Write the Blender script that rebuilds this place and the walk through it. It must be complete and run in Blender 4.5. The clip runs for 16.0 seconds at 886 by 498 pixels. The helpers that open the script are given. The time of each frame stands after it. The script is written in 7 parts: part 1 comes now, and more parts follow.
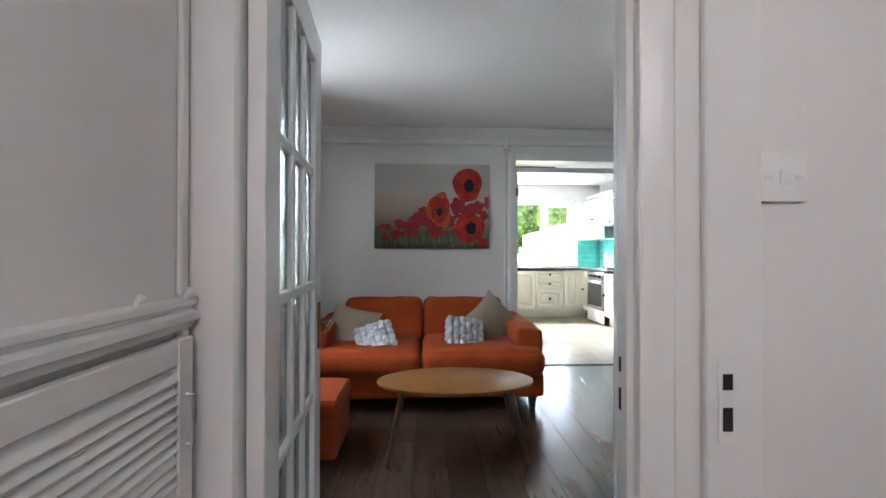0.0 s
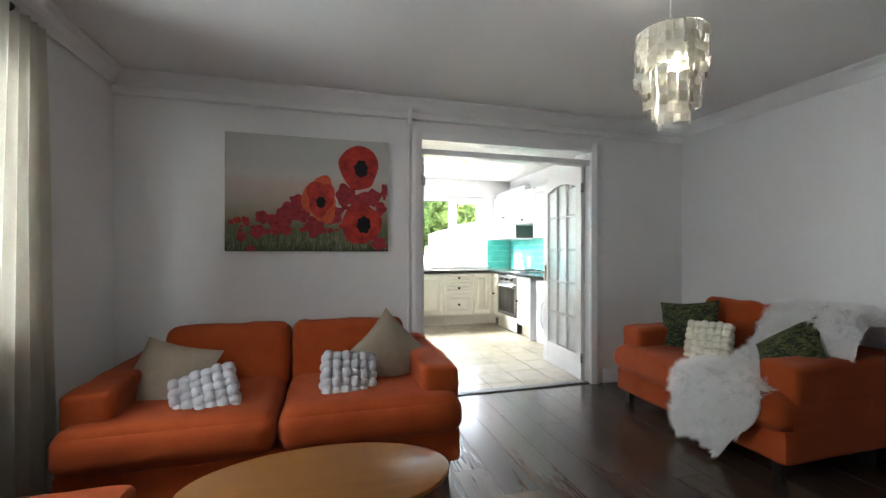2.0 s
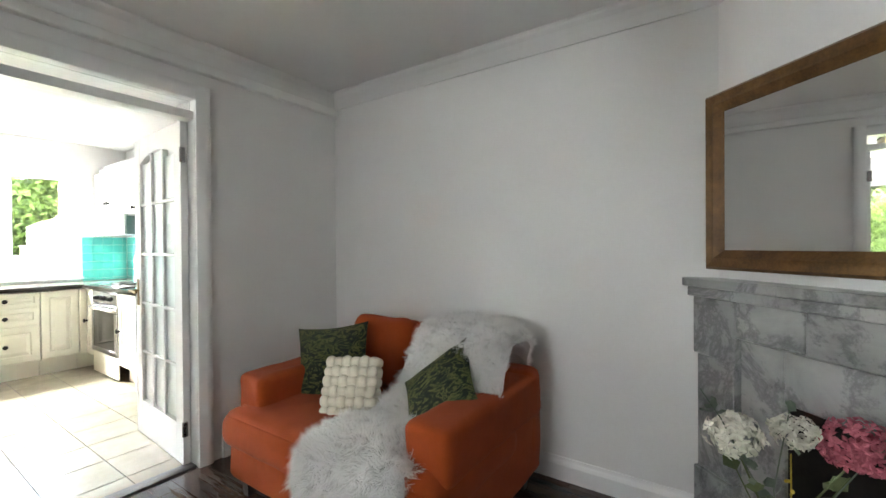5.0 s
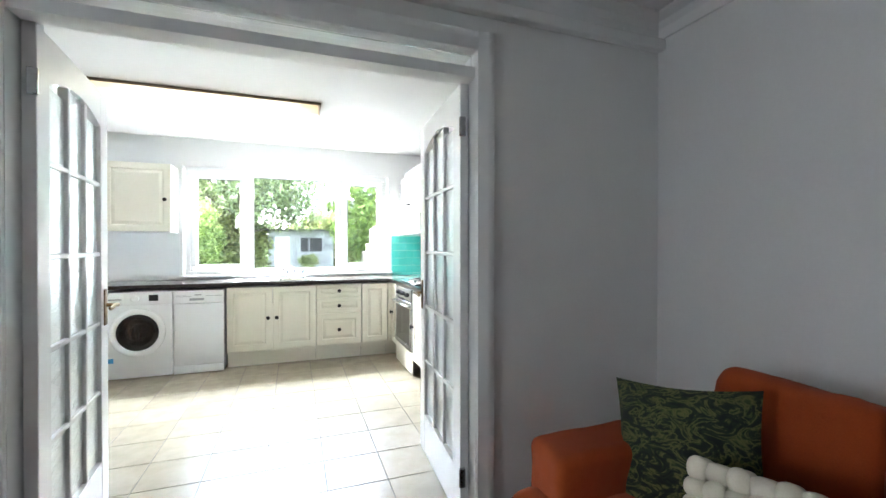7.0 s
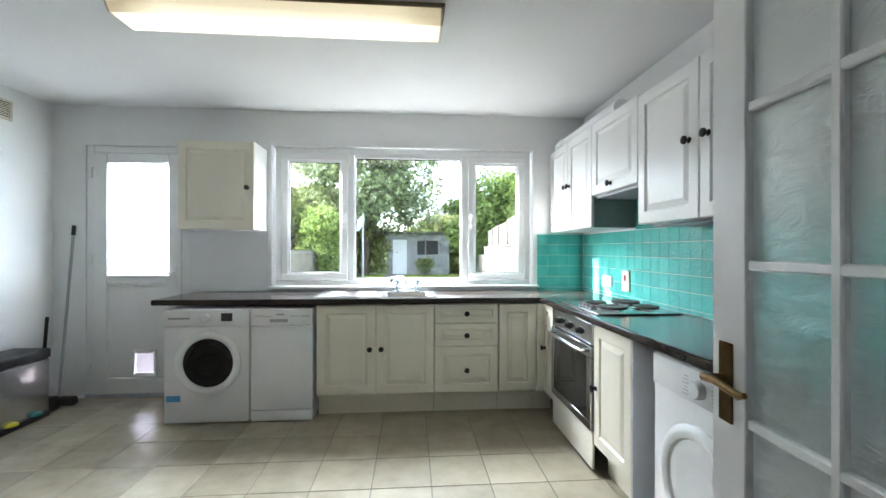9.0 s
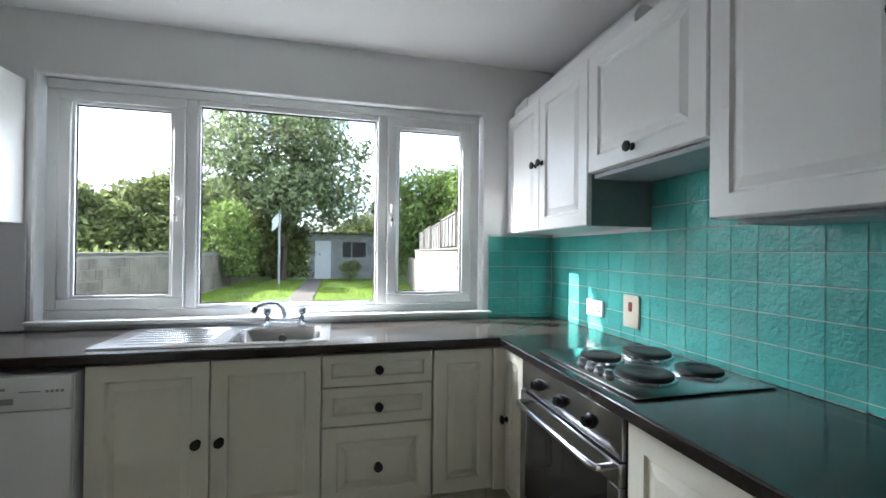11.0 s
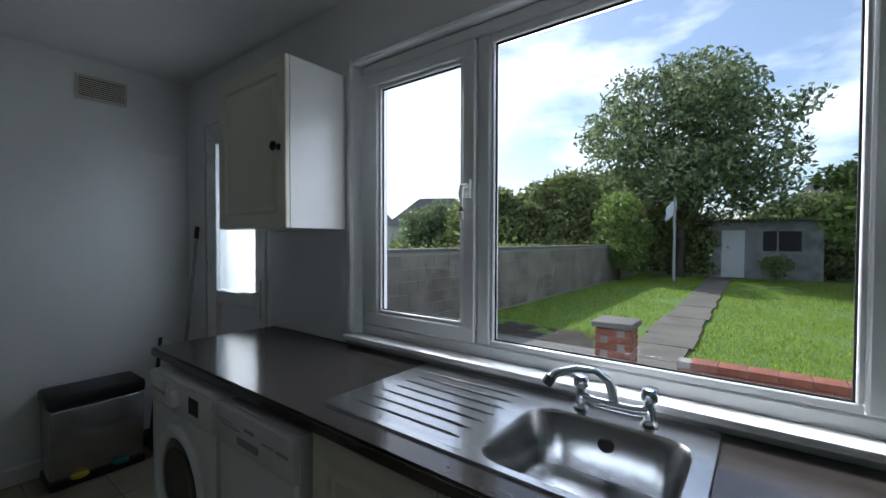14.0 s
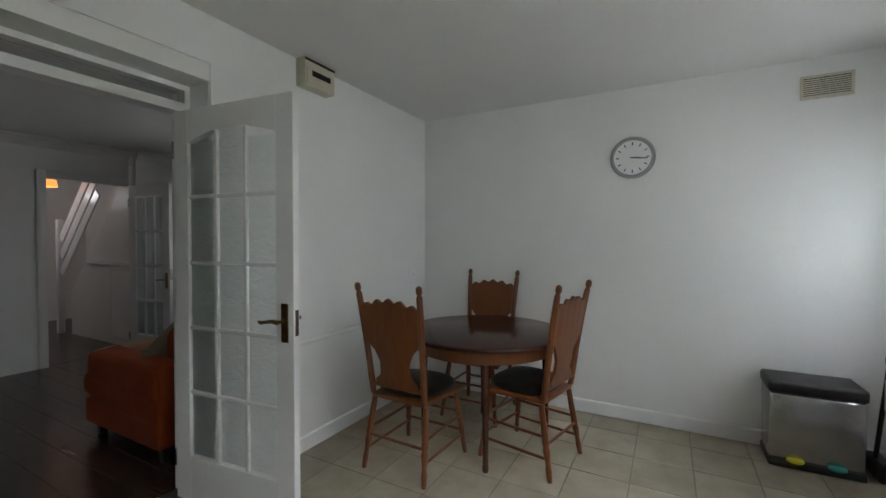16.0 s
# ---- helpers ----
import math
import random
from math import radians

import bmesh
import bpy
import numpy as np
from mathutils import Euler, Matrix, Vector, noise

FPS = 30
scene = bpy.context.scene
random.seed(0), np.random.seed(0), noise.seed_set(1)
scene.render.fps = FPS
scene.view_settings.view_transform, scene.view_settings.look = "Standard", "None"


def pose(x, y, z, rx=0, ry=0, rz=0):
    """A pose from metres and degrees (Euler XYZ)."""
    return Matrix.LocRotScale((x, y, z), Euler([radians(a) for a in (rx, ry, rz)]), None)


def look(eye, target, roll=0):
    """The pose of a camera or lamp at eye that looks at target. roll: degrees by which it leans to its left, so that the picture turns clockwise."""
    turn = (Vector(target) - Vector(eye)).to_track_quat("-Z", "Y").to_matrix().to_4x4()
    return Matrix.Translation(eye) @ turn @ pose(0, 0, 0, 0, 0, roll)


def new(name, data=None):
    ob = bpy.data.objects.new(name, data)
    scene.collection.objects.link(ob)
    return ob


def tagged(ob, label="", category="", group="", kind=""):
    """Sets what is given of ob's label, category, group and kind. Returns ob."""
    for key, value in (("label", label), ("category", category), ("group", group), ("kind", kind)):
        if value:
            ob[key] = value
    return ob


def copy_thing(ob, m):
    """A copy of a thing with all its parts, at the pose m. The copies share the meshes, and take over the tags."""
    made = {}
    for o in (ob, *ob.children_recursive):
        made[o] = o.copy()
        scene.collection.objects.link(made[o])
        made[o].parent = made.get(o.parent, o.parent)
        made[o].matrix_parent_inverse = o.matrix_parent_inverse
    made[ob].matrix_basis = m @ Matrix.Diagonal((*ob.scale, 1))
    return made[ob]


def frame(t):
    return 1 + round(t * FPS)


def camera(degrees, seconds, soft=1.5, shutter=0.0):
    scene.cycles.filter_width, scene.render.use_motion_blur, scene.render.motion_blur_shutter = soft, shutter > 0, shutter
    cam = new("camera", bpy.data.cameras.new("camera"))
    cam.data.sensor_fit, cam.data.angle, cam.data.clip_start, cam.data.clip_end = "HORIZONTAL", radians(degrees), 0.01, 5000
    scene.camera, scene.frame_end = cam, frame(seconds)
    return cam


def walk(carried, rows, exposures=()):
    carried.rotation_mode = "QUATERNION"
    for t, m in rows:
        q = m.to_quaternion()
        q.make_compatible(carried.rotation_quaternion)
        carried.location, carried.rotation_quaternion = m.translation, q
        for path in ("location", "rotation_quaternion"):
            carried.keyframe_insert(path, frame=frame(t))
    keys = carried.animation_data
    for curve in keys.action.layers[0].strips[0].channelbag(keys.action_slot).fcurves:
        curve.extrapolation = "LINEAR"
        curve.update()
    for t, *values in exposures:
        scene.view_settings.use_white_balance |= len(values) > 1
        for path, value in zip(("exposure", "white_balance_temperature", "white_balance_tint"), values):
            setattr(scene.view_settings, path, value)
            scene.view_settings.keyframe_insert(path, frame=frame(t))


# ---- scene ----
cam = camera(94.0, 16.0)
TILE_W = 0.1
SKY, SUN, WINDOW_W, CHANDELIER_W, HALL_W, TUBE_GLOW = 0.15, 5.0, 2.2, 0.32, 1.3, 0.24
KWIN_W, BACKDOOR_W = 60.0, 2.7
EXPOSURES = [
    (0.0, 4.4, 6050, 10), (1.0, 4.35, 6200, 10), (3.5, 4.35, 6600, 9), (6.0, 5.0, 6650, 9), (7.0, 4.25, 6050, 10), (8.0, 3.35, 5900, 9), (9.0, 2.95, 6050, 9), (10.0, 2.4, 6000, 10),
    (12.5, 1.5, 5850, 12), (13.5, 0.85, 5750, 11), (14.2, 0.1, 5700, 10), (15.0, -0.05, 5650, 10), (15.4, 0.65, 6300, 10), (16.0, 2.1, 6450, 11),
]
PATH = [
    (0, (-0.078, 0.099, 1.204), (0.014, 2.097, 1.217), 0.1),
    (0.5, (-0.068, 0.394, 1.201), (0.003, 2.393, 1.216), 0.3),
    (1, (-0.022, 0.68, 1.223), (0.066, 2.678, 1.234), 0.4),
    (1.5, (0.028, 0.887, 1.23), (0.287, 2.87, 1.238), 0.2),
    (2, (0.135, 1.06, 1.249), (0.673, 2.987, 1.254), 0.1),
    (2.5, (0.248, 1.16, 1.243), (1.227, 2.904, 1.244), 0.0),
    (3, (0.389, 1.311, 1.247), (1.779, 2.75, 1.246), -0.2),
    (3.5, (0.571, 1.454, 1.286), (2.247, 2.544, 1.27), -0.4),
    (6, (1.666, 2.169, 1.298), (3.235, 3.409, 1.288), -0.4),
    (6.5, (1.718, 2.386, 1.276), (2.835, 4.045, 1.268), -0.1),
    (7, (1.741, 2.73, 1.293), (2.419, 4.611, 1.281), -0.0),
    (7.5, (1.755, 3.104, 1.344), (2.136, 5.067, 1.31), 0.1),
    (8, (1.746, 3.539, 1.304), (1.967, 5.527, 1.29), 0.1),
    (8.5, (1.779, 3.959, 1.284), (1.932, 5.953, 1.281), -0.0),
    (9, (1.797, 4.364, 1.288), (1.947, 6.359, 1.291), 0.1),
    (9.5, (1.79, 4.703, 1.283), (1.955, 6.696, 1.304), 0.0),
    (10, (1.841, 5.012, 1.317), (2.161, 6.986, 1.324), -0.0),
    (12.5, (2.265, 6.526, 1.338), (2.785, 8.457, 1.366), 0.7),
    (13, (2.223, 6.73, 1.361), (2.326, 8.727, 1.373), 1.0),
    (13.5, (2.197, 6.852, 1.401), (1.563, 8.748, 1.359), 0.4),
    (14, (2.069, 6.889, 1.401), (0.847, 8.472, 1.358), 0.2),
    (14.5, (2.021, 6.874, 1.399), (0.333, 7.946, 1.356), 0.0),
    (15, (2.039, 6.872, 1.4), (0.075, 7.246, 1.352), -0.0),
    (15.5, (2.098, 6.846, 1.398), (0.13, 6.492, 1.347), -0.2),
    (16, (2.166, 6.792, 1.362), (0.41, 5.835, 1.329), -0.0),
]

walk(cam, [(t, look(eye, target, roll)) for t, eye, target, roll in PATH], EXPOSURES)

# ---- world, sun and lamps ----
SUN_WAY = Vector((-2.4, 1.0, 1.85)).normalized()
world = bpy.data.worlds.new("sky")
scene.world = world
world.use_nodes = True
wt = world.node_tree
wt.nodes.clear()
w_out = wt.nodes.new("ShaderNodeOutputWorld")
w_bg = wt.nodes.new("ShaderNodeBackground")
w_sky = wt.nodes.new("ShaderNodeTexSky")
w_sky.sky_type = "NISHITA"
w_sky.sun_disc = False
w_sky.sun_elevation = math.asin(SUN_WAY.z)
w_sky.sun_rotation = math.atan2(SUN_WAY.x, SUN_WAY.y)
w_sky.dust_density = 1.5
# scattered cumulus cloud over the blue
w_tc = wt.nodes.new("ShaderNodeTexCoord")
w_map = wt.nodes.new("ShaderNodeMapping")
w_map.inputs["Scale"].default_value = (1.0, 1.0, 2.6)
w_noise = wt.nodes.new("ShaderNodeTexNoise")
w_noise.inputs["Scale"].default_value = 2.7
w_noise.inputs["Detail"].default_value = 7
w_noise.inputs["Roughness"].default_value = 0.55
w_ramp = wt.nodes.new("ShaderNodeValToRGB")
w_ramp.color_ramp.elements[0].position = 0.44
w_ramp.color_ramp.elements[0].color = (0.1, 0.1, 0.1, 1)
w_ramp.color_ramp.elements[1].position = 0.6
w_ramp.color_ramp.elements[1].color = (1, 1, 1, 1)
w_mix = wt.nodes.new("ShaderNodeMix")
w_mix.data_type = "RGBA"
w_mix.inputs["B"].default_value = (8.0, 8.3, 8.8, 1)
wt.links.new(w_tc.outputs["Generated"], w_map.inputs["Vector"])
wt.links.new(w_map.outputs["Vector"], w_noise.inputs["Vector"])
wt.links.new(w_noise.outputs["Fac"], w_ramp.inputs["Fac"])
wt.links.new(w_ramp.outputs["Color"], w_mix.inputs["Factor"])
wt.links.new(w_sky.outputs["Color"], w_mix.inputs["A"])
wt.links.new(w_mix.outputs["Result"], w_bg.inputs["Color"])
w_bg.inputs["Strength"].default_value = SKY
wt.links.new(w_bg.outputs["Background"], w_out.inputs["Surface"])

sun = new("sun", bpy.data.lights.new("sun", "SUN"))
sun.data.energy, sun.data.angle, sun.data.color = SUN, radians(0.55), (1.0, 0.95, 0.87)
sun.matrix_world = look((-20, 30, 20), (-20 - SUN_WAY.x, 30 - SUN_WAY.y, 20 - SUN_WAY.z))


def area_lamp(name, eye, target, wide, high, watts, color=(1, 1, 1)):
    ob = new(name, bpy.data.lights.new(name, "AREA"))
    ob.data.shape, ob.data.size, ob.data.size_y = "RECTANGLE", wide, high
    ob.data.energy, ob.data.color = watts, color
    ob.matrix_world = look(eye, target)
    return ob


def point_lamp(name, place, watts, color, radius=0.05):
    ob = new(name, bpy.data.lights.new(name, "POINT"))
    ob.data.energy, ob.data.color, ob.data.shadow_soft_size = watts, color, radius
    ob.location = place
    return ob


# sky light stand-ins: living room's side window, hidden above kitchen window, back door; pendants
area_lamp("side_window_daylight", (-1.60, 2.96, 1.50), (0, 2.90, 0.75), 0.82, 1.15, WINDOW_W, (0.92, 0.96, 1.0))
area_lamp("kitchen_window_daylight", (1.74, 9.35, 3.15), (1.74, 6.6, 0.5), 2.8, 0.8, KWIN_W, (0.92, 0.96, 1.0))
area_lamp("back_door_daylight", (-0.57, 8.36, 1.55), (-0.57, 7.0, 1.5), 0.56, 0.95, BACKDOOR_W, (0.92, 0.96, 1.0))
point_lamp("chandelier_bulb", (1.45, 2.40, 2.0), CHANDELIER_W, (1.0, 0.95, 0.87), 0.04)
point_lamp("hall_bulb", (-0.05, -1.05, 2.08), HALL_W, (0.97, 0.98, 1.0), 0.06)


# ---- materials ----
def material(name, base, rough=0.5, metal=0.0, spec=0.5):
    m = bpy.data.materials.new(name)
    m.use_nodes = True
    b = m.node_tree.nodes["Principled BSDF"]
    b.inputs["Base Color"].default_value = (*base, 1)
    b.inputs["Roughness"].default_value = rough
    b.inputs["Metallic"].default_value = metal
    b.inputs["Specular IOR Level"].default_value = spec
    return m


def coords(m, stretch=(1, 1, 1), local=True):
    t = m.node_tree
    tc = t.nodes.new("ShaderNodeTexCoord")
    mp = t.nodes.new("ShaderNodeMapping")
    mp.inputs["Scale"].default_value = stretch
    if local:
        t.links.new(tc.outputs["Object"], mp.inputs["Vector"])
    else:
        geo = t.nodes.new("ShaderNodeNewGeometry")
        t.links.new(geo.outputs["Position"], mp.inputs["Vector"])
    return mp.outputs["Vector"]


def noise_tex(m, vec, scale, detail=4, rough=0.55, distort=0.0):
    n = m.node_tree.nodes.new("ShaderNodeTexNoise")
    n.inputs["Scale"].default_value, n.inputs["Detail"].default_value = scale, detail
    n.inputs["Roughness"].default_value, n.inputs["Distortion"].default_value = rough, distort
    m.node_tree.links.new(vec, n.inputs["Vector"])
    return n.outputs["Fac"]


def ramp(m, fac, *stops):
    r = m.node_tree.nodes.new("ShaderNodeValToRGB")
    e = r.color_ramp.elements
    while len(e) < len(stops):
        e.new(0.5)
    for el, (pos, col) in zip(e, stops):
        el.position, el.color = pos, (*col, 1)
    m.node_tree.links.new(fac, r.inputs["Fac"])
    return r.outputs["Color"]


def mix(m, fac, a, b, blend="MIX"):
    n = m.node_tree.nodes.new("ShaderNodeMix")
    n.data_type, n.blend_type = "RGBA", blend
    for key, v in (("Factor", fac), ("A", a), ("B", b)):
        if hasattr(v, "is_linked"):
            m.node_tree.links.new(v, n.inputs[key])
        else:
            n.inputs[key].default_value = v if key == "Factor" else (*v, 1)
    return n.outputs["Result"]


def to_base(m, col):
    m.node_tree.links.new(col, m.node_tree.nodes["Principled BSDF"].inputs["Base Color"])


def to_rough(m, fac, lo, hi):
    n = m.node_tree.nodes.new("ShaderNodeMapRange")
    n.inputs["To Min"].default_value, n.inputs["To Max"].default_value = lo, hi
    m.node_tree.links.new(fac, n.inputs["Value"])
    m.node_tree.links.new(n.outputs["Result"], m.node_tree.nodes["Principled BSDF"].inputs["Roughness"])


def bump(m, fac, strength=0.2, dist=0.01):
    t = m.node_tree
    n = t.nodes.new("ShaderNodeBump")
    n.inputs["Strength"].default_value, n.inputs["Distance"].default_value = strength, dist
    t.links.new(fac, n.inputs["Height"])
    b = t.nodes["Principled BSDF"]
    if b.inputs["Normal"].is_linked:
        t.links.new(b.inputs["Normal"].links[0].from_socket, n.inputs["Normal"])
    t.links.new(n.outputs["Normal"], b.inputs["Normal"])


def varied(name, dark, light, rough=0.5, scale=3.0, fine=60.0, bumpy=0.1, metal=0.0, stretch=(1, 1, 1), local=True, dist=0.004, spec=0.5):
    """A surface with slow tonal drift and a fine grain."""
    m = material(name, light, rough, metal, spec)
    v = coords(m, stretch, local)
    big, small = noise_tex(m, v, scale, 5), noise_tex(m, v, fine, 3)
    col = ramp(m, big, (0.3, dark), (0.7, light))
    to_base(m, mix(m, 0.25, col, ramp(m, small, (0.35, dark), (0.65, light))))
    spread = 0.07 if bumpy > 0.05 else 0.015
    to_rough(m, small, max(rough - spread, 0.02), min(rough + spread, 1))
    if bumpy:
        bump(m, small, bumpy, dist)
    return m


WALL = varied("white_wall_paint", (0.74, 0.735, 0.72), (0.80, 0.795, 0.785), 0.62, 1.2, 90, 0.06, local=False, dist=0.002)
KWALL = varied("kitchen_wall_paint", (0.77, 0.775, 0.77), (0.82, 0.825, 0.82), 0.5, 1.4, 70, 0.08, local=False, dist=0.002)
CEIL = varied("ceiling_paint", (0.70, 0.695, 0.685), (0.75, 0.745, 0.735), 0.85, 0.8, 45, 0.15, local=False, dist=0.003)
GLOSS = varied("white_gloss_woodwork", (0.76, 0.76, 0.755), (0.81, 0.81, 0.805), 0.3, 3.0, 25, 0.05, local=False, dist=0.002)
HALLP = varied("hall_panel_paint", (0.68, 0.665, 0.64), (0.73, 0.715, 0.69), 0.42, 2.0, 20, 0.12, stretch=(1, 1, 0.15), local=False, dist=0.003)
UPVC = varied("white_upvc", (0.80, 0.81, 0.81), (0.84, 0.85, 0.85), 0.28, 2.0, 40, 0.0)
ENAMEL = varied("white_enamel", (0.80, 0.81, 0.82), (0.84, 0.85, 0.86), 0.22, 2.0, 40, 0.0)
CREAM = varied("cream_cabinet_foil", (0.785, 0.755, 0.64), (0.84, 0.81, 0.70), 0.3, 2.0, 30, 0.03)
BLACK_KNOB = material("black_iron_knob", (0.018, 0.016, 0.016), 0.35, 0.4)
CHROME = varied("chrome", (0.62, 0.63, 0.65), (0.72, 0.73, 0.75), 0.1, 8, 60, 0.0, 1.0)
STEEL = varied("brushed_steel", (0.44, 0.445, 0.45), (0.54, 0.545, 0.55), 0.22, 3, 200, 0.05, 1.0, (1, 12, 12), dist=0.0006)
BRASS = varied("aged_brass", (0.11, 0.065, 0.025), (0.27, 0.175, 0.075), 0.32, 12, 60, 0.05, 1.0)
GILT = varied("antique_gilt_wood", (0.06, 0.028, 0.009), (0.20, 0.10, 0.03), 0.38, 14, 90, 0.3, 0.35, dist=0.003)
DARK = material("dark_gap", (0.012, 0.012, 0.012), 0.7)
BLACKP = varied("black_plastic", (0.012, 0.012, 0.013), (0.022, 0.022, 0.024), 0.42, 6, 80, 0.08)
GREYP = varied("grey_plastic", (0.30, 0.31, 0.33), (0.36, 0.37, 0.39), 0.4, 6, 80, 0.05)
WORKTOP = varied("black_laminate_worktop", (0.022, 0.019, 0.017), (0.048, 0.040, 0.036), 0.16, 7, 60, 0.0, stretch=(0.35, 1, 1), local=False)
GROUT = varied("floor_grout", (0.13, 0.115, 0.10), (0.19, 0.17, 0.145), 0.9, 5, 80, 0.2, local=False)
TGROUT = varied("tile_grout", (0.60, 0.63, 0.59), (0.72, 0.74, 0.70), 0.85, 5, 80, 0.2, local=False)
VENT = varied("aged_cream_plastic", (0.52, 0.48, 0.38), (0.62, 0.58, 0.47), 0.45, 6, 60, 0.05)
MIRROR = material("mirror_silver", (0.86, 0.87, 0.87), 0.015, 1.0)


def random_tint(m, col, lo, hi):
    """Shifts brightness from piece to piece."""
    t = m.node_tree
    oi = t.nodes.new("ShaderNodeObjectInfo")
    mr = t.nodes.new("ShaderNodeMapRange")
    mr.inputs["To Min"].default_value, mr.inputs["To Max"].default_value = lo, hi
    t.links.new(oi.outputs["Random"], mr.inputs["Value"])
    hs = t.nodes.new("ShaderNodeHueSaturation")
    t.links.new(mr.outputs["Result"], hs.inputs["Value"])
    t.links.new(col, hs.inputs["Color"])
    return hs.outputs["Color"]


def shifted(m, stretch):
    """World coordinates, moved at random for each piece."""
    t = m.node_tree
    vec = coords(m, stretch, local=False)
    oi = t.nodes.new("ShaderNodeObjectInfo")
    mul = t.nodes.new("ShaderNodeMath")
    mul.operation = "MULTIPLY"
    mul.inputs[1].default_value = 37.0
    t.links.new(oi.outputs["Random"], mul.inputs[0])
    add = t.nodes.new("ShaderNodeVectorMath")
    t.links.new(vec, add.inputs[0])
    t.links.new(mul.outputs[0], add.inputs[1])
    return add.outputs[0]


def wood(name, dark, light, rough, stretch, bands=9.0, lo=0.8, hi=1.2, bumpy=0.08):
    m = material(name, light, rough)
    v = shifted(m, stretch)
    a = noise_tex(m, v, bands, 6, 0.6, 0.8)
    b = noise_tex(m, v, bands * 7, 3, 0.6)
    col = mix(m, 0.35, ramp(m, a, (0.25, dark), (0.75, light)), ramp(m, b, (0.3, dark), (0.7, light)))
    to_base(m, random_tint(m, col, lo, hi))
    to_rough(m, a, rough - 0.06, rough + 0.1)
    bump(m, b, bumpy, 0.002)
    return m


LAMINATE = wood("dark_walnut_laminate", (0.034, 0.0215, 0.0155), (0.072, 0.046, 0.034), 0.22, (5, 0.3, 5), 3.2, 0.72, 1.28, 0.03)
TABLE_TOP = wood("golden_elm_veneer", (0.17, 0.07, 0.018), (0.26, 0.112, 0.03), 0.3, (1.2, 9, 9), 3.0, 1.0, 1.0)
TABLE_LEG = wood("dark_beech", (0.045, 0.02, 0.009), (0.09, 0.042, 0.018), 0.35, (9, 9, 1.0), 3.0, 1, 1)
OAK = wood("honey_oak", (0.085, 0.024, 0.006), (0.20, 0.062, 0.015), 0.35, (10, 10, 1.4), 2.6, 0.9, 1.1)
ROSEWOOD = wood("dark_mahogany", (0.025, 0.009, 0.005), (0.085, 0.028, 0.014), 0.14, (1.4, 9, 9), 2.6, 1, 1)

FLOOR_TILE = material("beige_ceramic_floor_tile", (0.6, 0.53, 0.42), 0.26)
v = shifted(FLOOR_TILE, (1, 1, 1))
c1 = ramp(FLOOR_TILE, noise_tex(FLOOR_TILE, coords(FLOOR_TILE, local=False), 7, 4, 0.55), (0.25, (0.29, 0.255, 0.185)), (0.52, (0.35, 0.308, 0.228)), (0.78, (0.40, 0.352, 0.265)))
to_base(FLOOR_TILE, random_tint(FLOOR_TILE, c1, 0.9, 1.1))
to_rough(FLOOR_TILE, noise_tex(FLOOR_TILE, coords(FLOOR_TILE, local=False), 2, 2), 0.2, 0.3)

TEAL = material("teal_glazed_tile", (0.06, 0.33, 0.28), 0.06)
v = shifted(TEAL, (1, 1, 1))
c1 = ramp(TEAL, noise_tex(TEAL, v, 6, 4), (0.3, (0.075, 0.39, 0.355)), (0.7, (0.125, 0.49, 0.45)))
to_base(TEAL, random_tint(TEAL, c1, 0.9, 1.1))
bump(TEAL, noise_tex(TEAL, v, 17, 2), 0.7, 0.006)
bump(TEAL, noise_tex(TEAL, v, 55, 2, 0.5, 0.6), 0.55, 0.006)

MARBLE = material("grey_veined_marble", (0.5, 0.5, 0.5), 0.28)
v = shifted(MARBLE, (1, 1, 1))
base = ramp(MARBLE, noise_tex(MARBLE, v, 3.2, 8, 0.6, 0.6), (0.28, (0.17, 0.175, 0.172)), (0.45, (0.32, 0.325, 0.32)), (0.7, (0.45, 0.455, 0.445)))
veins = ramp(MARBLE, noise_tex(MARBLE, v, 2.6, 9, 0.72, 0.5), (0.44, (1, 1, 1)), (0.495, (0.55, 0.56, 0.57)), (0.54, (1, 1, 1)))
to_base(MARBLE, random_tint(MARBLE, mix(MARBLE, 1.0, base, veins, "MULTIPLY"), 0.92, 1.08))


def fabric(name, dark, light, weave=260.0, bumpy=0.35, rough=0.9, scale=5.0):
    m = material(name, light, rough, 0, 0.2)
    v = coords(m)
    big, fine = noise_tex(m, v, scale, 5, 0.6), noise_tex(m, v, weave, 2)
    col = mix(m, 0.35, ramp(m, big, (0.3, dark), (0.7, light)), ramp(m, fine, (0.3, dark), (0.7, light)))
    to_base(m, col)
    bump(m, big, 0.35, 0.012)
    bump(m, fine, bumpy, 0.002)
    m.node_tree.nodes["Principled BSDF"].inputs["Sheen Weight"].default_value = 0.04
    return m


ORANGE = fabric("burnt_orange_upholstery", (0.25, 0.040, 0.008), (0.38, 0.070, 0.014))
TAUPE = fabric("taupe_woven_cloth", (0.24, 0.195, 0.145), (0.35, 0.29, 0.22), 180, 0.6)
KNIT_GREY = fabric("pale_grey_chunky_knit", (0.40, 0.40, 0.42), (0.54, 0.54, 0.56), 200, 0.5)
KNIT_CREAM = fabric("cream_chunky_knit", (0.66, 0.61, 0.50), (0.78, 0.73, 0.62), 200, 0.5)
FUR = fabric("white_faux_fur", (0.90, 0.895, 0.88), (0.95, 0.945, 0.94), 120, 0.3)
ftr = FUR.node_tree.nodes.new("ShaderNodeBsdfTranslucent")
ftr.inputs["Color"].default_value = (0.9, 0.89, 0.87, 1)
fmx = FUR.node_tree.nodes.new("ShaderNodeMixShader")
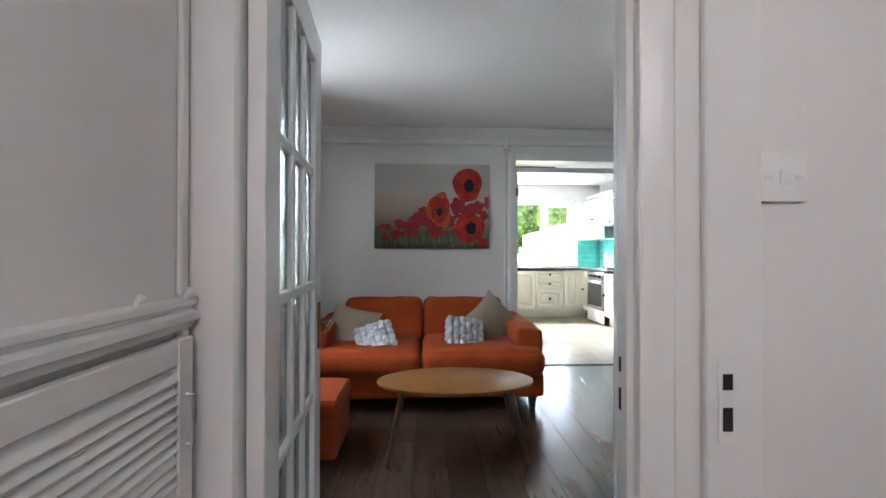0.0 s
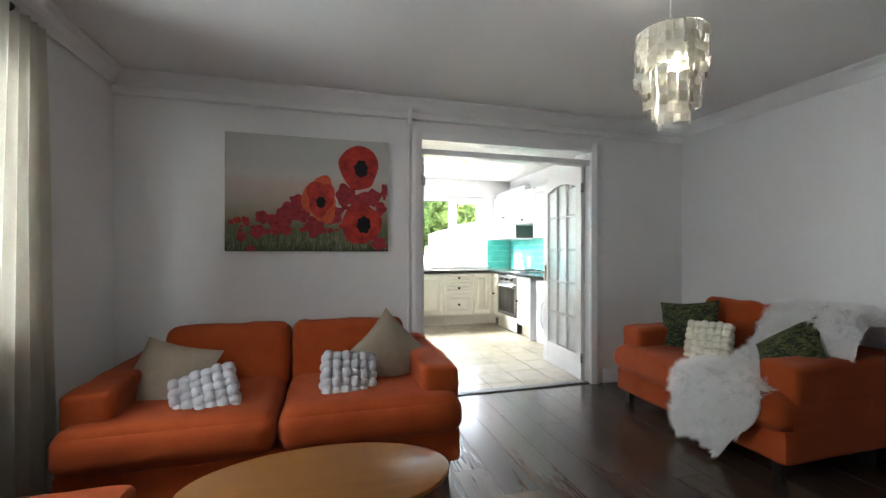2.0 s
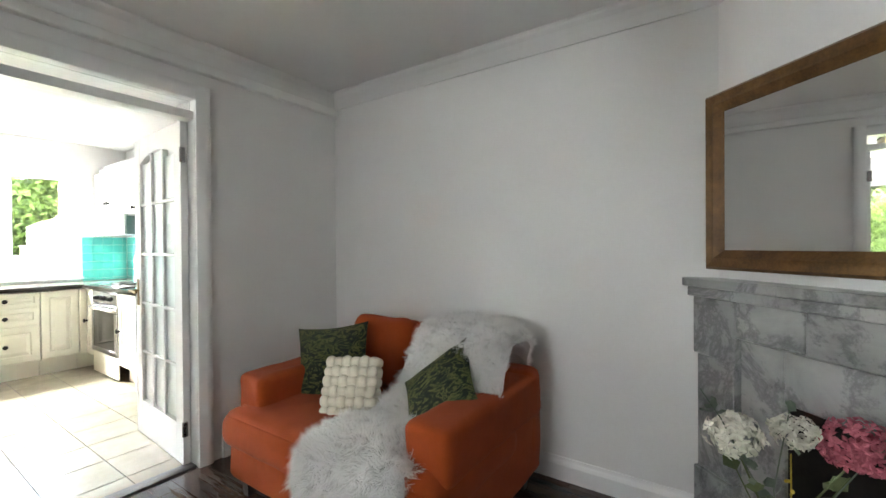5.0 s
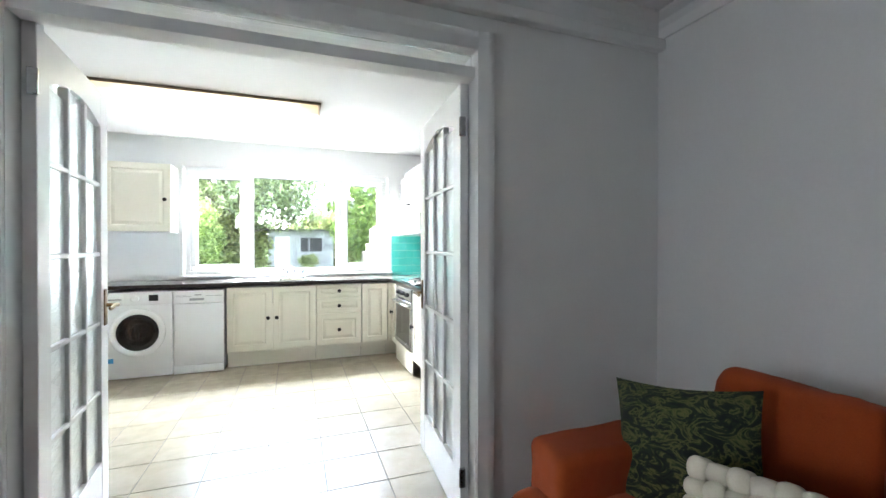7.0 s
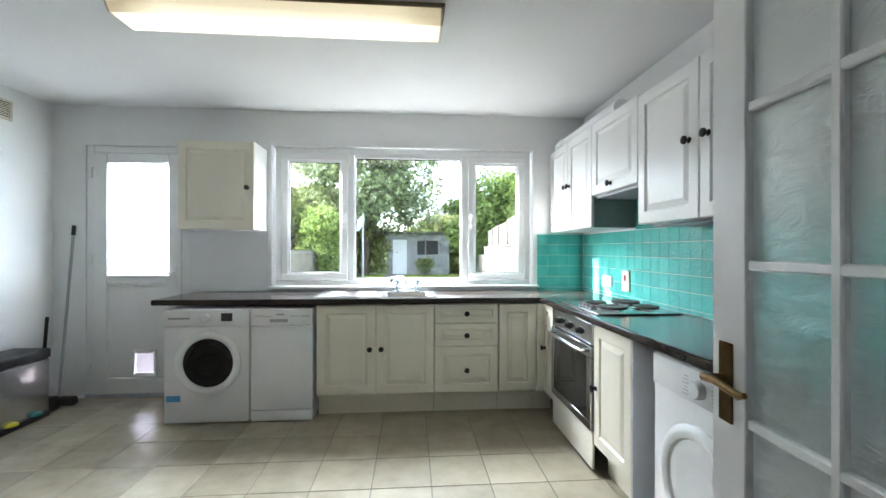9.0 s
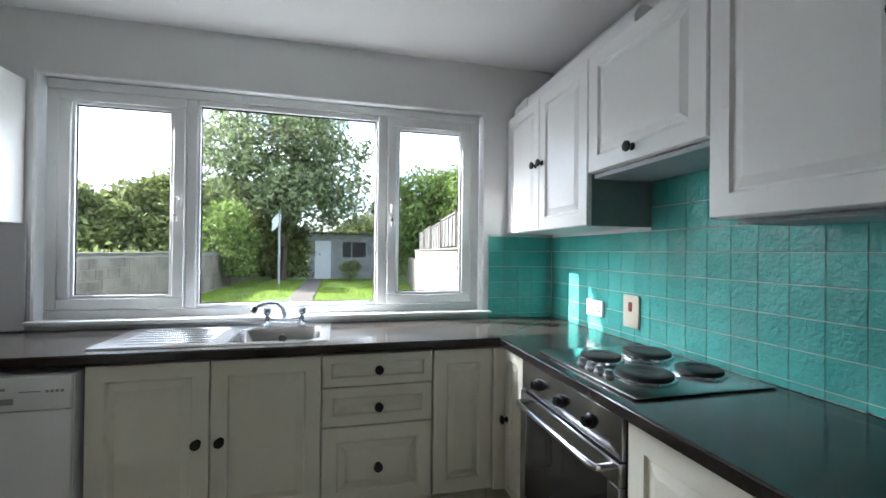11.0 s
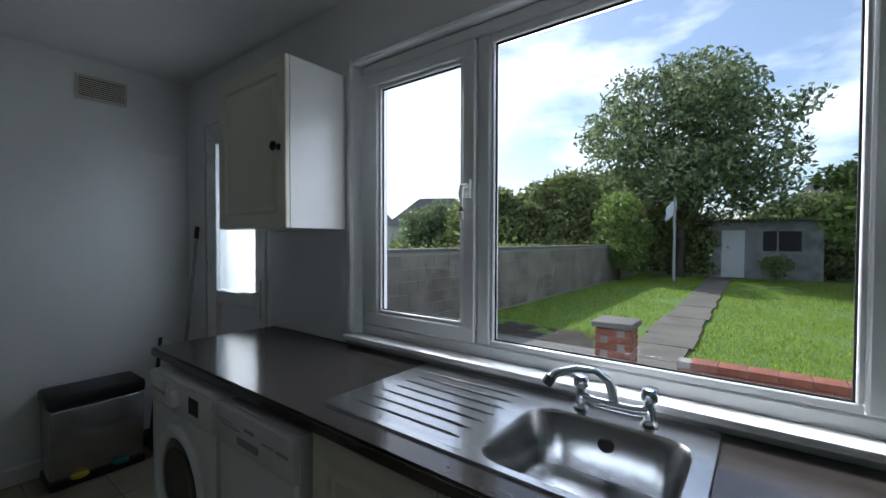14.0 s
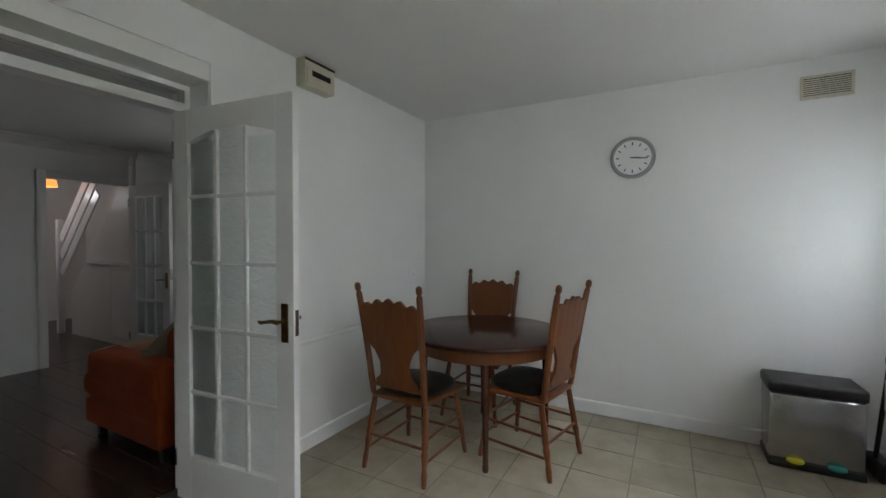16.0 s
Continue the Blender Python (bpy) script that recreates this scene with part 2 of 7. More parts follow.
fmx.inputs[0].default_value = 0.28
FUR.node_tree.links.new(FUR.node_tree.nodes["Principled BSDF"].outputs[0], fmx.inputs[1])
FUR.node_tree.links.new(ftr.outputs[0], fmx.inputs[2])
FUR.node_tree.links.new(fmx.outputs[0], FUR.node_tree.nodes["Material Output"].inputs["Surface"])
LEATHER = fabric("black_seat_leather", (0.008, 0.007, 0.006), (0.02, 0.017, 0.015), 120, 0.2, 0.45)
CURTAIN = fabric("cream_damask_curtain", (0.58, 0.55, 0.48), (0.72, 0.69, 0.62), 150, 0.3, 0.8, 9.0)
trl = CURTAIN.node_tree.nodes.new("ShaderNodeBsdfTranslucent")
trl.inputs["Color"].default_value = (0.7, 0.67, 0.6, 1)
mxs = CURTAIN.node_tree.nodes.new("ShaderNodeMixShader")
mxs.inputs[0].default_value = 0.5
CURTAIN.node_tree.links.new(CURTAIN.node_tree.nodes["Principled BSDF"].outputs[0], mxs.inputs[1])
CURTAIN.node_tree.links.new(trl.outputs[0], mxs.inputs[2])
CURTAIN.node_tree.links.new(mxs.outputs[0], CURTAIN.node_tree.nodes["Material Output"].inputs["Surface"])
LEAFY = material("green_leaf_velvet", (0.05, 0.08, 0.02), 0.8)
n1 = noise_tex(LEAFY, coords(LEAFY, (0.8, 1.4, 1)), 15, 3, 0.62, 1.6)
to_base(LEAFY, ramp(LEAFY, n1, (0.38, (0.004, 0.008, 0.004)), (0.47, (0.014, 0.026, 0.008)), (0.535, (0.13, 0.13, 0.04)), (0.575, (0.04, 0.06, 0.015)), (0.62, (0.006, 0.013, 0.005))))


def glass(name, tint=(1, 1, 1), rough=0.0, ripple=0.0, scale=18.0, stretch=(1, 1, 1)):
    m = material(name, tint, rough)
    b = m.node_tree.nodes["Principled BSDF"]
    b.inputs["Transmission Weight"].default_value = 1.0
    b.inputs["IOR"].default_value = 1.45
    if ripple:
        v = coords(m, stretch)
        bump(m, noise_tex(m, v, scale, 3, 0.55, 1.2), ripple, 0.02)
    return m


CLEAR = glass("clear_glass", (0.97, 0.985, 0.98))
OBSCURE = glass("rippled_obscure_glass", (0.90, 0.95, 0.935), 0.36, 0.3, 15, (0.8, 1, 1.5))
RIPPLED = glass("rippled_clear_glass", (0.70, 0.77, 0.78), 0.2, 0.24, 15, (0.8, 1, 1.4))
FROST = glass("frosted_door_glass", (0.93, 0.97, 0.98), 0.55, 0.5, 60)
OVEN_GLASS = material("smoked_oven_glass", (0.02, 0.019, 0.018), 0.06)
DRUM_GLASS = material("dark_porthole_glass", (0.012, 0.013, 0.015), 0.05)


def glow(name, color, strength):
    m = material(name, color, 0.4)
    b = m.node_tree.nodes["Principled BSDF"]
    b.inputs["Emission Color"].default_value = (*color, 1)
    b.inputs["Emission Strength"].default_value = strength
    return m


# ---- mesh helpers ----
def box(bm, x0, x1, y0, y1, z0, z1, m=None):
    r = bmesh.ops.create_cube(bm, size=1, matrix=Matrix.Translation(((x0 + x1) / 2, (y0 + y1) / 2, (z0 + z1) / 2)) @ Matrix.Diagonal((abs(x1 - x0), abs(y1 - y0), abs(z1 - z0), 1)))
    if m is not None:
        bmesh.ops.transform(bm, matrix=m, verts=r["verts"])
    return r["verts"]


def rounded(x0, x1, y0, y1, z0, z1, r=0.005, seg=2):
    bm = bmesh.new()
    box(bm, x0, x1, y0, y1, z0, z1)
    bmesh.ops.bevel(bm, geom=bm.edges[:], offset=r, segments=seg, affect="EDGES", profile=0.5)
    return bm


def boxes(*specs, r=0.0):
    bm = bmesh.new()
    for s in specs:
        box(bm, *s)
    if r:
        bmesh.ops.bevel(bm, geom=bm.edges[:], offset=r, segments=1, affect="EDGES")
    return bm


def tube(bm, r0, r1, length, m, seg=16, caps=True):
    """A round bar along local z from 0 to length."""
    return bmesh.ops.create_cone(bm, cap_ends=caps, segments=seg, radius1=r0, radius2=r1, depth=length, matrix=m @ Matrix.Translation((0, 0, length / 2)))["verts"]


def rod(bm, a, b, r, r2=None, seg=12):
    a, b = Vector(a), Vector(b)
    turn = (b - a).to_track_quat("Z", "Y").to_matrix().to_4x4()
    return tube(bm, r, r if r2 is None else r2, (b - a).length, Matrix.Translation(a) @ turn, seg)


def lathe(bm, profile, m=Matrix(), seg=24):
    """Turns (radius, height) pairs round local z."""
    rings = []
    for r, z in profile:
        rings.append([bm.verts.new(m @ Vector((r * math.cos(2 * math.pi * i / seg), r * math.sin(2 * math.pi * i / seg), z))) for i in range(seg)])
    for a, b in zip(rings, rings[1:]):
        for i in range(seg):
            bm.faces.new((a[i], a[(i + 1) % seg], b[(i + 1) % seg], b[i]))
    bm.faces.new(rings[0][::-1])
    bm.faces.new(rings[-1])
    return bm


def sweep(bm, points, radius, seg=10):
    """A round tube through points."""
    pts = [Vector(p) for p in points]
    rings = []
    for i, p in enumerate(pts):
        d = (pts[min(i + 1, len(pts) - 1)] - pts[max(i - 1, 0)]).normalized()
        q = d.to_track_quat("Z", "Y").to_matrix()
        rr = radius[i] if isinstance(radius, (list, tuple)) else radius
        rings.append([bm.verts.new(p + q @ Vector((rr * math.cos(2 * math.pi * k / seg), rr * math.sin(2 * math.pi * k / seg), 0))) for k in range(seg)])
    for a, b in zip(rings, rings[1:]):
        for k in range(seg):
            bm.faces.new((a[k], a[(k + 1) % seg], b[(k + 1) % seg], b[k]))
    bm.faces.new(rings[0][::-1])
    bm.faces.new(rings[-1])
    return bm


def extrude_profile(bm, profile, a, b, across, up=Vector((0, 0, 1))):
    """Sweeps (out, height) pairs from a to b; out is measured along across."""
    a, b, across = Vector(a), Vector(b), Vector(across)
    ends = [[bm.verts.new(p + across * o + up * h) for o, h in profile] for p in (a, b)]
    n = len(profile)
    for i in range(n):
        bm.faces.new((ends[0][i], ends[0][(i + 1) % n], ends[1][(i + 1) % n], ends[1][i]))
    bm.faces.new(ends[0][::-1])
    bm.faces.new(ends[1])
    bmesh.ops.recalc_face_normals(bm, faces=bm.faces[:])
    return bm


def puffy(w, d, h, seg=10, square=0.35, puff=0.25, rough=0.0, seed=0):
    """A stuffed box: rounded edges, domed faces, slightly uneven."""
    bm = bmesh.new()
    bmesh.ops.create_cube(bm, size=2)
    bmesh.ops.subdivide_edges(bm, edges=bm.edges[:], cuts=seg - 1, use_grid_fill=True)
    for vert in bm.verts:
        p = vert.co.copy()
        k = 1 / square
        n = (abs(p.x) ** k + abs(p.y) ** k + abs(p.z) ** k) ** (1 / k)
        big = max(abs(p.x), abs(p.y), abs(p.z))
        q = p * (big / n)
        dome = (1 - p.x * p.x) * (1 - p.y * p.y)
        q.z *= 1 + puff * dome
        if rough:
            q += Vector((1, 1, 1)) * rough * noise.noise(p * 1.7 + Vector((seed * 3.1, 0, 0)))
        vert.co = Vector((q.x * w / 2, q.y * d / 2, q.z * h / 2))
    return bm


def finish(bm, name, mat, smooth=True):
    me = bpy.data.meshes.new(name)
    bm.normal_update()
    bm.to_mesh(me)
    bm.free()
    me.materials.append(mat)
    if smooth:
        me.polygons.foreach_set("use_smooth", [True] * len(me.polygons))
        me.set_sharp_from_angle(angle=radians(38))
    return me


def part(name, bm, mat, parent, label="", m=None, smooth=True):
    ob = new(name, bm if isinstance(bm, bpy.types.Mesh) else finish(bm, name, mat, smooth))
    ob.parent = parent
    if m is not None:
        ob.matrix_basis = m
    if label:
        tagged(ob, label)
    return ob


def thing(name, label, category, m=Matrix(), group=""):
    ob = new(name)
    ob.empty_display_size = 0.1
    ob.matrix_basis = m
    return tagged(ob, label, category, group)


def single(name, bm, mat, label, category, m=Matrix(), group="", smooth=True):
    ob = new(name, finish(bm, name, mat, smooth))
    ob.matrix_basis = m
    return tagged(ob, label, category, group)


def setting(name, bm, mat, label, category="", smooth=False):
    ob = new(name, finish(bm, name, mat, smooth))
    return tagged(ob, label, category or name.split("_")[0], kind="structure")


def no_shadow(ob):
    ob.visible_shadow = False
    return ob

# ---- the shell ----
LX0, LX1, LY0, LY1, LZ = -1.29, 3.57, 0.865, 4.42, 2.48   # living room
KX0, KX1, KY0, KY1, KZ = -1.285, 3.417, 4.70, 8.162, 2.53  # kitchen
OX0, OX1, OZ = 0.884, 2.508, 2.166                          # wide opening between them
HY0 = -2.6                                                  # hall end
DX0, DX1, DZ = -0.415, 0.288, 2.06                            # hall doorway


def pierced(lo, hi, z0, z1, holes, add):
    """Fills a wall's length lo to hi round its holes (a, b, bottom, top)."""
    at = lo
    for a, b, bottom, top in sorted(holes):
        if a > at:
            add(at, a, z0, z1)
        if bottom > z0:
            add(a, b, z0, bottom)
        if top < z1:
            add(a, b, top, z1)
        at = b
    if hi > at:
        add(at, hi, z0, z1)


def wall_x(name, x0, x1, y0, y1, z1, holes, mat, label):
    bm = bmesh.new()
    pierced(x0, x1, 0, z1, holes, lambda a, b, c, d: box(bm, a, b, y0, y1, c, d))
    return setting(name, bm, mat, label, "wall")


def wall_y(name, y0, y1, x0, x1, z1, holes, mat, label):
    bm = bmesh.new()
    pierced(y0, y1, 0, z1, holes, lambda a, b, c, d: box(bm, x0, x1, a, b, c, d))
    return setting(name, bm, mat, label, "wall")


WX0, WX1, WZ0, WZ1 = 0.55, 2.925, 0.955, 2.215      # kitchen window opening
BX0, BX1, BZ = -1.02, -0.165, 2.19                    # back door opening
SY0, SY1, SZ0, SZ1 = 2.55, 3.38, 0.89, 2.09           # side window opening

wall_x("wall_living_north", LX0, LX1, LY1, KY0 - 0.002, 2.75, [(OX0 - 0.03, OX1 + 0.03, 0, OZ + 0.03)], WALL, "white painted wall with the opening to the kitchen")
wall_x("wall_living_south", -0.50, 2.62, 0.80, LY0, 2.75, [(-0.50, DX1 + 0.03, 0, DZ + 0.03)], WALL, "white painted wall with the hall doorway")
wall_x("wall_living_corner", LX0, -0.497, 0.987, 1.04, 2.75, [], WALL, "white painted wall behind the open hall door")
wall_y("wall_living_west", 0.80, KY0 - 0.002, LX0 - 0.27, LX0 - 0.001, 2.75, [(SY0, SY1, SZ0, SZ1)], WALL, "white painted wall with the curtained window")
wall_y("wall_living_east", 1.60, KY0 - 0.002, LX1 + 0.001, LX1 + 0.2, 2.75, [], WALL, "plain white painted wall")
bm = bmesh.new()
box(bm, -0.9, 0.9, -0.16, 0, 0, 2.75, pose(3.0925, 1.3925, 0, 0, 0, 45))
setting("wall_chimney_breast", bm, WALL, "white chimney breast set across the corner", "wall")
wall_x("wall_kitchen_north", KX0 - 0.25, KX1 + 0.25, KY1, KY1 + 0.125, 2.75, [(WX0, WX1, WZ0, WZ1), (BX0, BX1, 0, BZ)], KWALL, "white kitchen wall with window and back door")
wall_y("wall_kitchen_west", KY0, KY1 - 0.001, KX0 - 0.25, KX0, 2.75, [], KWALL, "plain white kitchen wall")
wall_y("wall_kitchen_east", KY0, KY1 - 0.001, KX1, KX1 + 0.25, 2.75, [], KWALL, "white kitchen wall behind the units")
wall_x("wall_kitchen_south", KX0, KX1, KY0, KY0 + 0.012, 2.70, [(OX0 - 0.03, OX1 + 0.03, 0, 2.285)], KWALL, "white kitchen wall round the wide opening")
wall_y("wall_hall_east", HY0, 0.798, 0.92, 1.07, 2.75, [], WALL, "white hall wall")
wall_y("wall_hall_west", HY0, 0.986, -1.50, -1.36, 2.75, [], WALL, "white wall behind the stairs")
wall_x("wall_hall_south", -1.36, 0.92, HY0 - 0.15, HY0, 2.75, [], WALL, "white wall at the end of the hall")

setting("ceiling_living", boxes((LX0 - 0.2, LX1 + 0.2, 0.80, LY1 + 0.1, LZ, LZ + 0.06)), CEIL, "matt white living room ceiling", "ceiling")
setting("ceiling_kitchen", boxes((KX0 - 0.2, KX1 + 0.2, KY0 - 0.14, KY1 + 0.2, KZ, KZ + 0.06)), CEIL, "white kitchen ceiling", "ceiling")
setting("ceiling_hall", boxes((-1.5, 1.07, HY0 - 0.1, 0.79, 2.46, 2.52)), CEIL, "white hall ceiling", "ceiling")
setting("roof", boxes((-1.7, 3.9, HY0 - 0.3, KY1 + 0.28, 2.76, 2.9)), GREYP, "flat roof over the rooms", "roof")

floor_living = setting("floor_living", boxes((LX0, LX1, LY0 - 0.12, 4.44, -0.08, -0.012)), DARK, "dark walnut laminate plank floor", "floor")
setting("floor_hall", boxes((-1.4, 0.95, HY0, 0.80, -0.08, -0.002)), LAMINATE, "dark laminate hall floor", "floor")
floor_kitchen = setting("floor_kitchen", boxes((KX0, KX1, 4.50, KY1, -0.08, -0.003)), GROUT, "beige ceramic tiled kitchen floor", "floor")
setting("threshold", rounded(OX0, OX1, 4.43, 4.515, -0.02, 0.010, 0.004), varied("worn_metal_strip", (0.05, 0.045, 0.04), (0.22, 0.21, 0.2), 0.4, 12, 60, 0.3, 0.6, (1, 5, 5)), "worn dark metal threshold strip", "threshold")

# coving, boxing and pipe of the living room
bm = bmesh.new()
COVE = [(0, 0), (0.012, 0), (0.02, 0.012), (0.035, 0.04), (0.06, 0.065), (0.09, 0.078), (0.10, 0.086), (0.10, 0.1), (0, 0.1)]
extrude_profile(bm, COVE, (LX0, LY1, LZ - 0.1), (LX1, LY1, LZ - 0.1), (0, -1, 0))
extrude_profile(bm, COVE, (LX1, 1.87, LZ - 0.1), (LX1, LY1, LZ - 0.1), (-1, 0, 0))
extrude_profile(bm, COVE, (LX0, LY0, LZ - 0.1), (LX0, LY1, LZ - 0.1), (1, 0, 0))
extrude_profile(bm, COVE, (LX0, 1.04, LZ - 0.1), (-0.5, 1.04, LZ - 0.1), (0, 1, 0))
extrude_profile(bm, COVE, (-0.5, LY0, LZ - 0.1), (2.62, LY0, LZ - 0.1), (0, 1, 0))
s = math.sqrt(0.5)
extrude_profile(bm, COVE, (2.62, 0.92, LZ - 0.1), (3.57, 1.87, LZ - 0.1), (-s, s, 0))
setting("coving", bm, CEIL, "white moulded plaster coving", "coving")
setting("trim_boxing", rounded(LX0, LX1, LY1 - 0.055, LY1 - 0.001, 2.318, 2.375, 0.01), WALL, "white painted boxing below the coving", "trim")
pipe = thing("heating_pipe", "white painted pipe beside the opening", "pipe")
bm = bmesh.new()
rod(bm, (0.775, LY1 - 0.02, 0.03), (0.775, LY1 - 0.02, 2.36), 0.011)
part("pipe", bm, WALL, pipe)
part("clip", rounded(0.755, 0.795, LY1 - 0.062, LY1 - 0.002, 2.27, 2.40, 0.006), WALL, pipe)

# baseboards
SKIRT = [(0, 0), (0.018, 0), (0.018, 0.085), (0.013, 0.1), (0.009, 0.108), (0.006, 0.125), (0, 0.125)]
bm = bmesh.new()
extrude_profile(bm, SKIRT, (LX0, LY1, 0), (OX0 - 0.09, LY1, 0), (0, -1, 0))
extrude_profile(bm, SKIRT, (OX1 + 0.14, LY1, 0), (LX1, LY1, 0), (0, -1, 0))
extrude_profile(bm, SKIRT, (LX1, 1.87, 0), (LX1, LY1, 0), (-1, 0, 0))
extrude_profile(bm, SKIRT, (LX0, LY0, 0), (LX0, LY1, 0), (1, 0, 0))
extrude_profile(bm, SKIRT, (LX0, 1.04, 0), (-0.5, 1.04, 0), (0, 1, 0))
extrude_profile(bm, SKIRT, (DX1 + 0.09, LY0, 0), (2.62, LY0, 0), (0, 1, 0))
setting("baseboard_living", bm, GLOSS, "white moulded baseboard", "baseboard")
bm = bmesh.new()
KSK = [(0, 0), (0.015, 0), (0.015, 0.09), (0.008, 0.1), (0, 0.1)]
extrude_profile(bm, KSK, (KX0, KY0 + 0.01, 0), (KX0, KY1, 0), (1, 0, 0))
extrude_profile(bm, KSK, (KX0, KY0 + 0.012, 0), (OX0 - 0.03, KY0 + 0.012, 0), (0, 1, 0))
extrude_profile(bm, KSK, (OX1 + 0.03, KY0 + 0.012, 0), (KX1, KY0 + 0.012, 0), (0, 1, 0))
setting("baseboard_kitchen", bm, GLOSS, "white kitchen baseboard", "baseboard")
bm = bmesh.new()
extrude_profile(bm, [(0, 0), (0.012, 0.004), (0.016, 0.02), (0.01, 0.036), (0, 0.04)], (KX0, KY0 + 0.012, 0.69), (OX0 - 0.03, KY0 + 0.012, 0.69), (0, 1, 0))
setting("trim_dado", bm, GLOSS, "white dado rail behind the dining table", "trim")

# frame, transom and architrave of the wide opening
MOULD = [(0, 0), (0.016, 0), (0.02, 0.008), (0.02, 0.03), (0.026, 0.042), (0.026, 0.07), (0.02, 0.08), (0, 0.08)]


def architrave(bm, x0, x1, top, y, way, wide=0.08):
    """Mouldings up both sides of an opening and over it."""
    up = Vector((0, 0, 1))
    ARCH = [(o, h * wide / 0.08) for o, h in MOULD]
    extrude_profile(bm, ARCH, (x0, y, 0), (x0, y, top + 0.08), (0, way, 0), Vector((-1, 0, 0)))
    extrude_profile(bm, ARCH, (x1, y, 0), (x1, y, top + 0.08), (0, way, 0), Vector((1, 0, 0)))
    extrude_profile(bm, ARCH, (x0, y, top), (x1, y, top), (0, way, 0), up)


bm = bmesh.new()
architrave(bm, OX0, OX1, OZ, LY1, -1)
setting("trim_opening", bm, GLOSS, "white moulded architrave round the double doors", "trim", True)
setting("frame_opening", boxes((OX0 - 0.029, OX0, 4.424, 4.53, 0, OZ), (OX1, OX1 + 0.029, 4.424, 4.53, 0, OZ), (OX0 - 0.029, OX1 + 0.029, 4.424, 4.53, OZ + 0.001, OZ + 0.029), (OX0, OX1, 4.43, 4.53, 2.051, 2.098)), GLOSS, "white door frame with a transom rail", "frame")
transom = tagged(new("window_1", finish(boxes((OX0 + 0.002, OX1 - 0.002, 4.47, 4.476, 2.10, OZ - 0.002)), "pane", CLEAR)), "narrow obscure glass transom over the double doors", "window", kind="structure")
no_shadow(transom)
setting("trim_reveal", boxes((OX0 - 0.0285, OX0 - 0.0245, 4.535, 4.699, 0, 2.19), (OX1 + 0.0245, OX1 + 0.0285, 4.535, 4.699, 0, 2.19)), KWALL, "white plastered reveal of the opening", "trim")

# hall doorway frame
bm = bmesh.new()
for y_, way in ((LY0, 1), (0.80, -1)):
    wide = 0.08 if way > 0 else 0.06
    ARCH = [(o, h * wide / 0.08) for o, h in MOULD]
    extrude_profile(bm, ARCH, (DX1, y_, 0), (DX1, y_, DZ + 0.08), (0, way, 0), Vector((1, 0, 0)))
    extrude_profile(bm, ARCH, (-0.49, y_, DZ), (DX1, y_, DZ), (0, way, 0), Vector((0, 0, 1)))
setting("trim_doorway", bm, GLOSS, "white moulded architrave round the hall doorway", "trim", True)
bm = bmesh.new()
extrude_profile(bm, [(0, 0), (0.012, 0), (0.02, 0.006), (0.022, 0.03), (0.022, 0.066), (0.016, 0.076), (0.014, 0.102), (0.010, 0.108), (0, 0.108)], (-0.463, 0.986, 0), (-0.463, 0.986, 2.3), (0, -1, 0), Vector((-1, 0, 0)))
setting("trim_hinge_side", bm, GLOSS, "white moulded casing on the hinge side of the doorway", "trim", True)
setting("frame_doorway", boxes((-0.494, -0.470, 0.988, 1.06, 0, DZ), (DX1, DX1 + 0.029, 0.802, 0.863, 0, DZ), (-0.494, DX1 + 0.029, 0.802, 0.863, DZ, DZ + 0.029), (DX1 - 0.012, DX1, 0.806, 0.826, 0, DZ)), GLOSS, "white gloss painted door lining", "frame")


def strike_plate(name, m):
    st = thing(name, "white painted steel strike plate with two slots", "strike plate", m)
    part("plate", rounded(-0.002, 0.0, -0.016, 0.016, -0.075, 0.075, 0.0009, 1), GLOSS, st)
    part("slot", boxes((-0.0035, -0.0022, -0.008, 0.009, 0.018, 0.045)), DARK, st)
    part("slot", boxes((-0.0035, -0.0022, -0.008, 0.009, -0.052, -0.012)), DARK, st)
    return st


strike_plate("strike_plate", pose(DX1, 0.845, 0.965))
setting("trim_hall_casing", boxes((DX1 + 0.115, DX1 + 0.215, 0.782, 0.799, 0, 2.2), r=0.003), GLOSS, "flat white casing board beside the doorway", "trim")
strike_plate("strike_plate", pose(DX1 + 0.15, 0.781, 0.952, 0, 0, 90))
switch = thing("light_switch", "white plastic single rocker light switch", "light switch", pose(0.548, 0.7985, 1.335))
part("plate", rounded(-0.043, 0.043, -0.010, 0.0, -0.043, 0.043, 0.003), UPVC, switch)
part("rocker", rounded(-0.009, 0.009, -0.0145, -0.009, -0.013, 0.013, 0.002), UPVC, switch)
for sx in (-0.028, 0.028):
    part("screw_cap", rounded(sx - 0.008, sx + 0.008, -0.0118, -0.009, -0.003, 0.003, 0.0008, 1), GLOSS, switch)


